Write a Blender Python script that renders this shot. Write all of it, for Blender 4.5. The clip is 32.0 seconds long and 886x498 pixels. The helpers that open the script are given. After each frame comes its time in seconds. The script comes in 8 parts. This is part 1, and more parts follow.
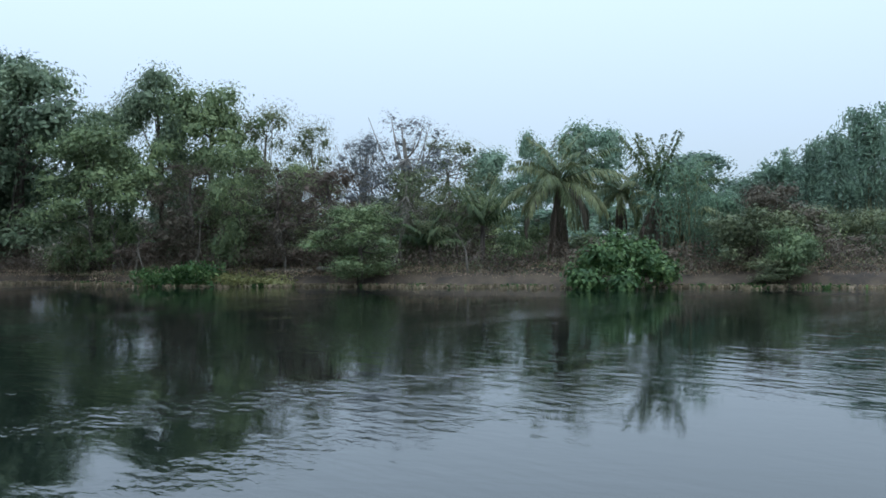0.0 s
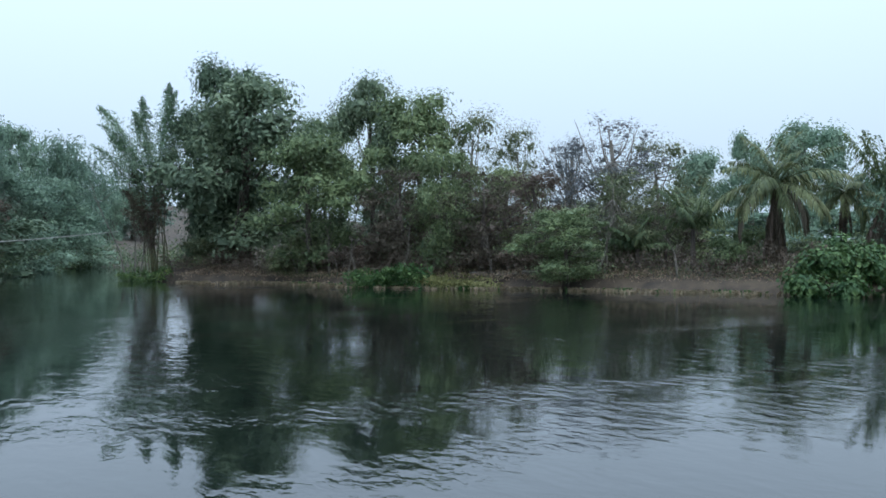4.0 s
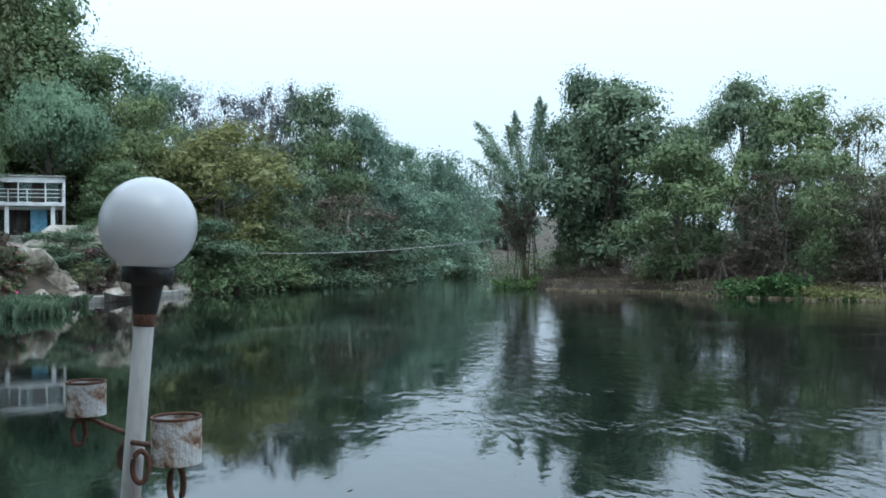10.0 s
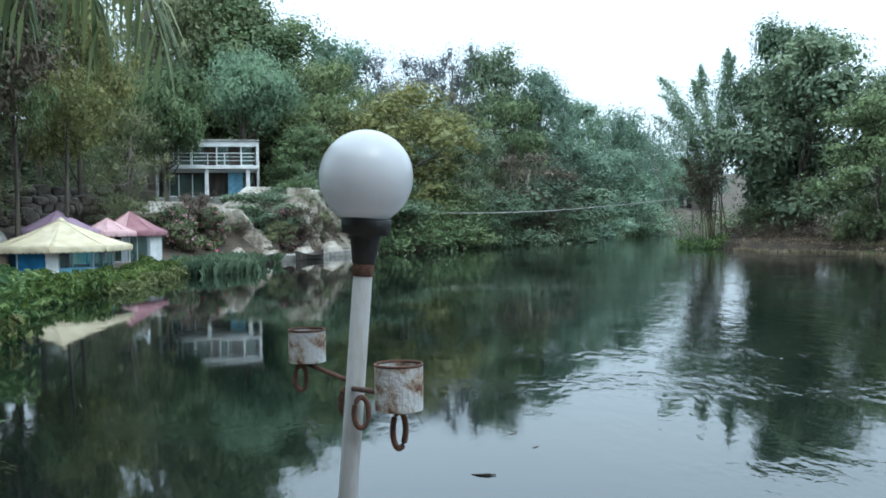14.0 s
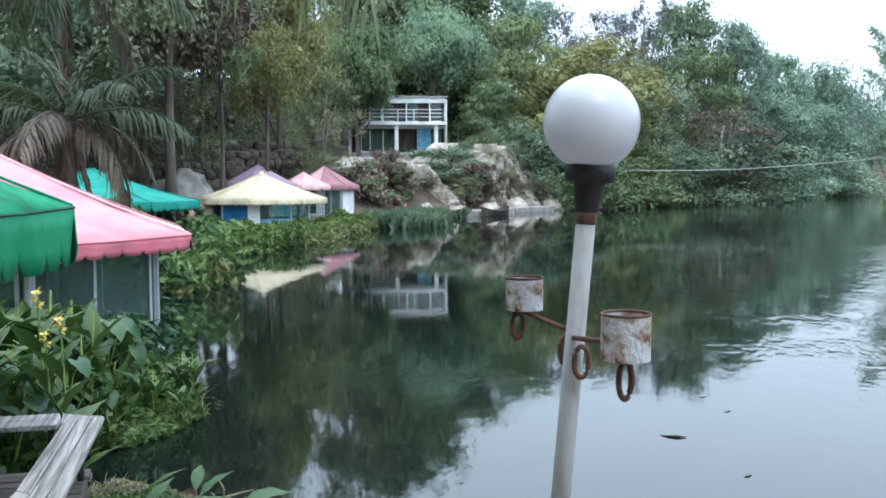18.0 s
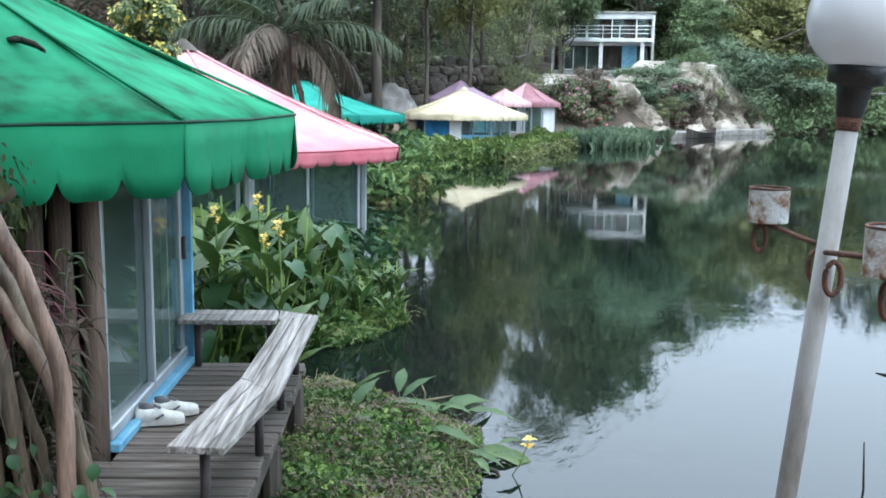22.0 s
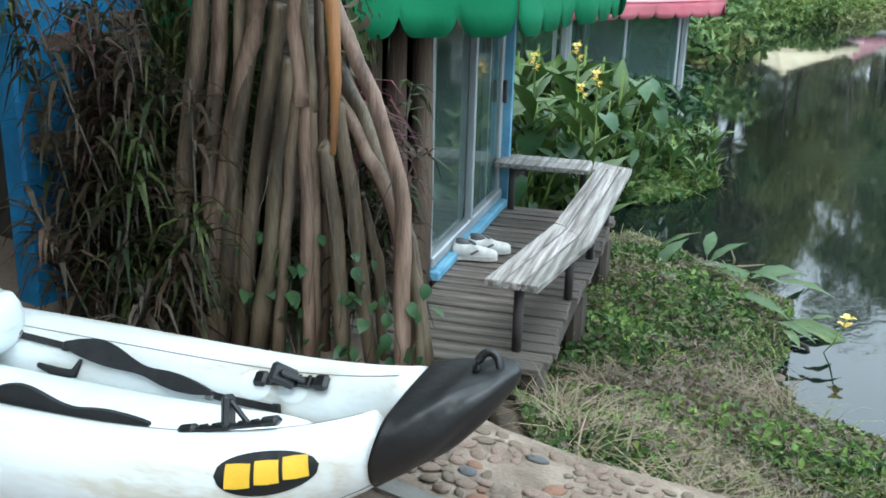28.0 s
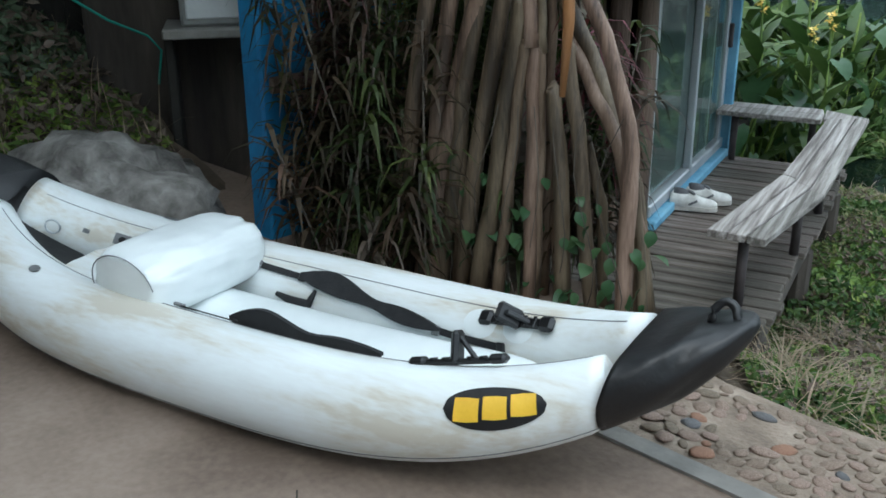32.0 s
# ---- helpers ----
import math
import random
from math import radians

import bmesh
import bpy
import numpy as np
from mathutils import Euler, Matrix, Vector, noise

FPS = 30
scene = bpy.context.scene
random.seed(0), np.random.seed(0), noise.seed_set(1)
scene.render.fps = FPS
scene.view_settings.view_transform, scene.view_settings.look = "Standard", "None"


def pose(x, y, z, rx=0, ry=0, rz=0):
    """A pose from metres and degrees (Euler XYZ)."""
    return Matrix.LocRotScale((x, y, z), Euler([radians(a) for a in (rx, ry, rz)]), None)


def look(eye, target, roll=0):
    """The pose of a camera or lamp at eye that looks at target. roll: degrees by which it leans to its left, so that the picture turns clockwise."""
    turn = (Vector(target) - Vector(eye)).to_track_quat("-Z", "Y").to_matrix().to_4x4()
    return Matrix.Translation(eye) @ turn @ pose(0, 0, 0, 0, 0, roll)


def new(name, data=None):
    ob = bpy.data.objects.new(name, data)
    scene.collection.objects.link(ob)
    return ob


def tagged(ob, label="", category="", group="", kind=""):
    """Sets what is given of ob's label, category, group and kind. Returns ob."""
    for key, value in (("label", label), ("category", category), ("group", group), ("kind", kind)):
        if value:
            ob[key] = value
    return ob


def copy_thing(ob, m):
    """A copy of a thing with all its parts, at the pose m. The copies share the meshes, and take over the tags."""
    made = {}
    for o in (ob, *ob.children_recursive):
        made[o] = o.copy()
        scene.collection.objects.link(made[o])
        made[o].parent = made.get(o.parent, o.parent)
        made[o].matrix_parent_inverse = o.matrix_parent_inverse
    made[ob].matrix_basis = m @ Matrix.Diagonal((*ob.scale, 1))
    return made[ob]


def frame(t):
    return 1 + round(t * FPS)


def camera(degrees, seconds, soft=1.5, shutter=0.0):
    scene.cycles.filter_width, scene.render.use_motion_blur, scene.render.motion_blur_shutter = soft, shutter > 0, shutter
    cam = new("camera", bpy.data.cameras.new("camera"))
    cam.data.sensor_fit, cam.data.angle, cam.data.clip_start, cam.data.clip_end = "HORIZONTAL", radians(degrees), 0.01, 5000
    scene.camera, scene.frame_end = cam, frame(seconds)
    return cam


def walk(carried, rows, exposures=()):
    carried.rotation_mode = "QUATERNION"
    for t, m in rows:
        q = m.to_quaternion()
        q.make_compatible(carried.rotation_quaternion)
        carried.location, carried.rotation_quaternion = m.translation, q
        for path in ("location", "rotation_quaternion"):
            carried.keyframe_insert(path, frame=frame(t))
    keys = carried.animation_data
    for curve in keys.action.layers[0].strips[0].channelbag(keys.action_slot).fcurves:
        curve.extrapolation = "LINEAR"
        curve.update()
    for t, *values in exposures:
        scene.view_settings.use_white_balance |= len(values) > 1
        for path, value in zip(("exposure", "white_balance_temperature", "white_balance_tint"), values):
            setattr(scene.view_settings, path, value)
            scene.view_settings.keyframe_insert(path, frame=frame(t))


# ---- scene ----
cam = camera(48.65, 32.0, soft=1.7, shutter=0.0)
PATH = [
    (0, (0.160, -0.269, 1.658), (1.4721, 1.2401, 1.6330), -0.85),
    (0.5, (0.180, -0.243, 1.649), (1.4514, 1.3006, 1.6326), -0.84),
    (1, (0.200, -0.217, 1.641), (1.4325, 1.3580, 1.6297), -0.61),
    (1.5, (0.214, -0.193, 1.633), (1.4029, 1.4151, 1.6218), -0.43),
    (2, (0.227, -0.169, 1.625), (1.3696, 1.4729, 1.6124), -0.62),
    (2.5, (0.237, -0.152, 1.618), (1.3373, 1.5183, 1.6031), -0.47),
    (3, (0.247, -0.135, 1.612), (1.3161, 1.5551, 1.5985), -0.47),
    (3.5, (0.236, -0.110, 1.618), (1.2589, 1.6085, 1.6054), -0.59),
    (5.5, (0.229, -0.010, 1.574), (1.0527, 1.8130, 1.5663), -0.62),
    (6, (0.216, -0.009, 1.561), (0.9888, 1.8356, 1.5508), -0.67),
    (6.5, (0.202, 0.001, 1.563), (0.9238, 1.8657, 1.5495), -0.50),
    (7, (0.188, 0.010, 1.564), (0.8628, 1.8926, 1.5526), -0.39),
    (7.5, (0.164, 0.019, 1.552), (0.7751, 1.9235, 1.5571), -0.22),
    (8, (0.140, 0.028, 1.539), (0.6582, 1.9599, 1.5582), -0.66),
    (8.5, (0.131, 0.061, 1.535), (0.5805, 2.0097, 1.5341), -0.83),
    (9, (0.123, 0.093, 1.532), (0.5173, 2.0539, 1.5371), -0.27),
    (9.5, (0.117, 0.078, 1.531), (0.4526, 2.0497, 1.5450), -0.29),
    (10, (0.112, 0.063, 1.531), (0.3896, 2.0434, 1.5469), -0.56),
    (10.5, (0.103, 0.068, 1.529), (0.3379, 2.0543, 1.5367), -0.24),
    (11, (0.094, 0.073, 1.526), (0.2732, 2.0653, 1.5262), -0.05),
    (11.5, (0.088, 0.079, 1.525), (0.2137, 2.0751, 1.5214), -0.50),
    (12, (0.083, 0.085, 1.524), (0.1633, 2.0830, 1.5091), -0.49),
    (12.5, (0.073, 0.090, 1.520), (0.1123, 2.0890, 1.4849), -0.74),
    (13, (0.063, 0.095, 1.516), (0.0630, 2.0941, 1.4644), -0.33),
    (13.5, (0.055, 0.094, 1.516), (0.0108, 2.0931, 1.4579), -0.55),
    (15.5, (0.020, 0.102, 1.509), (-0.1965, 2.0886, 1.4264), -0.24),
    (16, (0.010, 0.108, 1.507), (-0.2562, 2.0878, 1.4165), -0.19),
    (16.5, (0.001, 0.104, 1.505), (-0.3151, 2.0767, 1.4108), -0.28),
    (17, (-0.009, 0.100, 1.503), (-0.3764, 2.0633, 1.3945), -0.45),
    (17.5, (-0.018, 0.102, 1.500), (-0.4307, 2.0545, 1.3678), -0.18),
    (18, (-0.027, 0.104, 1.497), (-0.4840, 2.0452, 1.3495), -0.13),
    (18.5, (-0.036, 0.104, 1.492), (-0.5426, 2.0317, 1.3248), 0.13),
    (19, (-0.045, 0.105, 1.488), (-0.5897, 2.0203, 1.3036), 0.25),
    (19.5, (-0.058, 0.106, 1.483), (-0.6580, 2.0024, 1.2750), 0.42),
    (20, (-0.071, 0.107, 1.477), (-0.7227, 1.9824, 1.2354), 1.01),
    (20.5, (-0.081, 0.108, 1.472), (-0.7807, 1.9639, 1.2183), 0.88),
    (21, (-0.090, 0.108, 1.467), (-0.8385, 1.9414, 1.1842), 0.65),
    (21.5, (-0.098, 0.108, 1.464), (-0.8887, 1.9198, 1.1634), 0.56),
    (22, (-0.106, 0.107, 1.461), (-0.9307, 1.9014, 1.1472), 0.88),
    (22.5, (-0.114, 0.100, 1.458), (-0.9677, 1.8824, 1.1526), 0.75),
    (23, (-0.121, 0.093, 1.455), (-1.0254, 1.8453, 1.1196), 1.36),
    (23.5, (-0.134, 0.090, 1.450), (-1.0872, 1.8132, 1.0977), 1.22),
    (24, (-0.147, 0.088, 1.446), (-1.1438, 1.7805, 1.0693), 1.40),
    (24.5, (-0.155, 0.084, 1.438), (-1.1806, 1.7529, 1.0365), 1.48),
    (25, (-0.163, 0.079, 1.430), (-1.2333, 1.7122, 0.9976), 1.73),
    (25.5, (-0.173, 0.077, 1.424), (-1.2821, 1.6766, 0.9637), 1.52),
    (26, (-0.184, 0.075, 1.417), (-1.3288, 1.6357, 0.9148), 1.65),
    (26.5, (-0.191, 0.073, 1.413), (-1.3756, 1.5908, 0.8711), 1.54),
    (28.5, (-0.229, 0.057, 1.388), (-1.5387, 1.4297, 0.7549), 1.30),
    (29, (-0.245, 0.052, 1.377), (-1.5845, 1.3766, 0.7063), 0.78),
    (29.5, (-0.248, 0.044, 1.375), (-1.6085, 1.3385, 0.6862), 1.09),
    (30, (-0.252, 0.036, 1.372), (-1.6334, 1.3014, 0.6719), 0.52),
    (30.5, (-0.263, 0.027, 1.370), (-1.6800, 1.2432, 0.6540), 0.55),
    (31, (-0.273, 0.019, 1.367), (-1.7237, 1.1952, 0.6521), 0.45),
    (31.5, (-0.275, 0.012, 1.369), (-1.7652, 1.1408, 0.6579), 0.13),
    (32, (-0.278, 0.005, 1.371), (-1.7977, 1.0957, 0.6639), -0.38),
]
walk(cam, [(t, look(eye, target, roll)) for t, eye, target, roll in PATH], exposures=((0, -0.2, 5800, 10), (6, -0.05, 5750, 11), (9, 0.08, 5800, 8), (13, 0.35, 5850, 4), (16, 0.65, 5900, 9), (19, 0.93, 5950, 11), (23, 1.16, 6050, 11), (26, 1.28, 6150, 6), (29, 0.93, 6150, 6), (32, 0.5, 6200, 8)))


# ---- light ----
world = bpy.data.worlds.new("overcast_sky")
scene.world = world
world.use_nodes = True
wn, wl = world.node_tree.nodes, world.node_tree.links
sky = wn.new("ShaderNodeTexSky")
sky.sky_type = "NISHITA"
sky.sun_disc = False
sky.sun_elevation = radians(52)
sky.sun_rotation = radians(200)
sky.air_density, sky.dust_density, sky.ozone_density = 1.0, 3.0, 2.0
# a hazy, clouded sky: the clear sky is nearly hidden behind an even pale veil
tint = wn.new("ShaderNodeMix")
tint.data_type = "RGBA"
tint.inputs[0].default_value = 0.88
tint.inputs[7].default_value = (7.9, 9.2, 10.1, 1)
wl.new(sky.outputs[0], tint.inputs[6])
# an overcast sky grows brighter towards the zenith
wco_ = wn.new("ShaderNodeTexCoord")
wsep = wn.new("ShaderNodeSeparateXYZ")
wup = wn.new("ShaderNodeMath")
wup.operation, wup.use_clamp = "MAXIMUM", False
wup.inputs[1].default_value = 0.0
wgain = wn.new("ShaderNodeMath")
wgain.operation = "MULTIPLY_ADD"
wgain.inputs[1].default_value, wgain.inputs[2].default_value = 1.75, 0.90
wmul = wn.new("ShaderNodeVectorMath")
wmul.operation = "SCALE"
wl.new(wco_.outputs["Generated"], wsep.inputs[0]), wl.new(wsep.outputs[2], wup.inputs[0]), wl.new(wup.outputs[0], wgain.inputs[0])
wl.new(tint.outputs[2], wmul.inputs[0]), wl.new(wgain.outputs[0], wmul.inputs["Scale"])
wl.new(wmul.outputs[0], wn["Background"].inputs[0])
wn["Background"].inputs[1].default_value = 0.1

sun_data = bpy.data.lights.new("sun", "SUN")
sun_data.energy, sun_data.angle, sun_data.color = 0.6, radians(25), (1.0, 0.97, 0.92)
sun = new("sun", sun_data)
sun.matrix_world = look((0, 0, 60), (-22, 30, 0))

GROUND = -0.12     # the concrete pad by the kayak
WATER = -1.10
DECK = -0.47


# ---- materials ----
def material(name, colours, scale=4.0, rough=0.7, metal=0.0, bump=0.15, bump_scale=None, detail=6.0, random_by="", spread=0.0, plant=0.0, coat=0.0, stretch=(1, 1, 1), trans=0.0, spec=0.5):
    """A mottled surface: a ramp of colours over noise at two scales, with fine relief. random_by: island or object."""
    m = bpy.data.materials.new(name)
    m.use_nodes = True
    n, l = m.node_tree.nodes, m.node_tree.links
    b = n["Principled BSDF"]
    co = n.new("ShaderNodeTexCoord")
    mp = n.new("ShaderNodeMapping")
    mp.inputs["Scale"].default_value = stretch
    l.new(co.outputs["Object"], mp.inputs[0])
    big, fine = n.new("ShaderNodeTexNoise"), n.new("ShaderNodeTexNoise")
    big.inputs["Scale"].default_value, big.inputs["Detail"].default_value = scale, detail
    fine.inputs["Scale"].default_value, fine.inputs["Detail"].default_value = (bump_scale or scale * 9), 4
    l.new(mp.outputs[0], big.inputs["Vector"]), l.new(mp.outputs[0], fine.inputs["Vector"])
    mix = n.new("ShaderNodeMath")
    mix.operation = "MULTIPLY_ADD"
    mix.inputs[1].default_value = 0.35
    l.new(fine.outputs[0], mix.inputs[0])
    less = n.new("ShaderNodeMath")
    less.operation = "MULTIPLY_ADD"
    less.inputs[1].default_value, less.inputs[2].default_value = 1.3, -0.325
    l.new(big.outputs[0], less.inputs[0]), l.new(less.outputs[0], mix.inputs[2])
    ramp = n.new("ShaderNodeValToRGB")
    ramp.color_ramp.elements[0].position, ramp.color_ramp.elements[1].position = 0.3, 0.85
    while len(ramp.color_ramp.elements) < len(colours):
        ramp.color_ramp.elements.new(0.5)
    for k, (e, c) in enumerate(zip(ramp.color_ramp.elements, colours)):
        e.position, e.color = 0.3 + 0.55 * k / max(1, len(colours) - 1), (*c, 1)
    l.new(mix.outputs[0], ramp.inputs[0])
    out = ramp.outputs[0]
    if random_by:
        rnd = n.new("ShaderNodeNewGeometry" if random_by == "island" else "ShaderNodeObjectInfo").outputs["Random Per Island" if random_by == "island" else "Random"]
        hsv = n.new("ShaderNodeHueSaturation")
        val, hue = n.new("ShaderNodeMapRange"), n.new("ShaderNodeMapRange")
        val.inputs[3].default_value, val.inputs[4].default_value = 1 - spread, 1 + spread
        hue.inputs[3].default_value, hue.inputs[4].default_value = 0.5 + 0.06 * spread, 0.5 - 0.06 * spread
        l.new(rnd, val.inputs[0]), l.new(rnd, hue.inputs[0])
        l.new(val.outputs[0], hsv.inputs["Value"]), l.new(hue.outputs[0], hsv.inputs["Hue"]), l.new(out, hsv.inputs["Color"])
        out = hsv.outputs[0]
    if plant:
        # each plant has its own tone
        own, hs2 = n.new("ShaderNodeObjectInfo"), n.new("ShaderNodeHueSaturation")
        v2, h2 = n.new("ShaderNodeMapRange"), n.new("ShaderNodeMapRange")
        v2.inputs[3].default_value, v2.inputs[4].default_value = 1 - plant, 1 + plant
        h2.inputs[3].default_value, h2.inputs[4].default_value = 0.5 + 0.08 * plant, 0.5 - 0.12 * plant
        l.new(own.outputs["Random"], v2.inputs[0]), l.new(own.outputs["Random"], h2.inputs[0])
        l.new(v2.outputs[0], hs2.inputs["Value"]), l.new(h2.outputs[0], hs2.inputs["Hue"]), l.new(out, hs2.inputs["Color"])
        out = hs2.outputs[0]
    l.new(out, b.inputs["Base Color"])
    b.inputs["Roughness"].default_value, b.inputs["Metallic"].default_value = rough, metal
    b.inputs["Coat Weight"].default_value = coat
    b.inputs["Specular IOR Level"].default_value = spec
    if trans:
        tl, ms = n.new("ShaderNodeBsdfTranslucent"), n.new("ShaderNodeMixShader")
        ms.inputs[0].default_value = trans
        l.new(out, tl.inputs[0]), l.new(b.outputs[0], ms.inputs[1]), l.new(tl.outputs[0], ms.inputs[2])
        l.new(ms.outputs[0], n["Material Output"].inputs[0])
    if bump:
        bp = n.new("ShaderNodeBump")
        bp.inputs["Strength"].default_value, bp.inputs["Distance"].default_value = bump, 0.02
        l.new(fine.outputs[0], bp.inputs["Height"]), l.new(bp.outputs[0], b.inputs["Normal"])
    return m


def leafy(name, dark, mid, light, scale=0.35, spread=0.32, trans=0.35, rough=0.55, plant=0.2):
    return material(name, (dark, mid, light), scale=scale, rough=rough, bump=0, random_by="island", spread=spread, trans=trans, spec=0.3, plant=plant)


LEAF = {
    "deep": leafy("leaf_deep_green", (0.088, 0.132, 0.082), (0.148, 0.206, 0.124), (0.226, 0.288, 0.172), trans=0.28),
    "fresh": leafy("leaf_fresh_green", (0.098, 0.140, 0.066), (0.172, 0.234, 0.108), (0.262, 0.330, 0.155), trans=0.25),
    "olive": leafy("leaf_olive", (0.092, 0.118, 0.062), (0.160, 0.186, 0.095), (0.250, 0.262, 0.135), trans=0.22),
    "yellow": leafy("leaf_yellowing", (0.140, 0.152, 0.056), (0.222, 0.236, 0.092), (0.315, 0.322, 0.142)),
    "brown": leafy("leaf_dry_brown", (0.084, 0.070, 0.050), (0.138, 0.112, 0.080), (0.205, 0.172, 0.125), trans=0.2),
    "bamboo": leafy("leaf_bamboo", (0.160, 0.245, 0.160), (0.260, 0.370, 0.240), (0.390, 0.500, 0.340), trans=0.5),
    # air haze over distant trees, put into the leaf colour as a paler green
    "haze": leafy("leaf_haze_green", (0.139, 0.212, 0.156), (0.206, 0.297, 0.210), (0.289, 0.384, 0.271), spread=0.28),
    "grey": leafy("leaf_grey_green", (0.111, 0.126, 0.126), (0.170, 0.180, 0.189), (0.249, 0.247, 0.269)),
    "palm": leafy("leaf_palm", (0.070, 0.108, 0.050), (0.128, 0.176, 0.080), (0.230, 0.262, 0.140)),
    "palmlight": leafy("leaf_palm_light", (0.105, 0.135, 0.062), (0.185, 0.215, 0.100), (0.310, 0.315, 0.170), trans=0.25),
    "creeper": leafy("leaf_creeper", (0.052, 0.105, 0.034), (0.100, 0.172, 0.054), (0.205, 0.270, 0.092), scale=1.0, spread=0.4, trans=0.2),
    "straw": leafy("leaf_straw", (0.205, 0.167, 0.108), (0.316, 0.254, 0.165), (0.454, 0.373, 0.259)),
    "canna": leafy("leaf_canna", (0.030, 0.067, 0.016), (0.058, 0.109, 0.026), (0.123, 0.180, 0.049), scale=3, spread=0.3, trans=0.2, rough=0.4),
    "taro": leafy("leaf_taro", (0.034, 0.083, 0.033), (0.052, 0.116, 0.049), (0.082, 0.154, 0.066), scale=3, spread=0.25, rough=0.35),
    "weed": leafy("leaf_weed", (0.110, 0.180, 0.040), (0.185, 0.275, 0.062), (0.310, 0.375, 0.105), scale=1.2, spread=0.4),
    "weeddark": leafy("leaf_weed_dark", (0.045, 0.085, 0.022), (0.085, 0.145, 0.038), (0.150, 0.220, 0.062), scale=1.5, spread=0.4),
    "red": leafy("leaf_red", (0.070, 0.018, 0.020), (0.135, 0.030, 0.032), (0.220, 0.065, 0.060), scale=4, spread=0.4),
    "strap": leafy("leaf_strap_dark", (0.027, 0.020, 0.010), (0.045, 0.034, 0.017), (0.082, 0.062, 0.033), scale=3, spread=0.5),
    "strapgreen": leafy("leaf_strap_green", (0.018, 0.032, 0.008), (0.034, 0.054, 0.014), (0.064, 0.090, 0.027), scale=3, spread=0.5),
    "straprust": leafy("leaf_strap_rust", (0.037, 0.020, 0.015), (0.070, 0.038, 0.028), (0.123, 0.074, 0.054), scale=3, spread=0.5),
    "strapdry": leafy("leaf_strap_dry", (0.047, 0.039, 0.028), (0.086, 0.072, 0.051), (0.140, 0.121, 0.090), scale=3, spread=0.5),
    "palmdark": leafy("leaf_palm_dark", (0.034, 0.052, 0.024), (0.060, 0.082, 0.038), (0.115, 0.125, 0.065)),
    "pinkflower": leafy("petal_pink", (0.42, 0.14, 0.22), (0.62, 0.28, 0.38), (0.75, 0.5, 0.55), spread=0.3),
    "redflower": leafy("petal_red", (0.40, 0.03, 0.05), (0.60, 0.06, 0.10), (0.7, 0.15, 0.2), spread=0.3),
    "yellowflower": leafy("petal_yellow", (0.75, 0.52, 0.10), (0.85, 0.70, 0.20), (0.9, 0.82, 0.42), scale=9, spread=0.15),
}
BARK = material("bark_grey_brown", ((0.05, 0.042, 0.034), (0.105, 0.088, 0.07), (0.19, 0.165, 0.135)), scale=2.5, rough=0.9, bump=0.5, stretch=(1, 1, 0.25))
BARK_PALE = material("bark_pale", ((0.12, 0.105, 0.085), (0.21, 0.19, 0.16), (0.32, 0.29, 0.25)), scale=2.5, rough=0.9, bump=0.4, stretch=(1, 1, 0.3))
CULM = material("bamboo_culm", ((0.09, 0.10, 0.045), (0.16, 0.155, 0.075), (0.24, 0.22, 0.12)), scale=3, rough=0.5, bump=0.1)
SOIL = material("bank_soil", ((0.045, 0.032, 0.022), (0.11, 0.082, 0.055), (0.19, 0.145, 0.095)), scale=0.9, rough=0.95, bump=0.6, bump_scale=14)


# ---- helpers of this scene ----
def thing(name, label="", category="", group="", kind="", at=None):
    ob = new(name)
    ob.empty_display_size = 0.1
    if at is not None:
        ob.matrix_basis = at if isinstance(at, Matrix) else Matrix.Translation(at)
    return tagged(ob, label, category, group, kind)


def adopt(ob, parent):
    if parent is not None:
        ob.parent = parent
    return ob


def part(name, bm, mat, parent=None, label="", smooth=False):
    """Links a bmesh as one mesh object under a thing; its coordinates are those of the thing."""
    me = bpy.data.meshes.new(name)
    if smooth:
        for f in bm.faces:
            f.smooth = True
    bm.to_mesh(me)
    bm.free()
    me.materials.append(mat)
    ob = adopt(new(name, me), parent)
    return tagged(ob, label)


def shell(name, verts, faces, mat, parent=None, label="", smooth=False):
    """The same from plain arrays."""
    me = bpy.data.meshes.new(name)
    me.from_pydata([tuple(v) for v in np.asarray(verts, float).tolist()], [], faces if isinstance(faces, list) else faces.tolist())
    me.materials.append(mat)
    if smooth:
        me.polygons.foreach_set("use_smooth", [True] * len(me.polygons))
    me.update()
    ob = adopt(new(name, me), parent)
    return tagged(ob, label)


def block(size, at=(0, 0, 0), bevel=0.01, turn=None, bm=None):
    """A box with softened edges."""
    bm = bm or bmesh.new()
    m = Matrix.Translation(at) @ (turn or Matrix()) @ Matrix.Diagonal((*size, 1))
    made = bmesh.ops.create_cube(bm, size=1, matrix=m)
    if bevel:
        edges = list({e for v in made["verts"] for e in v.link_edges})
        bmesh.ops.bevel(bm, geom=edges, offset=bevel, segments=1, affect="EDGES")
    return bm


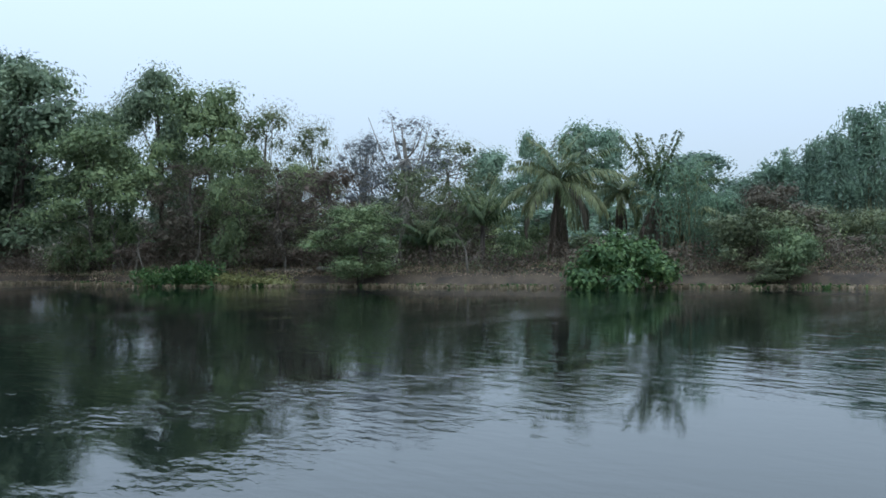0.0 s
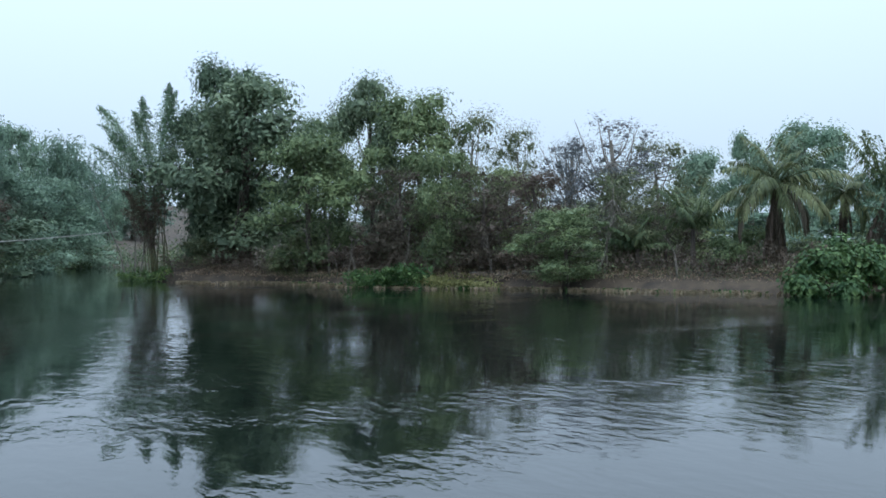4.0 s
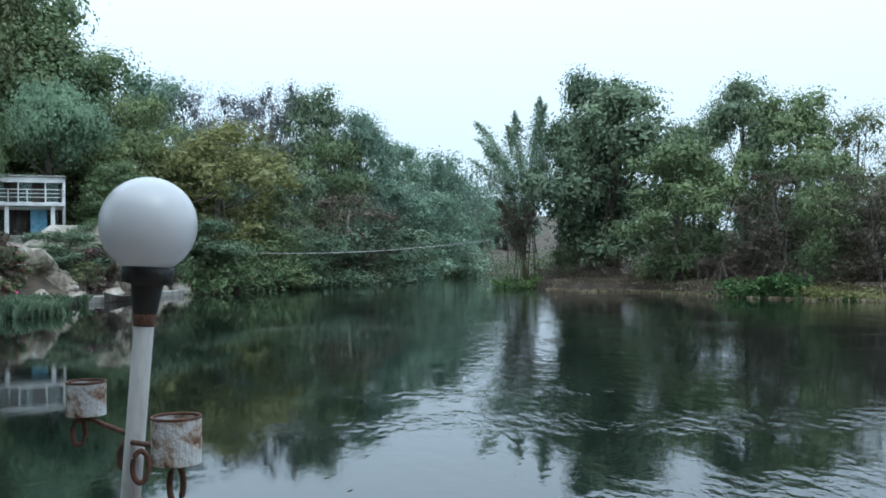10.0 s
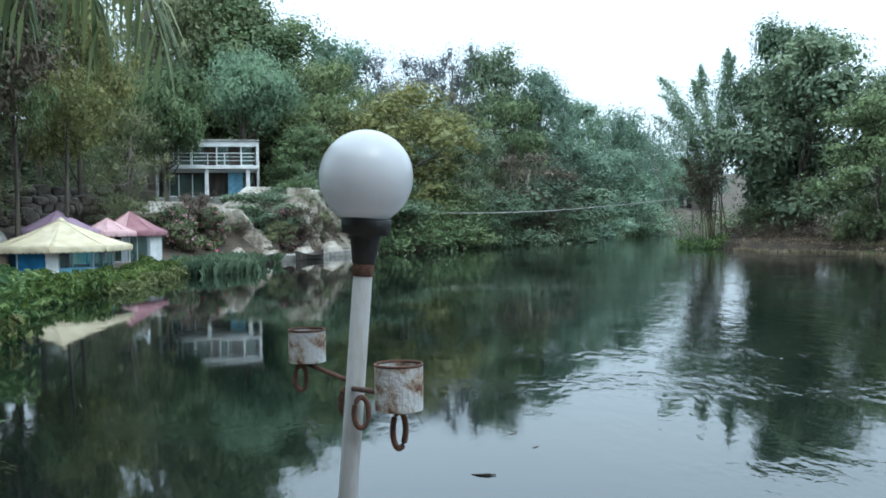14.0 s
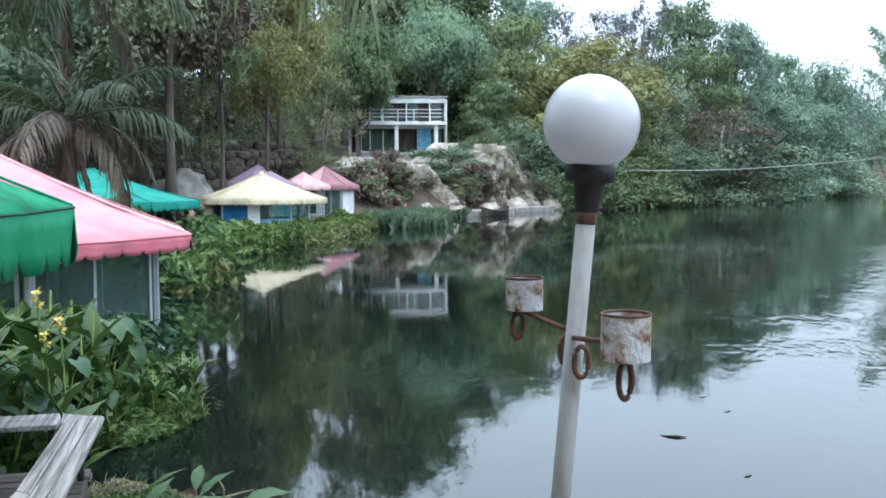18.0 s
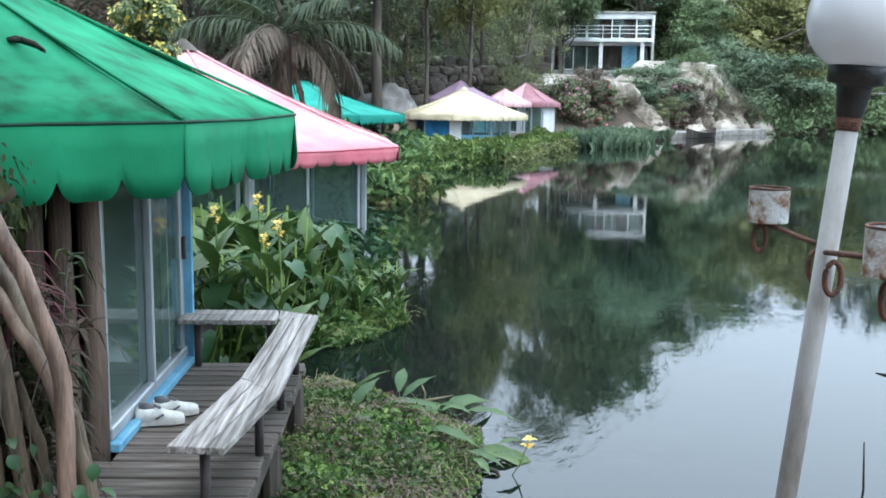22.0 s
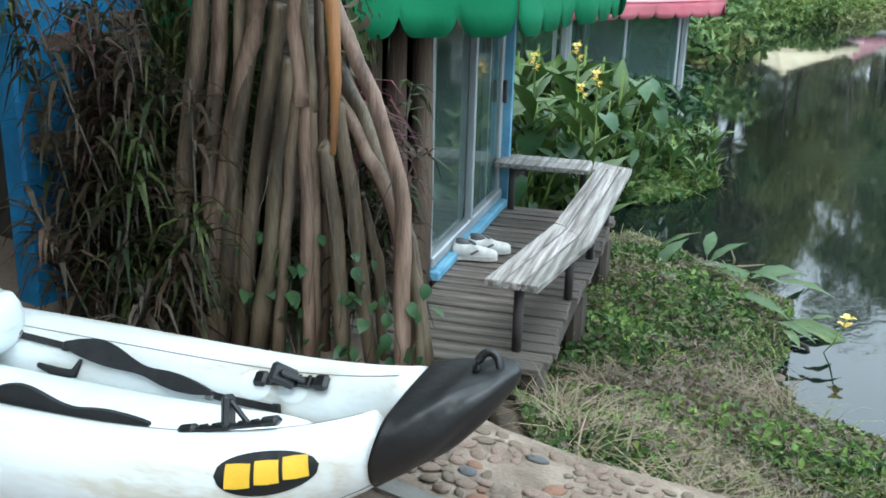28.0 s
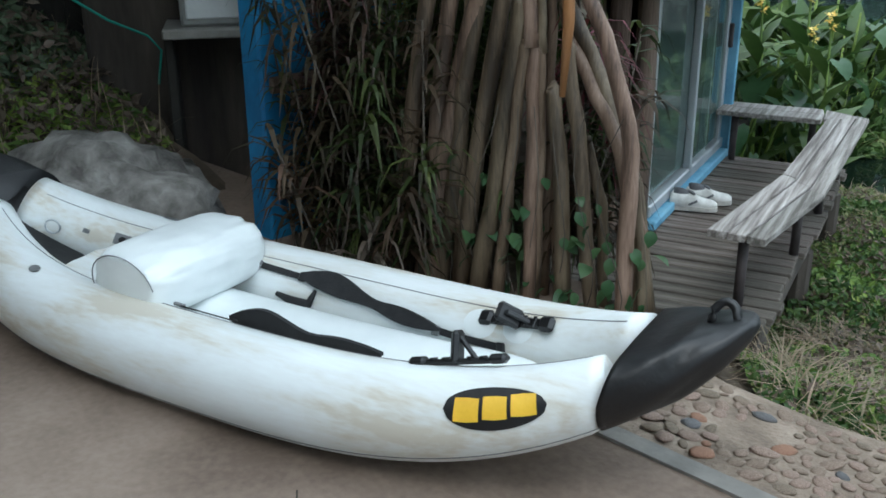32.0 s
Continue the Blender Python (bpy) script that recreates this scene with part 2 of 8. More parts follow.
def tube(points, radii, sides=6, cap=True):
    """Arrays of a tapered tube along points."""
    pts = np.asarray(points, float)
    radii = np.broadcast_to(radii, len(pts))
    ways = np.gradient(pts, axis=0)
    ways /= np.linalg.norm(ways, axis=1, keepdims=True) + 1e-9
    ref = np.where(np.abs(ways[:, 2:3]) > 0.9, [[1.0, 0, 0]], [[0, 0, 1.0]])
    a = np.cross(ways, ref)
    a /= np.linalg.norm(a, axis=1, keepdims=True) + 1e-9
    b = np.cross(ways, a)
    ang = np.arange(sides) * 2 * np.pi / sides
    v = pts[:, None] + radii[:, None, None] * (a[:, None] * np.cos(ang)[None, :, None] + b[:, None] * np.sin(ang)[None, :, None])
    n = len(pts)
    i, j = np.meshgrid(np.arange(n - 1), np.arange(sides), indexing="ij")
    k = (j + 1) % sides
    f = np.stack([i * sides + j, i * sides + k, (i + 1) * sides + k, (i + 1) * sides + j], -1).reshape(-1, 4).tolist()
    if cap:
        f += [list(range(sides))[::-1], list(range((n - 1) * sides, n * sides))]
    return v.reshape(-1, 3), f


def merged(pieces):
    """Joins arrays of (verts, faces)."""
    vs, fs, base = [], [], 0
    for v, f in pieces:
        vs.append(np.asarray(v, float))
        fs += [[base + q for q in face] for face in (f if isinstance(f, list) else f.tolist())]
        base += len(v)
    return np.concatenate(vs), fs


def cards(at, out, size, rng, slim=0.55, droop=0.3, spin=1.0):
    """Small folded leaf shapes: at, places; out, the ways they face."""
    n = len(at)
    out = out + rng.normal(0, 0.45 * spin, (n, 3))
    out /= np.linalg.norm(out, axis=1, keepdims=True) + 1e-9
    t = np.cross(out, rng.normal(0, 1, (n, 3)))
    t[:, 2] -= droop
    t -= (t * out).sum(1, keepdims=True) * out
    t /= np.linalg.norm(t, axis=1, keepdims=True) + 1e-9
    s = np.cross(out, t)
    ln = (size * rng.uniform(0.6, 1.4, n))[:, None]
    fold = out * ln * 0.12
    v = np.stack([at - t * ln * 0.5, at - s * ln * slim * 0.5 + fold * 0.3 - t * ln * 0.08, at + t * ln * 0.5 - fold, at + s * ln * slim * 0.5 + fold * 0.3 + t * ln * 0.05], 1)
    return v.reshape(-1, 3), np.arange(4 * n).reshape(n, 4)


# ---- ground and water ----
SHORE_NEAR = [(400, -260), (60, -48), (20, -14), (6, -1.5), (1.6, 2.45), (-0.9, 2.75), (-2.2, 3.3), (-4.6, 4.6), (-6.2, 6.4), (-7.6, 8.6), (-9.6, 12.5), (-12.4, 15.5), (-11.8, 18.5), (-11.2, 21.2), (-14.2, 25.0), (-14.8, 31), (-15.6, 40.6)]
SHORE_LEFT = [(-16.0, 54.6), (-16.6, 60.8), (-13.4, 62.2), (-11.2, 69), (-9.2, 73.6), (-5.6, 78.5), (-1.5, 88.8), (2.4, 100), (7.9, 110.8), (13, 123), (26, 147), (60, 195), (140, 280), (500, 600)]
LAND_LEFT = SHORE_NEAR + SHORE_LEFT + [(500, 3000), (-3000, 3000), (-3000, -3000), (400, -3000)]
ISLAND = [(16.6, 83), (17.6, 80), (19.9, 72), (24.4, 66.5), (26.4, 56.8), (29.9, 51.8), (33.1, 45), (38.5, 34.4), (42.8, 29.6), (46.8, 21.4), (58, 2), (100, -50), (600, -330), (3000, -330), (3000, 900), (600, 480), (160, 225), (70, 150), (32, 108), (20, 90)]


def land(px, py, ring):
    """Signed distance to a ring of shore: above zero on land."""
    inside, far = np.zeros(px.shape, bool), np.full(px.shape, 1e9)
    for (ax, ay), (bx, by) in zip(ring, ring[1:] + ring[:1]):
        inside ^= ((ay > py) != (by > py)) & (px < (bx - ax) * (py - ay) / ((by - ay) or 1e-9) + ax)
        dx, dy = bx - ax, by - ay
        s = np.clip(((px - ax) * dx + (py - ay) * dy) / (dx * dx + dy * dy), 0, 1)
        far = np.minimum(far, np.hypot(px - ax - s * dx, py - ay - s * dy))
    return np.where(inside, far, -far)


def rise(d, at, to):
    s = np.clip((d - at) / (to - at), 0, 1)
    return s * s * (3 - 2 * s)


def height(px, py):
    left, isl = land(px, py, LAND_LEFT), land(px, py, ISLAND)
    bumps = 0.25 * np.sin(px * 0.31 + 1.3 * np.sin(py * 0.17)) * np.cos(py * 0.23) + 0.08 * np.sin(px * 1.7 + py * 0.9) * np.sin(py * 1.3 - px * 0.4)
    bed = -2.6 - 0.4 * np.clip(-np.maximum(left, isl) / 8, 0, 1)
    far_side = rise(py, 24, 60)
    hill = rise(py, 57, 64)
    h_left = -1.5 + 0.75 * rise(left, -0.6, 0.8) + 0.08 * rise(left, 0.5, 3.5) + far_side * (2.4 * rise(left, 7.0, 12) * (1 - hill) + 2.6 * rise(left, 1.5, 7) * hill + 9 * rise(left, 9, 60)) + (1 - far_side) * 4.5 * rise(left, 14, 45) + 25 * rise(left, 60, 400)
    h_isl = -1.5 + 0.85 * rise(isl, -0.3, 0.5) + 0.55 * rise(isl, 0.4, 4) + 0.8 * rise(isl, 8, 40)
    z = np.where(left > -1, h_left, np.where(isl > -1, h_isl, bed))
    z = np.where((left <= -0.6) & (isl <= -0.5), np.maximum(bed, -2.9 + 0 * bed), z)
    z = z + bumps * rise(np.maximum(left, isl), 1.5, 8)
    # the ground under and round the pad, the deck and the slope beside it
    near = 1 - rise(np.hypot(px + 1.5, py - 0.5), 5.5, 8.5)
    flat = GROUND - 0.2 - 1.5 * rise(py + 0.15 * px, 1.9, 2.9)
    return z * (1 - near) + np.minimum(flat, z + 3) * near


def ground_at(px, py):
    return float(height(np.array([float(px)]), np.array([float(py)]))[0])


rings = np.concatenate([np.linspace(0, 12, 40, endpoint=False), 12 * (2500 / 12) ** (np.linspace(0, 1, 150) ** 1.0)])
turns = np.linspace(0, 2 * np.pi, 420, endpoint=False)
gr, gt = np.meshgrid(rings, turns, indexing="ij")
gx, gy = gr * np.sin(gt), gr * np.cos(gt)
gv = np.stack([gx, gy, height(gx, gy)], -1).reshape(-1, 3)
gi, gj = np.meshgrid(np.arange(len(rings) - 1), np.arange(len(turns)), indexing="ij")
gk = (gj + 1) % len(turns)
gf = np.stack([gi * 420 + gj, (gi + 1) * 420 + gj, (gi + 1) * 420 + gk, gi * 420 + gk], -1).reshape(-1, 4)
GRASSY = material("grassy_bank", ((0.032, 0.024, 0.017), (0.062, 0.045, 0.030), (0.095, 0.070, 0.045), (0.055, 0.054, 0.028)), scale=0.9, rough=0.95, bump=0.7, bump_scale=11)
ground = tagged(shell("ground", gv, gf, GRASSY, smooth=True), "brown soil banks with dry grass sloping to a river", "ground", kind="structure")

WATER_MAT = bpy.data.materials.new("river_water")
WATER_MAT.use_nodes = True
n_, l_ = WATER_MAT.node_tree.nodes, WATER_MAT.node_tree.links
wb = n_["Principled BSDF"]
wb.inputs["Base Color"].default_value = (0.004, 0.0075, 0.006, 1)
wb.inputs["Roughness"].default_value = 0.035
wb.inputs["IOR"].default_value = 1.333
wb.inputs["Specular IOR Level"].default_value = 1.0
wco = n_.new("ShaderNodeTexCoord")


def ripple(scale, stretch, turn, strength, distance, before=None, detail=3.0, warp=0.0, mask=None):
    mp, nz, bp = n_.new("ShaderNodeMapping"), n_.new("ShaderNodeTexNoise"), n_.new("ShaderNodeBump")
    mp.inputs["Scale"].default_value = stretch
    mp.inputs["Rotation"].default_value = (0, 0, radians(turn))
    nz.inputs["Scale"].default_value, nz.inputs["Detail"].default_value, nz.inputs["Distortion"].default_value = scale, detail, warp
    l_.new(wco.outputs["Object"], mp.inputs[0]), l_.new(mp.outputs[0], nz.inputs["Vector"])
    bp.inputs["Strength"].default_value, bp.inputs["Distance"].default_value = strength, distance
    l_.new(nz.outputs[0], bp.inputs["Height"])
    if mask is not None:
        l_.new(mask, bp.inputs["Strength"])
    if before:
        l_.new(before.outputs[0], bp.inputs["Normal"])
    return bp


def patches(scale, stretch, turn, low, high, to_low, to_high):
    mp, nz, mr = n_.new("ShaderNodeMapping"), n_.new("ShaderNodeTexNoise"), n_.new("ShaderNodeMapRange")
    mp.inputs["Scale"].default_value = stretch
    mp.inputs["Rotation"].default_value = (0, 0, radians(turn))
    nz.inputs["Scale"].default_value, nz.inputs["Detail"].default_value, nz.inputs["Distortion"].default_value = scale, 4, 0.6
    l_.new(wco.outputs["Object"], mp.inputs[0]), l_.new(mp.outputs[0], nz.inputs["Vector"])
    mr.inputs[1].default_value, mr.inputs[2].default_value, mr.inputs[3].default_value, mr.inputs[4].default_value = low, high, to_low, to_high
    l_.new(nz.outputs[0], mr.inputs[0])
    return mr.outputs[0]


calm = patches(0.13, (1, 0.45, 1), 30, 0.40, 0.62, 0.06, 0.85)
# the current draws thin rippled lines over the open river, not over the sheltered bay
lines = patches(0.12, (0.5, 1.9, 1), -18, 0.52, 0.62, 0.0, 0.75)
wse, wsh, wmk = n_.new("ShaderNodeSeparateXYZ"), n_.new("ShaderNodeMapRange"), n_.new("ShaderNodeMath")
l_.new(wco.outputs["Object"], wse.inputs[0]), l_.new(wse.outputs[0], wsh.inputs[0])
wsh.inputs[1].default_value, wsh.inputs[2].default_value = -8.0, 1.0
wmk.operation = "MULTIPLY"
l_.new(wsh.outputs[0], wmk.inputs[0]), l_.new(lines, wmk.inputs[1])
def sheltered(low, high):
    """Ripple strength that grows from the calm bay to the open river."""
    mr = n_.new("ShaderNodeMapRange")
    mr.inputs[1].default_value, mr.inputs[2].default_value, mr.inputs[3].default_value, mr.inputs[4].default_value = -3.0, 6.0, low, high
    l_.new(wse.outputs[0], mr.inputs[0])
    return mr.outputs[0]


r1 = ripple(0.5, (1.0, 0.5, 1), 35, 0.07, 0.10, warp=0.6, mask=sheltered(0.015, 0.07))
wcm = n_.new("ShaderNodeMath")
wcm.operation = "MULTIPLY"
wsl = n_.new("ShaderNodeMapRange")
wsl.inputs[1].default_value, wsl.inputs[2].default_value, wsl.inputs[3].default_value, wsl.inputs[4].default_value = -3.0, 4.0, 0.06, 1.0
l_.new(wse.outputs[0], wsl.inputs[0]), l_.new(wsl.outputs[0], wcm.inputs[0]), l_.new(calm, wcm.inputs[1])
r2 = ripple(2.6, (1.0, 0.45, 1), 28, 0.2, 0.03, r1, mask=wcm.outputs[0])
r3 = ripple(9.0, (1.0, 0.6, 1), 20, 0.12, 0.008, r2, mask=sheltered(0.04, 0.13))
r4 = ripple(4.2, (1.0, 0.5, 1), 12, 0.5, 0.035, r3, mask=wmk.outputs[0])
l_.new(r4.outputs[0], wb.inputs["Normal"])
wv = [(-900, -900, WATER), (2500, -900, WATER), (2500, 2500, WATER), (-900, 2500, WATER)]
water = tagged(shell("water", wv, [[0, 1, 2, 3]], WATER_MAT), "dark green slow river water with soft ripples", "river", kind="structure")


# ---- trees ----
def branchy(rng, foot, top, radius, ends, lean=0.15, sides=6):
    """A trunk from foot to top, with limbs that run on to the ends."""
    foot, top = np.array(foot, float), np.array(top, float)
    s = np.linspace(0, 1, 7)[:, None]
    bend = rng.normal(0, lean, 3) * [1, 1, 0]
    trunk = foot + (top - foot) * s + bend * np.sin(s * np.pi)
    out = [tube(trunk, radius * (1.25 - 0.75 * s[:, 0]) + radius * 0.5 * (s[:, 0] == 0), sides)]
    for e in ends:
        k = rng.uniform(0.45, 0.95)
        at = trunk[int(k * 6)]
        e = np.array(e)
        u = np.linspace(0, 1, 5)[:, None]
        way = at + (e - at) * u + np.array([0, 0, -0.12]) * np.sin(u * np.pi) * np.linalg.norm(e - at) + rng.normal(0, 0.08, 3) * np.sin(u * 3)
        out.append(tube(way, radius * 0.42 * (1.05 - 0.85 * u[:, 0]), 5))
    return merged(out)


def blobs(rng, h, w, low, count, ragged):
    """Clumps of a crown between low*h and h, w wide, gathered loosely on a few boughs: centres and radii."""
    c, r = [], []
    for k in range(int(count * 1.45)):
        u = rng.uniform(0, 1)
        z = h * (low + (1 - low) * (0.05 + 0.80 * u ** 0.9))
        reach = w * 0.5 * math.sqrt(max(0.22, 1 - (2 * u - 0.9) ** 2 * 0.85)) * rng.uniform(0.2, 0.92)
        a = 6.283 * (round(rng.uniform(0, 7)) / 7 + rng.normal(0, 0.05)) + 2.1 * u
        s = w * rng.uniform(0.11, 0.23) * (1 + 0.6 * ragged * rng.normal(0, 0.3))
        c.append((reach * math.cos(a), reach * math.sin(a), z)), r.append((s, s, s * rng.uniform(0.5, 0.85)))
    return np.array(c), np.abs(np.array(r))


def crown_leaves(rng, c, r, count, size, slim=0.5, droop=0.3, shell_depth=0.45):
    area = (r[:, 0] ** 2)
    pick = rng.choice(len(c), count, p=area / area.sum())
    u = rng.normal(0, 1, (count, 3))
    u /= np.linalg.norm(u, axis=1, keepdims=True)
    rad = 1 - min(0.85, shell_depth * 1.4) * rng.uniform(0, 1, count) ** 1.2
    rad *= 1 + 0.17 * np.sin(u[:, 0] * 5 + pick) * np.cos(u[:, 1] * 4 + 2 * pick) + rng.normal(0, 0.035, count)
    at = c[pick] + u * r[pick] * rad[:, None]
    outer = cards(at, u + [0, 0, 0.5], size, rng, slim, droop, 0.6)
    # coarser foliage inside the clumps closes them
    few = count // 9 if shell_depth < 0.6 else count // 20
    inner = cards(at[:few] * 0.5 + c[pick[:few]] * 0.5, u[:few] + [0, 0, 0.3], size * 2.1, rng, 0.75, droop, 0.8)
    return np.concatenate([outer[0], inner[0]]), np.concatenate([outer[1], inner[1] + len(outer[0])])


TREES = {}
KINDS = {
    #          height width low clumps leaves size slim droop ragged  leaf   bark  trunk label
    "broad": (12, 9, 0.06, 44, 8000, 0.36, 0.6, 0.5, 0.3, "deep", BARK, 0.24, "broad tree with dense dark green foliage on the bank", "tree"),
    "fresh": (11, 8, 0.05, 42, 7600, 0.28, 0.5, 0.3, 0.5, "fresh", BARK, 0.18, "leafy green tree with an uneven crown on the bank", "tree"),
    "airy": (11, 8, 0.12, 40, 5600, 0.24, 0.4, 0.2, 0.7, "olive", BARK_PALE, 0.14, "thin-crowned olive green tree with visible limbs", "tree"),
    "dry": (10, 7, 0.04, 40, 5200, 0.22, 0.4, 0.2, 0.8, "brown", BARK, 0.13, "half-bare tree with dry brownish leaves", "tree"),
    "bare": (12, 7, 0.2, 34, 4600, 0.2, 0.35, 0.1, 0.9, "grey", BARK_PALE, 0.16, "almost leafless grey tree with fine twigs", "tree"),
    "golden": (11, 8.5, 0.04, 44, 7600, 0.3, 0.5, 0.4, 0.5, "yellow", BARK, 0.2, "broad tree with yellowish green foliage", "tree"),
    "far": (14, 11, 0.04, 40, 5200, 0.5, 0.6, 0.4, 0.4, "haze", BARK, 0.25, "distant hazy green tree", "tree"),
    "grove": (11, 8, 0.42, 36, 6200, 0.28, 0.5, 0.3, 0.6, "olive", BARK, 0.17, "slim tree with a bare trunk and high leafy crown", "tree"),
    "shade": (8, 8, 0.5, 34, 6000, 0.3, 0.5, 0.4, 0.4, "deep", BARK, 0.16, "shade tree with a high leafy crown", "tree"),
    "shrub": (4, 5, 0.0, 24, 4200, 0.19, 0.5, 0.3, 0.5, "olive", BARK, 0.05, "spreading olive green shrub on the bank", "shrub"),
    "bush": (3, 4, 0.0, 20, 3600, 0.17, 0.6, 0.3, 0.4, "fresh", BARK, 0.04, "rounded bright green bush on the bank", "bush"),
    "drybush": (3.5, 4.5, 0.0, 22, 3000, 0.17, 0.4, 0.2, 0.6, "brown", BARK, 0.04, "tangled brownish bush with dry twigs", "bush"),
}


def tree(kind, x, y, top_z, w, seed=0, leaf="", sink=0.15, z=None, label=""):
    """One tree of the kind, w wide and up to top_z; each kind has a few built forms that are copied."""
    spec = KINDS[kind]
    H, Wd, low, clumps, leaves, size, slim, droop, ragged, own, bark, thick, words, cat = spec
    leaf = leaf or own
    key = (kind, seed % 3, leaf)
    z = (ground_at(x, y) if z is None else z) - sink
    h = (top_z - z) * 1.05
    w *= 1.22
    spot = random.Random(f"{x:.1f} {y:.1f}")
    m = Matrix.LocRotScale((x, y, z), Euler((0, 0, spot.uniform(0, 6.28))), (w / Wd, w / Wd, h / H))
    if key in TREES:
        ob = copy_thing(TREES[key], m)
        return tagged(ob, label) if label else ob
    rng = np.random.default_rng(abs(hash_of(kind)) + 29 * (seed % 3) + 5)
    c, r = blobs(rng, H, Wd, low, clumps, ragged)
    top = (rng.normal(0, 0.3), rng.normal(0, 0.3), H * (0.75 if low < 0.3 else 0.8))
    ends = [tuple(p) for p in c[: (20 if kind in ("bare", "airy", "dry") else 10)]]
    if kind == "bare":
        ends += [tuple(p + rng.normal(0, 0.7, 3)) for p in c]
    ends = [(a, b, min(z_, H * 0.86)) for a, b, z_ in ends]
    ob = thing(cat, label or words, cat, at=m)
    tv, tf = branchy(rng, (0, 0, 0), top, thick, ends)
    shell("trunk", tv, tf, bark, ob, smooth=True)
    cv, cf = crown_leaves(rng, c, r, int(leaves * 1.65), size * 0.70, slim, droop, 0.75 if kind in ("bare", "airy", "dry") else 0.5)
    shell("crown", cv, cf, LEAF[leaf], ob)
    TREES[key] = ob
    return ob


def hash_of(text):
    return sum(ord(q) * (31 ** k % 9973) for k, q in enumerate(text)) % 100003


def plumes(x, y, tips, seed, leaf="bamboo", label="tall feathery bamboo plumes leaning over the water", size=0.34, wide=0.5, low=0.3):
    """Bamboo with a few separate arching culms, each ending at a given tip (from the foot)."""
    rng = np.random.default_rng(seed)
    ob = thing("bamboo_clump", label, "bamboo", at=(x, y, ground_at(x, y) - 0.1))
    for tx, ty, tz in tips:
        s = np.linspace(0, 1, 15)
        foot = rng.normal(0, 0.45, 2) * [1, 0.5]
        pts = np.stack([foot[0] + tx * s**1.7, foot[1] + ty * s**1.7, tz * (1.38 * s - 0.38 * s**3)], -1)
        v, f = tube(pts, 0.05 * (1.1 - s), 5)
        culm = shell("culm", v, f, CULM, ob, smooth=True)
        n = int(115 * tz)
        q = low + (1 - low) * rng.uniform(0, 1, n) ** 0.85
        # leaves hang in sprays from side twigs, long below and drawn out to the tip
        spray = rng.integers(0, 46, n)
        way = rng.normal(0, 1.0, (46, 3))
        q = 0.75 * (low + (1.0 - low) * (spray + 0.5) / 46) + 0.25 * q
        c = np.stack([np.interp(q, s, pts[:, d]) for d in range(3)], -1)
        w = wide * np.clip((1.06 - q) / 0.5, 0.14, 1.0) * np.clip((q - low) / 0.12, 0.3, 1.0)
        off = (way[spray] * rng.uniform(0.1, 1.0, (n, 1)) + rng.normal(0, 0.28, (n, 3))) * w[:, None]
        off[:, 2] -= 0.75 * np.hypot(off[:, 0], off[:, 1])
        cv, cf = cards(c + off, off + [0, 0, 1.0], size, rng, 0.2, 1.4)
        shell("leaves", cv, cf, LEAF[leaf], culm)
    return ob


def bamboo(x, y, h, reach, culms, seed, leaf="bamboo", lean=(0, 0), label="arching clump of tall feathery bamboo", size=0.42, z=None, plume=0.055, low=0.42):
    rng = np.random.default_rng(seed)
    z = (ground_at(x, y) if z is None else z) - 0.1
    ob = thing("bamboo_clump", label, "bamboo", at=(x, y, z))
    stems, at, out = [], [], []
    for k in range(culms):
        a = rng.uniform(0, 6.283)
        tall = h * rng.uniform(0.62, 1.0)
        r = reach * rng.uniform(0.25, 1.0)
        tip = np.array([r * math.cos(a) + lean[0] * tall / h, r * math.sin(a) + lean[1] * tall / h])
        s = np.linspace(0, 1, 9)
        foot = rng.normal(0, 0.45, 2)
        pts = np.stack([foot[0] + tip[0] * s**2.2, foot[1] + tip[1] * s**2.2, tall * np.sin(s * 1.45) / math.sin(1.45)], -1)
        stems.append(tube(pts, 0.045 * (1.1 - s), 5))
        n = int(26 * tall)
        q = rng.uniform(low, 1.0, n)
        p = np.stack([np.interp(q, s, pts[:, d]) for d in range(3)], -1)
        wide = plume * tall * (1.25 - q) * 1.6 + 0.1
        off = rng.normal(0, 1, (n, 3)) * wide[:, None] * [1, 1, 0.8]
        at.append(p + off - [0, 0, 0.1]), out.append(off + [0, 0, 0.4])
    sv, sf = merged(stems)
    shell("culms", sv, sf, CULM, ob, smooth=True)
    cv, cf = cards(np.concatenate(at), np.concatenate(out), size, rng, 0.3, 0.9)
    shell("leaves", cv, cf, LEAF[leaf], ob)
    return ob


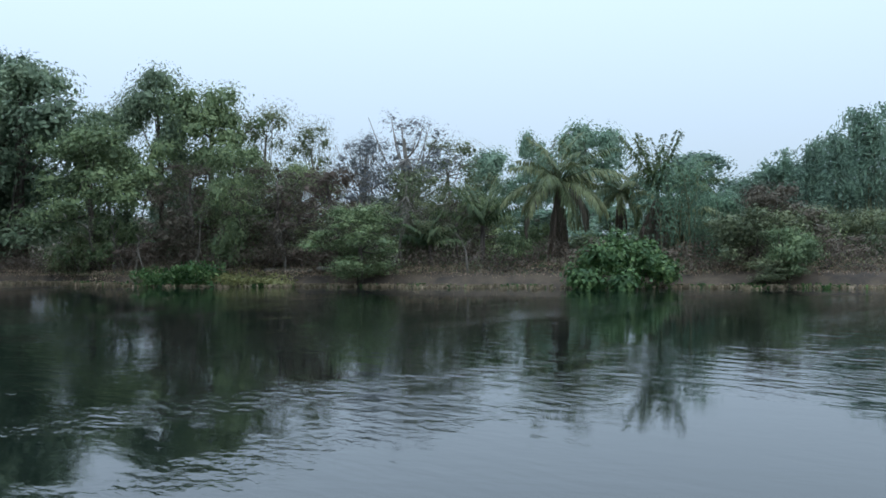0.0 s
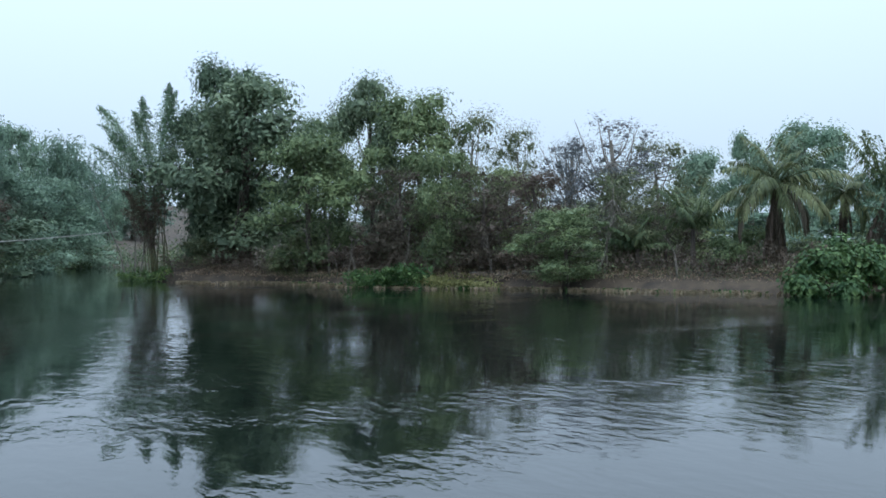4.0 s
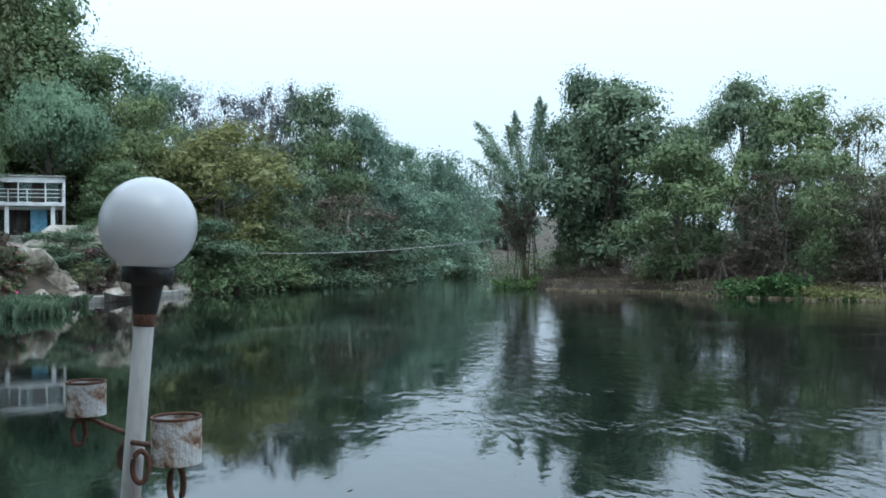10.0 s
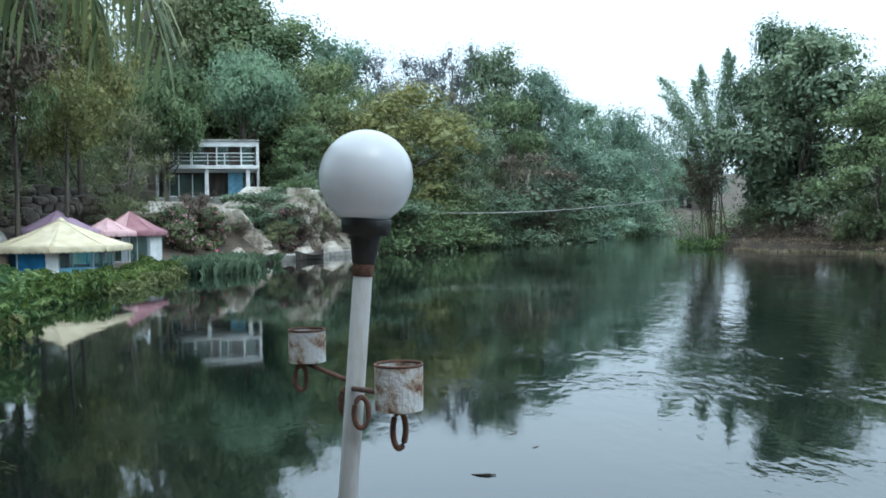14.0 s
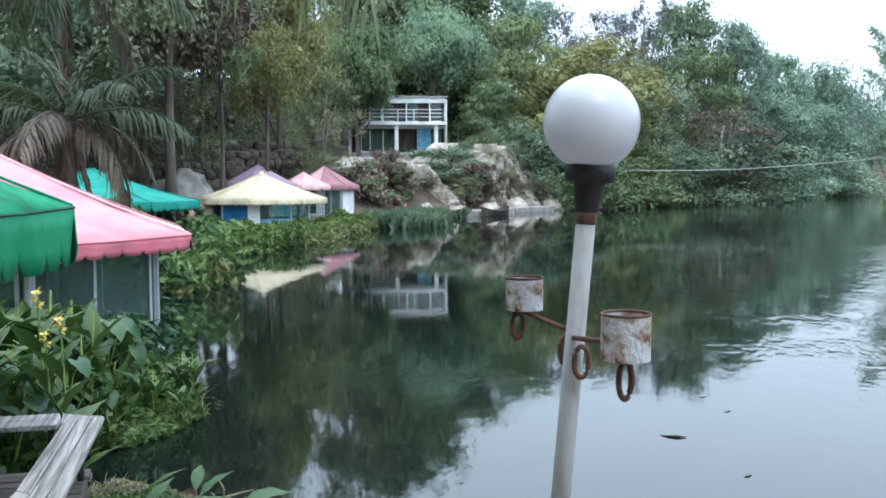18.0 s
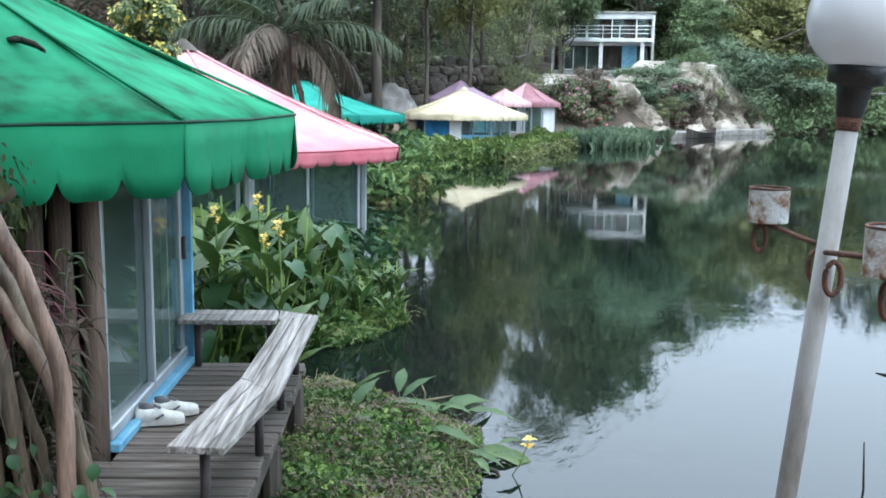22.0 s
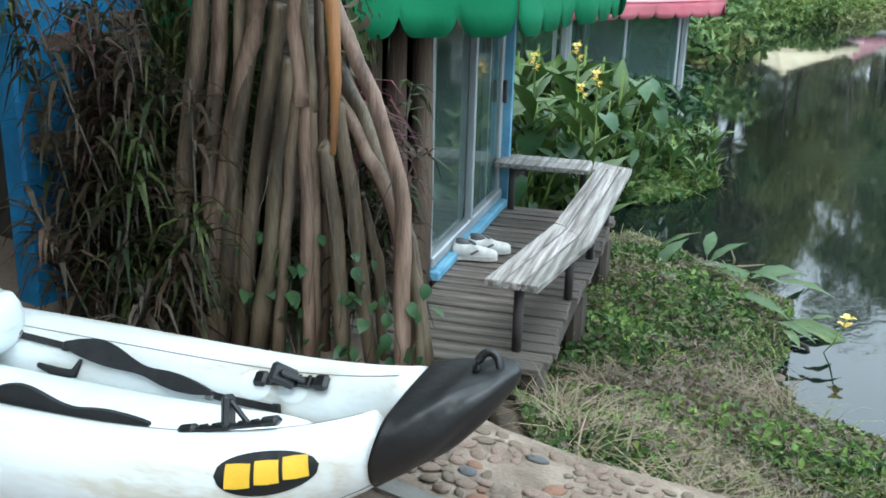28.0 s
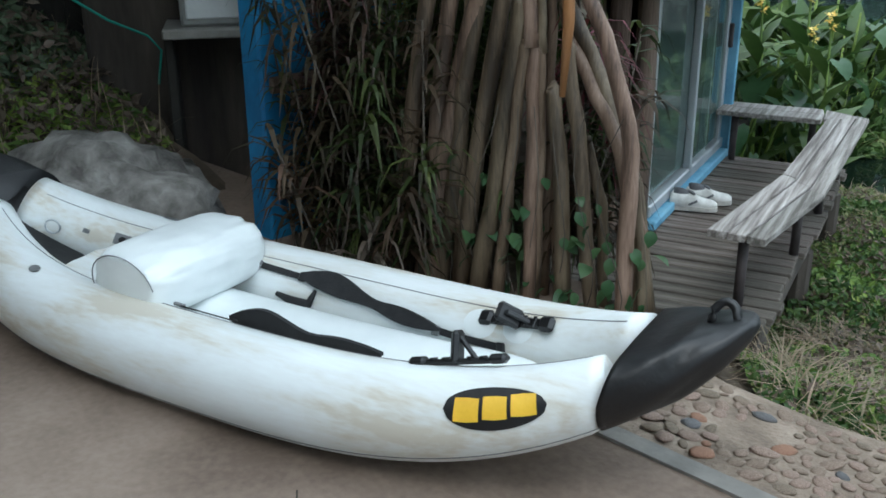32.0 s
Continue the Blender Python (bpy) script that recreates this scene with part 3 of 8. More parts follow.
def frond_arrays(rng, length, rise_deg, arch, leaflets, leaf_len, hang, wide=0.05, side_twist=0.0):
    """A palm frond along +x: rachis and leaflets."""
    s = np.linspace(0, 1, 12)
    ang = radians(rise_deg) - arch * s**1.3
    dx, dz = np.cos(ang), np.sin(ang)
    px = np.concatenate([[0], np.cumsum((dx[1:] + dx[:-1]) / 2)]) * length / 11
    pz = np.concatenate([[0], np.cumsum((dz[1:] + dz[:-1]) / 2)]) * length / 11
    py = side_twist * s**2 * length
    rach = tube(np.stack([px, py, pz], -1), 0.028 * (1.1 - s) * length / 3 + 0.004, 5)
    q = np.repeat(np.linspace(0.1, 1.0, leaflets), 2)
    side = np.tile([-1.0, 1.0], leaflets)
    base = np.stack([np.interp(q, s, px), np.interp(q, s, py), np.interp(q, s, pz)], -1)
    way = np.stack([np.interp(q, s, dx), 0 * q, np.interp(q, s, dz)], -1)
    n = len(q)
    ln = leaf_len * (0.35 + 0.9 * np.sin(np.pi * (0.08 + 0.86 * q))) * rng.uniform(0.8, 1.15, n)
    go = way * 0.55 + np.stack([0 * q, side * (1.0 - hang * 0.6), -hang * rng.uniform(0.6, 1.2, n)], -1)
    go += rng.normal(0, 0.12, (n, 3))
    go /= np.linalg.norm(go, axis=1, keepdims=True)
    mid = base + go * ln[:, None] * 0.5
    tip = base + go * ln[:, None] + np.stack([0 * q, 0 * q, -0.28 * ln * (0.5 + hang)], -1)
    sd = np.cross(go, [0, 0, 1.0])
    sd /= np.linalg.norm(sd, axis=1, keepdims=True) + 1e-9
    up = np.cross(sd, go)
    w = wide * np.ones(n)[:, None]
    v = np.stack([base, mid - sd * w + up * w * 0.5, tip, mid + sd * w + up * w * 0.5], 1).reshape(-1, 3)
    return rach, (v, np.arange(4 * n).reshape(n, 4))


PALMS = {}


def palm(x, y, crown_z, length, count, seed, lean=(0, 0), upright=0.0, skirt=0, leaflets=26, label="coconut palm with drooping green fronds", dry=0, trunk_r=0.14, z=None, wide=0.075, leaf="palm", fall=-78, skirt_len=0.8):
    rng = np.random.default_rng(seed)
    tone = leaf
    gz = (ground_at(x, y) if z is None else z) - 0.1
    ob = thing("palm_tree", label, "palm", at=(x, y, gz))
    s = np.linspace(0, 1, 8)
    tall = crown_z - gz
    pts = np.stack([lean[0] * s**1.6, lean[1] * s**1.6, tall * s], -1)
    tv, tf = tube(pts, trunk_r * (1.3 - 0.5 * s + 0.5 * (s == 0)), 9)
    shell("trunk", tv, tf, BARK, ob, smooth=True)
    hub = Vector(pts[-1])
    for k in range(count + skirt):
        dead = k >= count
        u = (k + 0.5) / count
        up = fall + rng.uniform(-7, 8) if dead else (78 - 100 * u * (1 - upright) + rng.uniform(-8, 8) - 8 * upright * u)
        arch = 0.2 if dead else (0.75 + 0.75 * u) * (1 - upright * 0.72)
        rach, leaf = frond_arrays(rng, length * (skirt_len * rng.uniform(0.8, 1.1) if dead else rng.uniform(0.85, 1.1)), up, arch, leaflets, length * (0.11 if dead else 0.2 - 0.07 * upright), 0.85 if dead else 0.35 + 0.5 * u, wide)
        a = k * 2.399 + rng.uniform(-0.2, 0.2)
        fv, ff = merged([rach, leaf])
        fr = shell("frond", fv, ff, LEAF["brown" if dead or k >= count - dry else tone], ob, "dry hanging frond" if dead else "")
        fr.matrix_basis = Matrix.Translation(hub) @ pose(0, 0, 0, 0, 0, math.degrees(a))
    return ob
BANK_TREES = [
    ("broad", 24.6, 76.1, 16.4, 11.4, 0, ""),
    ("fresh", 24.4, 80.9, 18.8, 8.0, 1, "deep"),
    ("broad", 24.5, 82.5, 10.0, 5.0, 1, ""),
    ("fresh", 22.4, 80.6, 13.6, 5.6, 2, "deep"),
    ("fresh", 26.1, 66.1, 10.3, 7.8, 0, ""),
    ("fresh", 31.2, 75.9, 13.4, 6.6, 1, ""),
    ("fresh", 31.5, 67.0, 11.2, 8.2, 2, "deep"),
    ("fresh", 32.9, 61.9, 12.8, 6.5, 0, ""),
    ("airy", 37.2, 61.8, 11.8, 6.2, 0, ""),
    ("dry", 29.8, 59.0, 7.3, 5.7, 0, ""),
    ("dry", 32.3, 53.0, 6.9, 5.4, 1, ""),
]
BANK_TREES_B = [
    ("fresh", 31.1, 54.9, 6.3, 4.4, 1, ""),
    ("dry", 34.4, 49.3, 6.6, 5.9, 2, ""),
    ("fresh", 36.0, 55.5, 7.1, 5.3, 2, ""),
    ("bare", 41.7, 51.3, 10.6, 7.6, 0, ""),
    ("bare", 42.1, 56.1, 9.5, 5.2, 1, ""),
    ("airy", 45.2, 51.0, 9.0, 5.9, 1, ""),
    ("airy", 38.3, 46.4, 6.5, 5.5, 2, ""),
    ("dry", 41.7, 46.0, 5.8, 4.3, 0, ""),
    ("fresh", 33.3, 45.1, 3.7, 4.2, 0, ""),
    ("airy", 40.2, 59.9, 9.2, 5.0, 0, ""),
    ("fresh", 45.6, 47.9, 6.4, 4.6, 2, ""),
]
SHORE_SCRUB = [
    ("drybush", 29.6, 59.5, 3.4, 5.0, 0, ""),
    ("drybush", 32.6, 54.0, 2.6, 4.5, 1, "brown"),
    ("drybush", 35.2, 50.2, 2.5, 4.6, 2, ""),
    ("drybush", 39.2, 46.4, 2.4, 4.6, 0, "olive"),
    ("shrub", 26.0, 67.6, 2.6, 4.5, 0, ""),
    ("drybush", 28.6, 62.8, 2.0, 4.0, 1, ""),
    ("shrub", 22.6, 77.4, 2.8, 4.8, 2, ""),
    ("shrub", 43.4, 42.4, 2.2, 3.8, 0, "fresh"),
]
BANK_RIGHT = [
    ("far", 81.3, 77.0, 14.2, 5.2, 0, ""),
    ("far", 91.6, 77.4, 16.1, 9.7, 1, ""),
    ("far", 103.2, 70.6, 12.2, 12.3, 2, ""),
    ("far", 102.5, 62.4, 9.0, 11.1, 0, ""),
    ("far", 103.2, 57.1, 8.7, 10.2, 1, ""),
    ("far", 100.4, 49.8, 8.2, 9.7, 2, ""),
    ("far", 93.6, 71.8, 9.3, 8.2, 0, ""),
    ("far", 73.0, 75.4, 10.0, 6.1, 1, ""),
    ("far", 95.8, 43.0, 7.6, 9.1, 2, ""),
    ("shrub", 50.2, 29.0, 4.7, 5.7, 0, "brown"),
    ("shrub", 50.5, 32.4, 4.4, 4.5, 1, "bamboo"),
]
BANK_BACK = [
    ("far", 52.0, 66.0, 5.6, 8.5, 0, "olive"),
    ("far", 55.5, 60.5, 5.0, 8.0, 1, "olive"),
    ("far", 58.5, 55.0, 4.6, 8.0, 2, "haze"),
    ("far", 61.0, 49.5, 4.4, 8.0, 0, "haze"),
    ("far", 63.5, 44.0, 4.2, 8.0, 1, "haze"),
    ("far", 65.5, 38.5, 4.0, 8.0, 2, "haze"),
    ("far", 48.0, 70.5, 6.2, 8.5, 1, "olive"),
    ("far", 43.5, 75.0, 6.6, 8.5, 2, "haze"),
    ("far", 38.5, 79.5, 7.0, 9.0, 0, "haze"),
    ("dry", 46.5, 57.0, 5.2, 6.0, 1, ""),
    ("dry", 37.6, 52.4, 6.4, 5.2, 2, ""),
    ("dry", 40.0, 49.0, 5.4, 5.0, 0, ""),
]
BANK_RIGHT_B = [
    ("shrub", 47.2, 28.2, 4.1, 4.4, 2, "olive"),
    ("bush", 45.8, 25.8, 2.2, 3.3, 0, "fresh"),
    ("bush", 45.1, 25.9, 0.4, 2.7, 1, "olive"),
    ("drybush", 55.9, 26.9, 1.8, 3.9, 2, ""),
    ("shrub", 58.6, 30.4, 4.5, 5.7, 2, ""),
    ("shrub", 58.0, 27.1, 4.0, 4.8, 0, ""),
    ("bush", 42.1, 39.8, 2.4, 3.0, 1, ""),
    ("bush", 51.4, 34.6, 2.1, 4.3, 2, "fresh"),
    ("shrub", 47.2, 40.1, 2.2, 5.0, 2, ""),
    ("shrub", 53.2, 23.1, 2.5, 4.3, 1, ""),
]
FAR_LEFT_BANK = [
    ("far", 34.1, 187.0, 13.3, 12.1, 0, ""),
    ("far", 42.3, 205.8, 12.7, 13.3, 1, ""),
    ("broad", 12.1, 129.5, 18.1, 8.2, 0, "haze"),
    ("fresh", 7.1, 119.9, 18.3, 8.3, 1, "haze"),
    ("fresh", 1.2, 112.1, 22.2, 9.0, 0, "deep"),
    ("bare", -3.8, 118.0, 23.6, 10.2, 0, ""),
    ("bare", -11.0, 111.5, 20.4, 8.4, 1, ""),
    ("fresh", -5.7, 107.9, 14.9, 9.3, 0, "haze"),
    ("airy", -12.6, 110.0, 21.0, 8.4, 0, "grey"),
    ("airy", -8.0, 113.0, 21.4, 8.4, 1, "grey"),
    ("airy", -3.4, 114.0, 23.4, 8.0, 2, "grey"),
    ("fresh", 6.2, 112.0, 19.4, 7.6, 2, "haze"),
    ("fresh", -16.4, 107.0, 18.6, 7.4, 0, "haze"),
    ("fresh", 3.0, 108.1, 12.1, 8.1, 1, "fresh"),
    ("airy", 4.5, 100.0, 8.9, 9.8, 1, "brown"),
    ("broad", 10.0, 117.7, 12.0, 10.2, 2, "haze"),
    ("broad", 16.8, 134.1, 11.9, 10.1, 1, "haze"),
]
LEFT_BANK = [
    ("golden", -7.0, 85.8, 13.8, 12.4, 0, ""),
    ("golden", -10.9, 89.4, 12.2, 8.3, 1, ""),
    ("fresh", -2.0, 94.1, 8.3, 8.7, 2, "deep"),
    ("fresh", -4.3, 90.0, 5.0, 7.3, 0, ""),
    ("shrub", 0.9, 92.1, 4.2, 9.0, 1, "deep"),
    ("shrub", -7.9, 79.7, 3.7, 7.8, 2, "deep"),
    ("shrub", -3.1, 86.0, 2.8, 8.4, 0, "fresh"),
    ("shrub", 5.8, 102.9, 4.5, 8.9, 2, "deep"),
    ("shrub", 12.0, 117.5, 4.6, 10.2, 1, "haze"),
    ("shrub", 21.3, 138.5, 4.3, 12.1, 0, "haze"),
    ("fresh", -14.4, 91.0, 13.9, 7.4, 1, ""),
]
HILL_TREES = [
    ("fresh", -21.2, 96.2, 22.4, 11.0, 0, ""),
    ("broad", -26.2, 101.8, 32.8, 15.7, 1, "fresh"),
    ("fresh", -29.0, 95.8, 31.0, 13.3, 2, "olive"),
    ("airy", -30.8, 89.9, 29.2, 12.1, 0, ""),
    ("airy", -30.2, 107.9, 34.8, 15.5, 1, ""),
    ("fresh", -21.4, 108.2, 21.5, 9.0, 2, ""),
    ("airy", -31.8, 84.3, 27.5, 10.4, 2, ""),
    ("fresh", -27.2, 96.3, 20.6, 12.7, 1, ""),
    ("broad", -20.7, 95.9, 15.9, 11.3, 0, "fresh"),
    ("fresh", -25.6, 92.7, 11.8, 6.1, 2, ""),
]
HILL_TREES_B = [
    ("grove", -23.9, 57.3, 15.9, 6.4, 1, "yellow"),
    ("grove", -29.3, 63.7, 21.5, 6.9, 2, "olive"),
    ("grove", -28.6, 59.6, 20.3, 8.8, 0, ""),
    ("grove", -26.5, 51.7, 17.9, 6.0, 0, "yellow"),
    ("grove", -25.9, 48.6, 17.0, 5.4, 1, "fresh"),
    ("grove", -27.7, 47.6, 16.9, 8.2, 1, "brown"),
    ("grove", -28.0, 41.5, 15.2, 8.7, 2, "olive"),
    ("grove", -27.8, 36.8, 13.8, 8.0, 0, "brown"),
    ("fresh", -31.6, 38.9, 14.7, 8.7, 1, "deep"),
    ("airy", -26.6, 62.7, 8.0, 5.1, 2, ""),
    ("airy", -27.3, 66.8, 8.3, 5.0, 1, ""),
]
HILL_TREES_C = [
    ("fresh", -35.3, 38.4, 15.7, 9.9, 0, "olive"),
    ("airy", -27.8, 34.3, 13.8, 8.4, 2, "brown"),
    ("fresh", -33.3, 50.1, 18.6, 10.4, 1, "olive"),
    ("airy", -31.0, 28.6, 12.6, 8.2, 1, "brown"),
    ("fresh", -35.0, 28.5, 13.1, 8.6, 2, "deep"),
    ("fresh", -31.6, 75.8, 25.0, 7.1, 2, ""),
    ("shrub", -23.3, 61.9, 3.5, 3.4, 0, "olive"),
    ("grove", -22.2, 28.5, 10.4, 6.9, 0, "deep"),
    ("grove", -22.1, 33.5, 12.5, 7.6, 1, ""),
    ("grove", -22.1, 40.5, 14.9, 8.5, 2, "brown"),
    ("broad", -50.2, 62.5, 11.3, 13.8, 0, ""),
    ("broad", -46.6, 67.6, 11.0, 14.2, 1, ""),
    ("fresh", -42.9, 72.3, 11.0, 13.6, 2, "deep"),
    ("broad", -38.2, 76.1, 10.4, 12.7, 2, ""),
    ("fresh", -34.2, 81.2, 10.3, 11.2, 1, ""),
    ("shrub", -37.6, 63.9, 4.7, 12.8, 0, ""),
    ("shrub", -33.2, 70.7, 5.4, 12.6, 1, ""),
    ("shrub", -41.0, 56.9, 4.8, 12.1, 2, ""),
]

for rows_ in (BANK_TREES, BANK_TREES_B, SHORE_SCRUB, BANK_RIGHT, BANK_BACK, BANK_RIGHT_B, FAR_LEFT_BANK, LEFT_BANK, HILL_TREES, HILL_TREES_B, HILL_TREES_C):
    for kind_, x_, y_, top_, wide_, seed_, leaf_ in rows_:
        tree(kind_, x_, y_, top_, wide_, seed_, leaf_)

# the leaning bamboo at the island's point, and clumps further off
plumes(18.9, 82.2, [(-5.6, -0.2, 12.0), (-4.2, -0.2, 13.6), (-4.8, 0.3, 10.4), (0.6, -0.2, 15.8), (-2.4, 0.4, 13.4), (2.0, -0.6, 15.0), (-0.8, 0.2, 14.4), (-3.4, 0.8, 11.4), (3.4, -0.4, 14.2)], 3, wide=1.0, size=0.32, low=0.34)
plumes(18.6, 82.0, [(-2.2, -0.4, 6.9), (-1.6, -0.6, 5.6), (-0.9, 0.1, 8.4), (0.8, -0.8, 9.4), (2.2, -1.0, 8.8), (-2.8, -0.4, 5.4)], 5, leaf="brown", label="browned lower bamboo plumes at the island point", wide=0.75, size=0.3)
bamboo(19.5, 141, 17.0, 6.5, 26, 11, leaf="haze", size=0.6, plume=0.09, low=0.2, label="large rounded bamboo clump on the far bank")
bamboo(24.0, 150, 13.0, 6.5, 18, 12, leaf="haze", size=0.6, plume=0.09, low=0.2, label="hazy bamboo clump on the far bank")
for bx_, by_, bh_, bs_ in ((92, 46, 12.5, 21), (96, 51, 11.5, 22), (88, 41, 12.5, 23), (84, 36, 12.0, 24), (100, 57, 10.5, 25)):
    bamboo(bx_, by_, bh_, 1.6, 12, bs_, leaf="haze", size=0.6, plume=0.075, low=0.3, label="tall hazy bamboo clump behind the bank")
bamboo(47.5, 33.5, 6.2, 2.6, 16, 31, size=0.3, plume=0.09, low=0.15, label="light green young bamboo clump")

# coconut palms on the right bank
palm(42.6, 38.2, 4.7, 3.7, 24, 41, skirt=14, leaflets=40, dry=2, wide=0.05, leaf="palmlight", fall=-83, skirt_len=1.3, label="coconut palm with a long skirt of dry fronds")
palm(47.6, 35.0, 3.9, 3.9, 10, 42, upright=1.0, skirt=16, leaflets=44, wide=0.075, fall=-64, skirt_len=0.85, label="coconut palm with a few upright fronds over a dry skirt")
palm(48.6, 34.2, 2.6, 2.8, 5, 49, skirt=3, leaflets=36, dry=2, wide=0.05, leaf="palmlight", label="low coconut palm with arching pale fronds")
palm(48.2, 38.2, 4.3, 2.6, 16, 43, skirt=5, leaflets=34, wide=0.05, leaf="palmlight", label="small coconut palm with dry lower fronds")
palm(61.9, 42.2, 5.3, 2.6, 14, 44)
palm(40.6, 42.6, 2.3, 3.4, 15, 45, upright=0.7, leaflets=36, wide=0.05, label="young palm with upright dark fronds")
palm(37.8, 44.2, 1.2, 2.4, 12, 46, upright=0.5, label="young palm with upright dark fronds")


def vine_bush(x, y, w, h, seed, leaf, label, deep=0.8):
    """A low mound of climbing leaves that hangs over the waterline."""
    rng = np.random.default_rng(seed)
    z = max(ground_at(x, y), WATER - 0.1)
    ob = thing("vine_bush", label, "bush", at=(x, y, z))
    c, r = [], []
    for k in range(26):
        a, u = rng.uniform(0, 6.283), rng.uniform(0, 1)
        c.append((w * 0.42 * math.cos(a) * math.sqrt(u), w * 0.42 * deep * math.sin(a) * math.sqrt(u), h * (0.12 + 0.66 * (1 - u)) * rng.uniform(0.75, 1.0)))
        r.append((w * 0.13, w * 0.13, h * 0.24))
    cv, cf = crown_leaves(rng, np.array(c), np.array(r), 6200, 0.25, 0.6, 0.7, 0.4)
    tv, tf = branchy(rng, (0, 0, -0.2), (0, 0, h * 0.5), 0.05, [tuple(q) for q in c[:8]])
    shell("stem", tv, tf, BARK, ob)
    shell("foliage", cv, cf, LEAF[leaf], ob)
    return ob


vine_bush(40.6, 32.0, 7.4, 3.4, 51, "creeper", "dense mound of broad-leaved creeper hanging over the water")

# broken bare saplings in the channel beside the island point
for sx_, sy_, tall_, lean_, seed_ in ((17.2, 82.5, 11.5, (-0.3, 0.3), 61), (16.6, 83.6, 9.0, (-2.8, 0.4), 62), (17.8, 83.2, 6.0, (1.2, 0.2), 63)):
    rng_ = np.random.default_rng(seed_)
    ob_ = thing("bare_sapling", "thin leafless grey sapling standing at the water", "tree", group="bare saplings", at=(sx_, sy_, max(ground_at(sx_, sy_), -1.7)))
    s_ = np.linspace(0, 1, 9)
    way_ = np.stack([lean_[0] * s_**1.5 + 0.15 * np.sin(s_ * 7), lean_[1] * s_, tall_ * s_], -1)
    bits_ = [tube(way_, 0.07 * (1.1 - s_), 5)]
    for k in range(9):
        a_ = way_[rng_.integers(3, 8)]
        d_ = rng_.normal(0, 0.55, 3) + [0, 0, 0.9]
        u_ = np.linspace(0, 1, 4)[:, None]
        bits_.append(tube(a_ + d_ * u_ * 1.4, 0.022 * (1.1 - u_[:, 0]), 4))
    v_, f_ = merged(bits_)
    shell("stem", v_, f_, BARK_PALE, ob_)


def reeds(name, label, spots, seed, leaf, count, tall, spread, bend=0.5, wide=0.07, cat="water plants"):
    """Upright strap leaves in tufts along a waterline; one stuff object."""
    rng = np.random.default_rng(seed)
    spots = np.array(spots, float)
    seg = rng.integers(0, len(spots) - 1, count)
    k = rng.uniform(0, 1, (count, 1))
    base = spots[seg] * (1 - k) + spots[seg + 1] * k
    base = base + rng.normal(0, 1, (count, 2)) * spread
    clump = base[rng.integers(0, max(1, count // 16), count)]
    base = np.where(rng.uniform(0, 1, (count, 1)) < 0.7, clump + rng.normal(0, 0.13, (count, 2)), base)
    b3 = np.concatenate([base, np.full((count, 1), WATER - 0.02)], 1)
    h = tall * rng.uniform(0.45, 1.1, count)[:, None]
    a = rng.uniform(0, 6.283, count)
    d = np.stack([np.cos(a), np.sin(a), 0 * a], -1)
    s = np.stack([-np.sin(a), np.cos(a), 0 * a], -1)
    lean = rng.uniform(0.1, 1.0, count)[:, None] * bend
    mid = b3 + d * h * lean * 0.35 + [0, 0, 1] * h * 0.6
    tip = b3 + d * h * lean + [0, 0, 1] * h * (1 - 0.45 * lean)
    w = wide * rng.uniform(0.7, 1.4, count)[:, None]
    v = np.stack([b3 - s * w * 0.3, b3 + s * w * 0.3, mid + s * w, tip, mid - s * w], 1).reshape(-1, 3)
    f = np.arange(5 * count).reshape(count, 5)
    return tagged(shell(name, v, f, LEAF[leaf]), label, cat, kind="stuff")


reeds("grass_tufts", "dry and green grass along the bank edge", [(19.9, 73), (24.6, 67.2), (26.8, 58.5), (30.4, 52.4), (33.6, 45.6), (39, 35), (43.3, 30.2), (47.4, 22), (53, 12)], 74, "straw", 9000, 0.26, 1.2, 1.5, wide=0.05, cat="grass")
reeds("grass_tufts", "green grass tufts along the bank edge", [(24.6, 67.0), (26.8, 58.0), (33.4, 45.2), (38.8, 34.8), (43, 30), (47.0, 21.8), (53, 12)], 75, "creeper", 1500, 0.30, 0.7, 1.2, wide=0.05, cat="grass")

# fallen logs on the bank
for x_, y_, turn_, ln_, r_ in ((32.4, 51.2, 120, 3.4, 0.16), (34.2, 48.2, 128, 3.0, 0.18), (33.0, 50.6, 80, 2.2, 0.08)):
    z_ = ground_at(x_, y_) + r_ * 0.7
    s_ = np.linspace(-0.5, 0.5, 7)
    v_, f_ = tube(np.stack([s_ * ln_, 0.1 * np.sin(s_ * 5), 0.18 * s_**2 + 0 * s_], -1), r_ * (1 - 0.5 * np.abs(s_)), 8)
    lg_ = tagged(shell("fallen_log", v_, f_, BARK_PALE, smooth=True), "weathered grey fallen log lying on the bank", "log", group="fallen logs")
    lg_.matrix_basis = pose(x_, y_, z_, 0, 0, turn_)

# a rope strung across the channel
ROPE = material("rope_grey", ((0.30, 0.29, 0.27), (0.45, 0.44, 0.41)), scale=20, rough=0.9)
s_ = np.linspace(0, 1, 30)
v_, f_ = tube(np.stack([-9.0 + 25.0 * s_, 79.5 + 3.2 * s_, 2.15 + 0.75 * s_ - 0.55 * np.sin(np.pi * s_)], -1), 0.035, 5)
tagged(shell("rope", v_, f_, ROPE), "thin grey rope strung across the channel", "rope")


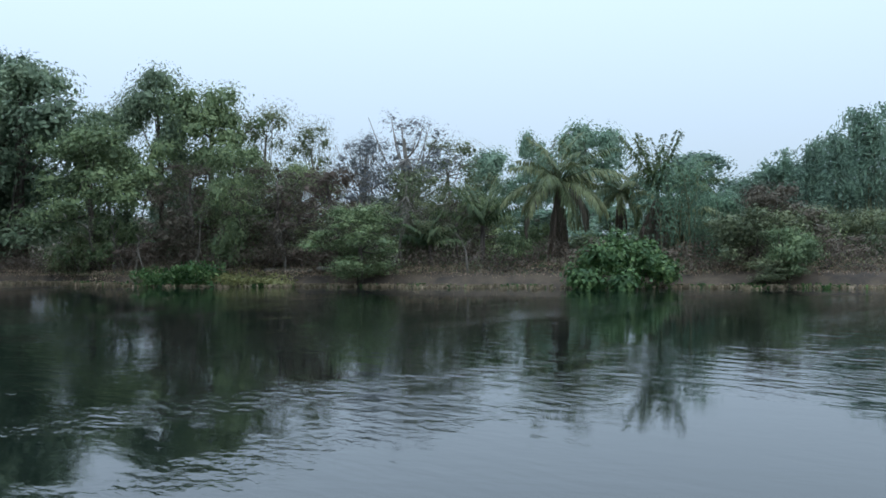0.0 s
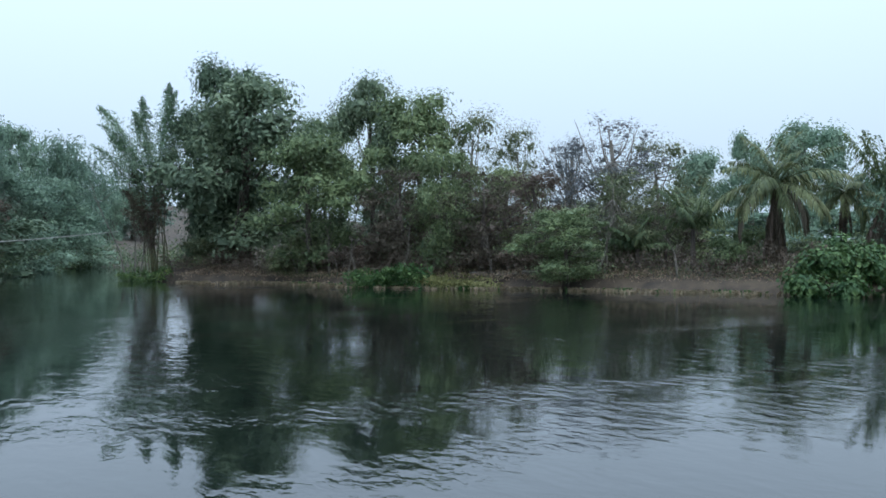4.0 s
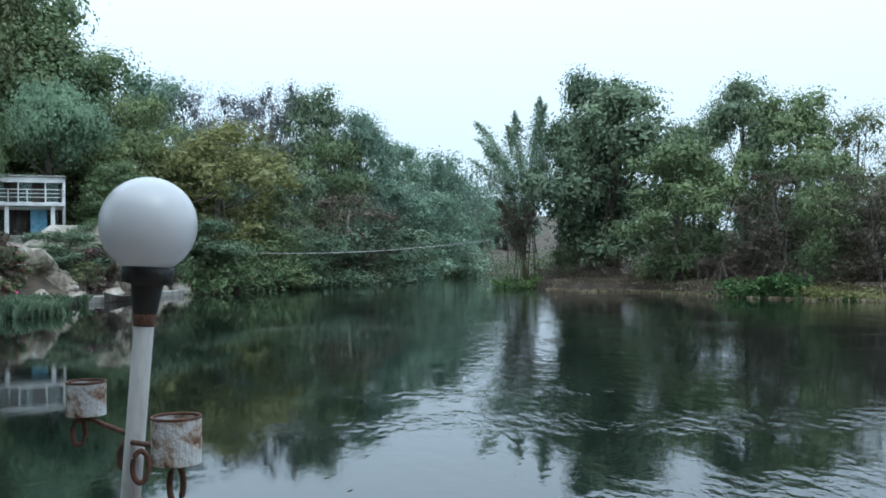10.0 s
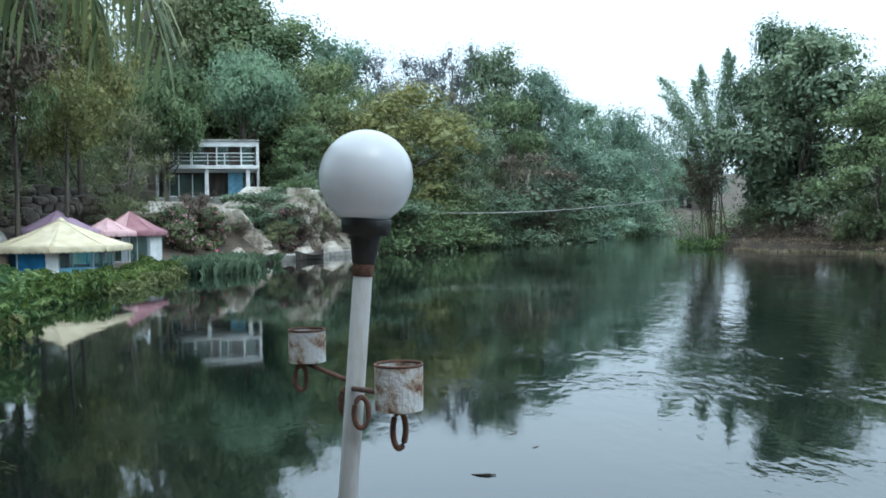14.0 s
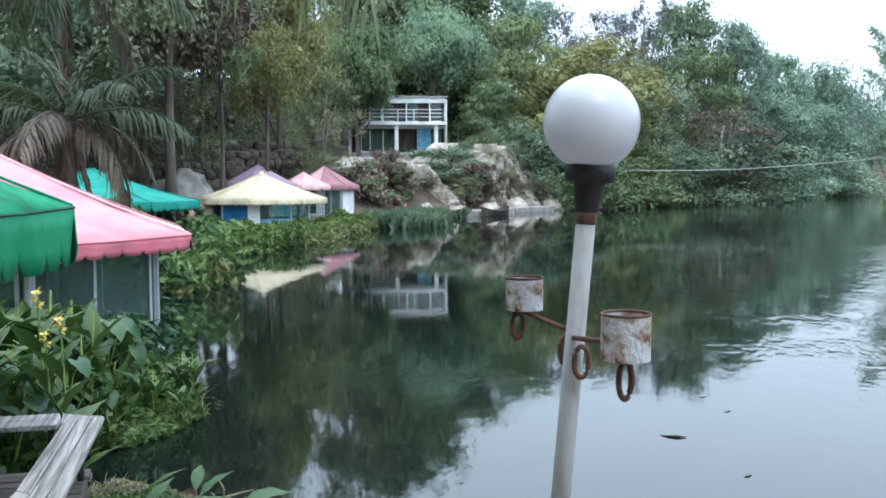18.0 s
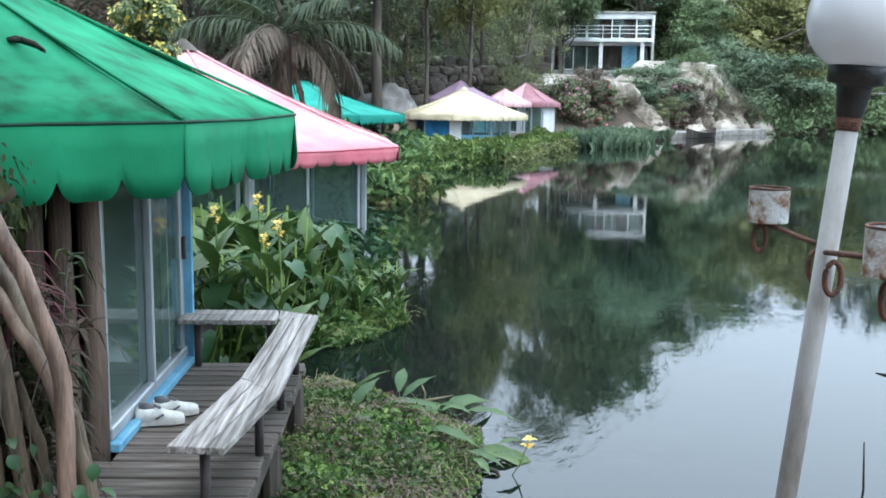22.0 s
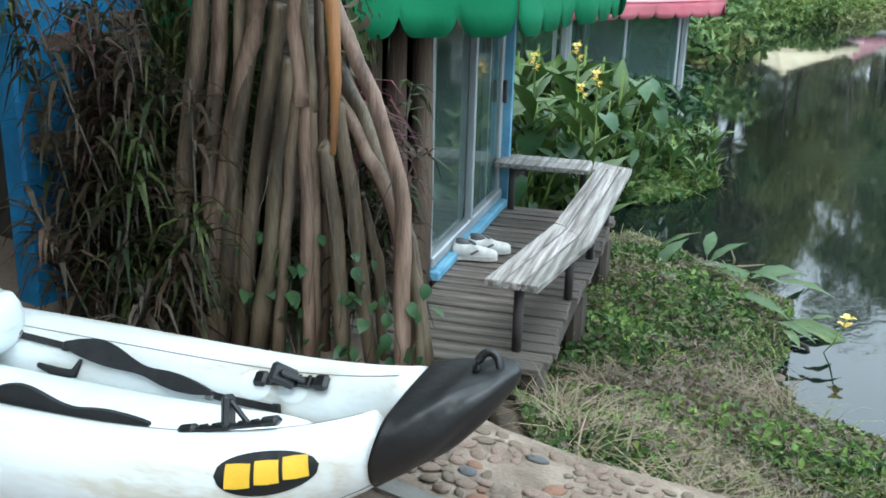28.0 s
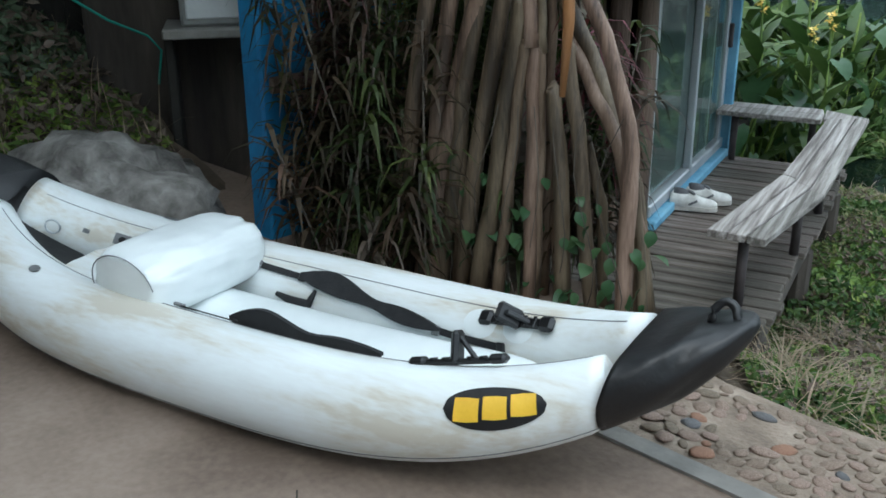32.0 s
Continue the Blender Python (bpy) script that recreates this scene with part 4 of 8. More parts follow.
def thicket(name, label, spots, seed, leaf, count, tall, spread, size, cat="undergrowth"):
    """Tangled undergrowth over a strip of the bank: one stuff object of many small leaves."""
    rng = np.random.default_rng(seed)
    spots = np.array(spots, float)
    seg = rng.integers(0, len(spots) - 1, count)
    k = rng.uniform(0, 1, (count, 1))
    base = spots[seg] * (1 - k) + spots[seg + 1] * k + rng.uniform(-1, 1, (count, 2)) * spread
    g = np.maximum(height(base[:, 0], base[:, 1]), WATER)
    lump = 0.55 + 0.45 * np.sin(base[:, 0] * 0.9 + 2 * np.sin(base[:, 1] * 0.6)) * np.sin(base[:, 1] * 0.8 + seed)
    up = tall * lump * rng.uniform(0, 1, count) ** 0.7
    at = np.concatenate([base, (g + up)[:, None]], 1)
    v, f = cards(at, rng.normal(0, 0.7, (count, 3)) + [0, 0, 0.7], size, rng, 0.5, 0.4)
    return tagged(shell(name, v, f, LEAF[leaf]), label, cat, kind="stuff")


thicket("undergrowth", "tangled dry undergrowth beneath the island trees", [(20.2, 81), (22.4, 73.6), (26.8, 67.8), (28.9, 58.4), (32.4, 53.2), (35.6, 46.6), (41.2, 36.2), (45.4, 31.4), (49.6, 23), (60, 4)], 81, "brown", 30000, 1.9, 1.4, 0.16)
thicket("undergrowth", "low dry grass and creepers on the top of the bank", [(20.5, 76), (25.6, 67.6), (28.2, 58.6), (32.0, 52.4), (35.2, 46.2), (41, 36), (45.6, 30.6), (49.6, 22.6), (58, 8)], 87, "straw", 15000, 0.5, 1.6, 0.14)
thicket("undergrowth", "low green creepers on the top of the bank", [(25.6, 67.6), (28.6, 58.6), (35.6, 46.2), (41.4, 36), (46.0, 30.6), (50, 22.6)], 88, "olive", 6000, 0.5, 1.4, 0.14)
thicket("undergrowth", "green undergrowth beneath the island trees", [(21, 86), (25, 77.5), (30, 69.5), (35, 62), (39, 55), (43, 48), (49, 40), (55, 30), (62, 16)], 82, "fresh", 18000, 3.0, 3.0, 0.2)
thicket("undergrowth", "leafy undergrowth hanging over the far bank", [(-9, 76), (-5, 80), (-1, 90), (4, 103), (9, 113), (15, 126), (28, 150), (60, 196)], 83, "fresh", 20000, 4.2, 2.6, 0.34)
thicket("undergrowth", "brownish undergrowth on the far bank", [(-8, 78), (-3, 88), (2, 101), (8, 113), (15, 126)], 84, "brown", 9000, 3.4, 2.6, 0.28)
thicket("undergrowth", "low plants over the wooded hillside", [(-28, 60), (-31, 66), (-34, 72), (-36, 80)], 85, "olive", 12000, 1.0, 4, 0.22)
thicket("undergrowth", "dry leaf litter and low plants under the hillside trees", [(-24, 26), (-26, 36), (-30, 44), (-36, 56)], 86, "brown", 14000, 0.35, 6, 0.18)
thicket("water_plants", "broad-leaved water plants in a clump at the bank", [(25.6, 57.5), (27.2, 55.2), (28.6, 53.2)], 71, "creeper", 2200, 1.3, 0.7, 0.26, "water plants")
thicket("water_plants", "low mixed water plants at the bank edge", [(28.6, 53.2), (31.0, 49.4)], 72, "yellow", 1600, 0.8, 0.6, 0.22, "water plants")
thicket("water_plants", "green water plants at the island point", [(16.4, 82.6), (18.4, 77.5)], 73, "creeper", 1500, 0.9, 0.8, 0.24, "water plants")

# slim pale trunks and dead limbs leaning out of the thicket along the shore
rnd_ = random.Random(19)
for k in range(26):
    u_ = rnd_.uniform(0, 1) * 5
    line_ = [(21.4, 74.5), (25.2, 67.2), (27.4, 58.0), (30.8, 52.8), (34.0, 46.4), (38.0, 38.6)]
    i_ = min(4, int(u_))
    x_, y_ = [a_ + (b_ - a_) * (u_ - i_) for a_, b_ in zip(line_[i_], line_[i_ + 1])]
    x_, y_ = x_ + rnd_.uniform(0.2, 1.2), y_ + rnd_.uniform(0.1, 0.7)
    tall_, lx_, ly_ = rnd_.uniform(1.6, 3.6), rnd_.uniform(-1.1, 1.0), rnd_.uniform(-0.7, 0.5)
    s_ = np.linspace(0, 1, 7)
    way_ = np.stack([lx_ * s_**1.3 + 0.12 * np.sin(s_ * 6 + k), ly_ * s_, tall_ * s_], -1)
    bits_ = [tube(way_, 0.07 * (1.15 - s_) * rnd_.uniform(0.7, 1.3), 6)]
    for q_ in (3, 4, 5):
        e_ = way_[q_] + np.array([rnd_.uniform(-0.8, 0.8), rnd_.uniform(-0.5, 0.3), rnd_.uniform(0.3, 0.9)])
        bits_.append(tube(np.stack([way_[q_], (way_[q_] + e_) / 2 + [0, 0, 0.08], e_]), [0.03, 0.02, 0.008], 5))
    v_, f_ = merged(bits_)
    ob_ = tagged(shell("leaning_trunk", v_, f_, BARK_PALE, smooth=True), "slim pale trunk leaning out of the shore thicket", "trunk", group="leaning trunks")
    ob_.location = (x_, y_, ground_at(x_, y_) - 0.1)


# ---- huts, house and cliff across the bay ----
def cloth(name, a, b, rough=0.75):
    mid = tuple((p + q) / 2 for p, q in zip(a, b))
    return material(name, (a, mid, b), scale=1.6, rough=rough, bump=0.25, bump_scale=7, spec=0.2)


GREEN_CLOTH = material("canvas_green", ((0.014, 0.115, 0.052), (0.020, 0.215, 0.102), (0.028, 0.268, 0.130), (0.038, 0.31, 0.155)), scale=3.4, rough=0.85, bump=0.18, bump_scale=9, stretch=(1, 1, 0.6), spec=0.15)
HEM_GREEN = material("canvas_green_hem", ((0.004, 0.035, 0.020), (0.010, 0.090, 0.050)), scale=9, rough=0.8, bump=0.2)
TEAL_CLOTH = cloth("canvas_teal", (0.012, 0.19, 0.145), (0.035, 0.29, 0.225))
PINK_CLOTH = cloth("canvas_pink", (0.50, 0.20, 0.22), (0.62, 0.30, 0.32))
PALEPINK_CLOTH = cloth("canvas_pale_pink", (0.62, 0.38, 0.39), (0.72, 0.50, 0.50))
YELLOW_CLOTH = cloth("canvas_cream", (0.56, 0.47, 0.31), (0.74, 0.67, 0.50))
PURPLE_CLOTH = cloth("canvas_purple", (0.30, 0.20, 0.27), (0.42, 0.30, 0.38))
ROSE_CLOTH = cloth("canvas_rose", (0.28, 0.13, 0.15), (0.40, 0.22, 0.235))
ROSE_EDGE = cloth("canvas_rose_edge", (0.42, 0.10, 0.13), (0.58, 0.19, 0.22))
WHITE_PAINT = material("white_paint", ((0.55, 0.56, 0.56), (0.74, 0.75, 0.74), (0.82, 0.82, 0.8)), scale=1.5, rough=0.6, bump=0.1)
BLUE_PAINT = material("blue_paint", ((0.008, 0.13, 0.30), (0.012, 0.205, 0.44), (0.028, 0.27, 0.52)), scale=2.2, rough=0.6, bump=0.15)
LIGHTBLUE_PAINT = material("light_blue_paint", ((0.10, 0.28, 0.42), (0.16, 0.39, 0.54), (0.24, 0.47, 0.60)), scale=4, rough=0.5, bump=0.1)
GREY_WALL = material("grey_render", ((0.20, 0.20, 0.19), (0.33, 0.33, 0.31), (0.45, 0.44, 0.41)), scale=1.4, rough=0.9, bump=0.4)
ALUMINIUM = material("aluminium", ((0.42, 0.45, 0.47), (0.55, 0.58, 0.6)), scale=5, rough=0.42, metal=0.6, bump=0.05)
# dark wood; also stands in for shade inside the house and glazed hut
DARK_WOOD_AND_ROOMS = material("dark_wood_and_room_shade", ((0.03, 0.024, 0.02), (0.07, 0.055, 0.045), (0.12, 0.10, 0.08)), scale=3, rough=0.8, bump=0.3, stretch=(1, 1, 0.2))
GLASS = bpy.data.materials.new("window_glass")
GLASS.use_nodes = True
gb = GLASS.node_tree.nodes["Principled BSDF"]
gb.inputs["Base Color"].default_value = (0.42, 0.58, 0.53, 1)
gb.inputs["Roughness"].default_value, gb.inputs["Transmission Weight"].default_value, gb.inputs["IOR"].default_value = 0.03, 0.94, 1.30


def canopy(ob, radius, eave, peak, sides, mats, turn, drop, scallop, edge_mat, seams=True, sag=0.06, cap=None, finer=6):
    """A tent roof of sewn panels with a scalloped valance; panels and valances are parts of ob, at the height eave."""
    for k in range(sides):
        a0, a1 = turn + 2 * math.pi * k / sides, turn + 2 * math.pi * (k + 1) / sides
        p0, p1 = np.array([radius * math.cos(a0), radius * math.sin(a0)]), np.array([radius * math.cos(a1), radius * math.sin(a1)])
        n, m = finer, 8
        vs = []
        for i in range(n + 1):
            u = i / n
            for j in range(m + 1):
                w = j / m
                e = p0 * (1 - w) + p1 * w
                q = e * (1 - u) + e * 0.02 * u
                dip = sag * math.sin(math.pi * u) * (0.55 + 0.45 * math.sin(math.pi * w)) + 0.012 * math.sin(9 * u + 5 * w + k)
                vs.append((q[0], q[1], eave + (peak - eave) * u - dip))
        fs = [[i * (m + 1) + j, i * (m + 1) + j + 1, (i + 1) * (m + 1) + j + 1, (i + 1) * (m + 1) + j] for i in range(n) for j in range(m)]
        pan = shell("roof_panel", vs, fs, mats[k % len(mats)], ob, smooth=True)
        so = pan.modifiers.new("thick", "SOLIDIFY")
        so.thickness = 0.012
        # the valance: scallops along its lower edge
        length = float(np.linalg.norm(p1 - p0))
        lobes = max(3, round(length / scallop))
        cols = lobes * 12
        out = (p0 + p1) / np.linalg.norm(p0 + p1)
        vs, fs = [], []
        for j in range(cols + 1):
            w = j / cols
            e = p0 * (1 - w) + p1 * w
            lobe = min(1.0, abs(math.sin(math.pi * lobes * w)) / 0.62)
            for i in range(4):
                u = i / 3
                d = drop * (0.72 + 0.28 * lobe ** 0.6) * u
                puff = 0.02 * math.sin(11 * w + k * 2) * u + 0.012 * math.sin(23 * w) * u
                vs.append((e[0] + out[0] * (0.01 + puff), e[1] + out[1] * (0.01 + puff), eave - 0.005 - d))
        for j in range(cols):
            for i in range(3):
                fs.append([j * 4 + i, j * 4 + i + 1, (j + 1) * 4 + i + 1, (j + 1) * 4 + i])
        val = shell("valance", vs, fs, edge_mat, ob, smooth=True)
        so = val.modifiers.new("thick", "SOLIDIFY")
        so.thickness = 0.01
        hv, hf = tube([(*(p0 * 1.004), eave + 0.004), (*((p0 + p1) / 2 * 1.004), eave - 0.006), (*(p1 * 1.004), eave + 0.004)], 0.009, 6)
        shell("hem", hv, hf, HEM_GREEN if edge_mat.name == "canvas_green_valance" else edge_mat, ob)
        if seams:
            pts = [(p0[0] * (1 - u) + p0[0] * 0.02 * u, p0[1] * (1 - u) + p0[1] * 0.02 * u, eave + 0.016 + (peak - eave) * u - 0.55 * sag * math.sin(math.pi * u)) for u in np.linspace(0, 1, 8)]
            sv, sf = tube(pts, 0.011, 5)
            shell("seam", sv, sf, mats[k % len(mats)], ob)
    if cap:
        cv, cf = tube([(0, 0, peak - 0.05), (0, 0, peak + 0.05), (0, 0, peak + 0.12)], [0.22, 0.12, 0.03], 10)
        shell("roof_cap", cv, cf, cap, ob)
    return ob


def pavilion(x, y, radius, eave, peak, floor, turn, mats, edge, wall_r, fill, label, sides=8, drop=0.25, scallop=0.3, cap=None, pillar=None):
    """A small hut: posts, floor, wall panels (solid, window or open) and a tent roof. fill names each side's panel."""
    ob = thing("pavilion", label, "hut", at=(x, y, 0))
    canopy(ob, radius, eave, peak, sides, mats, turn, drop, scallop, edge, cap=cap, sag=0.04 * radius)
    ring = [(wall_r * math.cos(turn + 2 * math.pi * k / sides), wall_r * math.sin(turn + 2 * math.pi * k / sides)) for k in range(sides)]
    fl = bmesh.new()
    low = [fl.verts.new((1.04 * px, 1.04 * py, floor - 0.12)) for px, py in ring]
    top = [fl.verts.new((1.04 * px, 1.04 * py, floor)) for px, py in ring]
    fl.faces.new(top), fl.faces.new(low[::-1])
    for k in range(sides):
        fl.faces.new((low[k], low[(k + 1) % sides], top[(k + 1) % sides], top[k]))
    part("floor", fl, GREY_WALL, ob)
    if pillar is not None:
        px, py = ring[pillar]
        part("pillar", block((0.5, 0.5, eave - floor), (px * 0.97, py * 0.97, (eave + floor) / 2), 0.02, Matrix.Rotation(turn, 4, "Z")), WHITE_PAINT, ob, "white corner pillar")
    for k in range(sides):
        (ax, ay), (bx, by) = ring[k], ring[(k + 1) % sides]
        v, f = tube([(ax, ay, min(floor, WATER) - 0.5), (ax, ay, eave + 0.05)], 0.05, 6)
        shell("post", v, f, ALUMINIUM, ob)
        ln, ang = math.hypot(bx - ax, by - ay) - 0.1, math.atan2(by - ay, bx - ax)
        mid = ((ax + bx) / 2, (ay + by) / 2)
        rot = Matrix.Rotation(ang, 4, "Z")
        kind = fill[k % len(fill)]
        top_z = eave - 0.02
        if kind == "open":
            continue
        if kind in ("blue", "white"):
            part("wall_panel", block((ln, 0.08, top_z - floor), (*mid, (top_z + floor) / 2), 0.01, rot), BLUE_PAINT if kind == "blue" else WHITE_PAINT, ob)
            continue
        sill = floor + (0.55 if kind == "window" else 0.08)
        frame_m = LIGHTBLUE_PAINT if kind == "window" else ALUMINIUM
        if kind == "window":
            part("wall_panel", block((ln, 0.08, sill - floor - 0.03), (*mid, (sill + floor) / 2), 0.01, rot), LIGHTBLUE_PAINT, ob)
        win = part("window", block((ln, 0.06, 0.06), (*mid, sill), 0.008, rot), frame_m, ob)
        part("frame", block((ln, 0.06, 0.06), (*mid, top_z - 0.1), 0.008, rot), frame_m, win)
        for s in (-0.5, -0.02, 0.48):
            c = rot @ Vector((s * (ln - 0.05), 0, 0))
            part("frame", block((0.05, 0.05, top_z - sill), (mid[0] + c.x, mid[1] + c.y, (top_z + sill) / 2), 0.006, rot), frame_m, win)
        pane = part("pane", block((ln - 0.06, 0.012, top_z - sill - 0.12), (*mid, (top_z + sill) / 2), 0, rot), GLASS, win)
        pane.visible_shadow = False
    return ob


pavilion(-18.55, 42.3, 3.0, 0.52, 1.66, -0.95, 0.25, [YELLOW_CLOTH], YELLOW_CLOTH, 2.15, ["window", "window", "blue", "blue", "blue", "blue", "window", "window"], "small blue hut with a cream tent roof by the water", cap=YELLOW_CLOTH, pillar=6)
pavilion(-22.2, 50.2, 2.2, 1.1, 2.16, -0.6, 0.1, [PURPLE_CLOTH], PURPLE_CLOTH, 2.0, ["white", "window"], "small hut with a purple tent roof")
pavilion(-20.2, 51.8, 1.5, 1.0, 1.75, -0.6, 0.3, [PALEPINK_CLOTH], PALEPINK_CLOTH, 1.1, ["open"], "tiny pale pink tent canopy on posts")
pavilion(-20.1, 54.9, 2.05, 0.98, 2.12, -0.75, 0.2, [ROSE_CLOTH, ROSE_CLOTH, PALEPINK_CLOTH], ROSE_CLOTH, 1.7, ["glass", "white", "glass"], "small hut with a faded rose tent roof")
pavilion(-17.0, 26.3, 3.2, 0.78, 1.75, -0.7, 0.3, [TEAL_CLOTH], TEAL_CLOTH, 2.4, ["white", "glass"], "hut with a teal tent roof behind the palm")
pavilion(-9.55, 11.6, 3.25, 0.72, 2.06, -0.75, -0.62, [PINK_CLOTH, PALEPINK_CLOTH], ROSE_EDGE, 2.75, ["glass"], "lakeside hut with a pink tent roof and glass sides", drop=0.2, cap=BARK)

# white two-storey house on the hill
HB = 3.5


def house():
    ob = thing("house", "white two-storey house with a railed balcony on the hillside", "house", at=pose(-23.1, 81.4, HB, 0, 0, 15.6) @ Matrix.Diagonal((1.1, 1, 1, 1)))
    part("wall", block((7.6, 0.2, 4.7), (0, 2.4, 2.25), 0.02), WHITE_PAINT, ob, "white back wall")
    for s in (-3.7, 3.7):
        part("wall", block((0.2, 3.2, 4.7), (s, 0.95, 2.25), 0.02), WHITE_PAINT, ob)
    part("balcony_slab", block((7.4, 3.8, 0.28), (0, -0.6, 2.42), 0.02), WHITE_PAINT, ob)
    part("foundation", block((7.4, 5.6, 1.6), (0, 0.2, -0.8), 0.05), GREY_WALL, ob)
    part("roof", block((7.7, 3.6, 0.16), (0, 0.9, 4.72), 0.03), GREY_WALL, ob)
    for s in (-2.9, -0.1, 2.9):
        part("column", block((0.28, 0.28, 2.3), (s, -2.2, 1.15), 0.02), WHITE_PAINT, ob)
    for z, y in ((0.0, -0.7), (2.56, -0.7)):
        part("wall", block((7.2, 0.15, 0.5), (0, y, z + 2.3 if z == 0 else z + 1.9), 0.01), WHITE_PAINT, ob)
        for k, s in enumerate((-2.7, -1.7, -0.7, 1.1, 2.9)):
            if z == 0 and k == 3:
                continue
            win = part("window", block((0.08, 0.1, 1.9), (s - 0.45, y, z + 0.95), 0.01), WHITE_PAINT, ob)
            part("frame", block((0.9, 0.08, 0.08), (s, y, z + 0.1), 0.01), WHITE_PAINT, win)
            part("pane", block((0.84, 0.02, 1.75), (s, y, z + 1.0), 0), GLASS, win).visible_shadow = False
    # dark sheets behind the windows in place of the unlit rooms
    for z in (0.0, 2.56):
        part("wall", block((7.0, 0.1, 2.2), (0, 0.1, z + 1.15), 0), DARK_WOOD_AND_ROOMS, ob, "dark sheet standing in for room shade")
    dr = part("door", block((1.1, 0.08, 2.05), (2.0, -0.85, 1.02), 0.01), LIGHTBLUE_PAINT, ob, "light blue door")
    part("handle", block((0.05, 0.08, 0.14), (1.6, -0.93, 1.0), 0.01), ALUMINIUM, dr)
    rail = part("railing", block((7.4, 0.06, 0.06), (0, -2.45, 3.55), 0.01), WHITE_PAINT, ob, "white pipe railing")
    for z in (3.25, 2.95):
        part("rail", block((7.4, 0.05, 0.05), (0, -2.45, z), 0.01), WHITE_PAINT, rail)
    for k in range(7):
        part("rail_post", block((0.07, 0.07, 1.0), (-3.66 + 1.22 * k, -2.45, 3.05), 0.01), WHITE_PAINT, rail)
    for s in (-3.66, 3.66):
        part("rail", block((0.05, 3.0, 0.05), (s, -0.95, 3.55), 0.01), WHITE_PAINT, rail)
    part("ledge", block((2.6, 0.9, 0.22), (2.2, -2.7, -0.12), 0.02), WHITE_PAINT, ob)


house()

ROCK = material("pale_limestone", ((0.12, 0.095, 0.070), (0.30, 0.260, 0.210), (0.44, 0.40, 0.35), (0.60, 0.57, 0.52)), scale=0.55, rough=0.92, bump=0.7, bump_scale=4)
BOULDER = material("grey_boulder", ((0.10, 0.095, 0.09), (0.19, 0.18, 0.17), (0.28, 0.27, 0.26)), scale=1.3, rough=0.9, bump=0.6)
CONGLOMERATE = material("rough_conglomerate", ((0.11, 0.10, 0.09), (0.25, 0.235, 0.215), (0.40, 0.38, 0.35)), scale=7, rough=0.95, bump=1.0, bump_scale=22)
PEACH_ROCK = material("peach_boulder", ((0.30, 0.22, 0.17), (0.45, 0.35, 0.27)), scale=1.5, rough=0.9, bump=0.5)
CONCRETE = material("old_concrete", ((0.16, 0.15, 0.135), (0.26, 0.245, 0.22), (0.36, 0.34, 0.31)), scale=1.8, rough=0.9, bump=0.4)


def cliff():
    """A rough limestone face behind the landing, folded and hollowed."""
    line = [(-17.6, 62.6), (-16.6, 64.2), (-14.8, 64.6), (-13.6, 66.4), (-12.8, 69.4), (-11.6, 72), (-10.2, 74.6), (-8.6, 76.5), (-7.0, 78.6)]
    tops = [1.2, 2.7, 2.3, 0.2, 2.4, 3.9, 3.2, 1.4, 0.2]
    cols, rows = 170, 44
    s = np.linspace(0, len(line) - 1, cols)
    px = np.interp(s, range(len(line)), [p[0] for p in line])
    py = np.interp(s, range(len(line)), [p[1] for p in line])
    tp = np.interp(s, range(len(line)), tops)
    vs = []
    for i in range(rows + 1):
        u = i / rows
        for j in range(cols):
            z = -1.4 + (tp[j] + 1.4) * u
            q = Vector((px[j] * 0.7, py[j] * 0.7, z * 0.9))
            d = 1.1 * noise.fractal(q * 0.42, 0.9, 2.2, 6) + 0.12 * noise.fractal(q * 2.4, 0.6, 2.2, 4)
            d -= 0.8 * max(0.0, 0.22 - abs(noise.noise(Vector((q.x * 1.3, q.y * 1.3, q.z * 0.32))))) / 0.22
            # hollows worn into the foot of the rock
            for hc, hz_, hw, hh in ((5.45, 0.7, 0.16, 0.75), (1.95, 0.3, 0.12, 0.7), (6.3, 0.0, 0.12, 0.5), (0.7, 0.6, 0.1, 0.5)):
                d -= 1.7 * math.exp(-(((s[j] - hc) / hw) ** 4) - ((z - hz_) / hh) ** 4)
            back = 1.7 * u**1.5 - d * (0.4 + 0.6 * math.sin(math.pi * min(1, u + 0.1)))
            vs.append((px[j] - 0.85 * back, py[j] + 0.5 * back, z + 0.25 * d * u))
    for j in range(cols):
        vs.append((px[j] - 7, py[j] + 4, tp[j] + 0.3))
    fs = [[i * cols + j, i * cols + j + 1, (i + 1) * cols + j + 1, (i + 1) * cols + j] for i in range(rows + 1) for j in range(cols - 1)]
    return tagged(shell("cliff", vs, fs, ROCK), "pale limestone cliff face with hollows above the landing", "cliff", kind="structure")


cliff()


def boulder(name, at, size, seed, mat, label, turn=0.0, flat=0.35, res=4, rough=0.05):
    bm = bmesh.new()
    bmesh.ops.create_icosphere(bm, subdivisions=res, radius=1)
    for v in bm.verts:
        q = v.co * 1.2 + Vector((seed * 3.1, seed, 0))
        k = 1 + 0.30 * noise.fractal(q, 0.9, 2.0, 4) + rough * noise.fractal(q * 5, 0.8, 2.0, 3)
        v.co = Vector((v.co.x * size[0] * k, v.co.y * size[1] * k, max(v.co.z, -flat) * size[2] * k))
    ob = tagged(part(name, bm, mat, smooth=True), label, "rock")
    ob.matrix_basis = pose(*at, 0, 0, turn)
    return ob


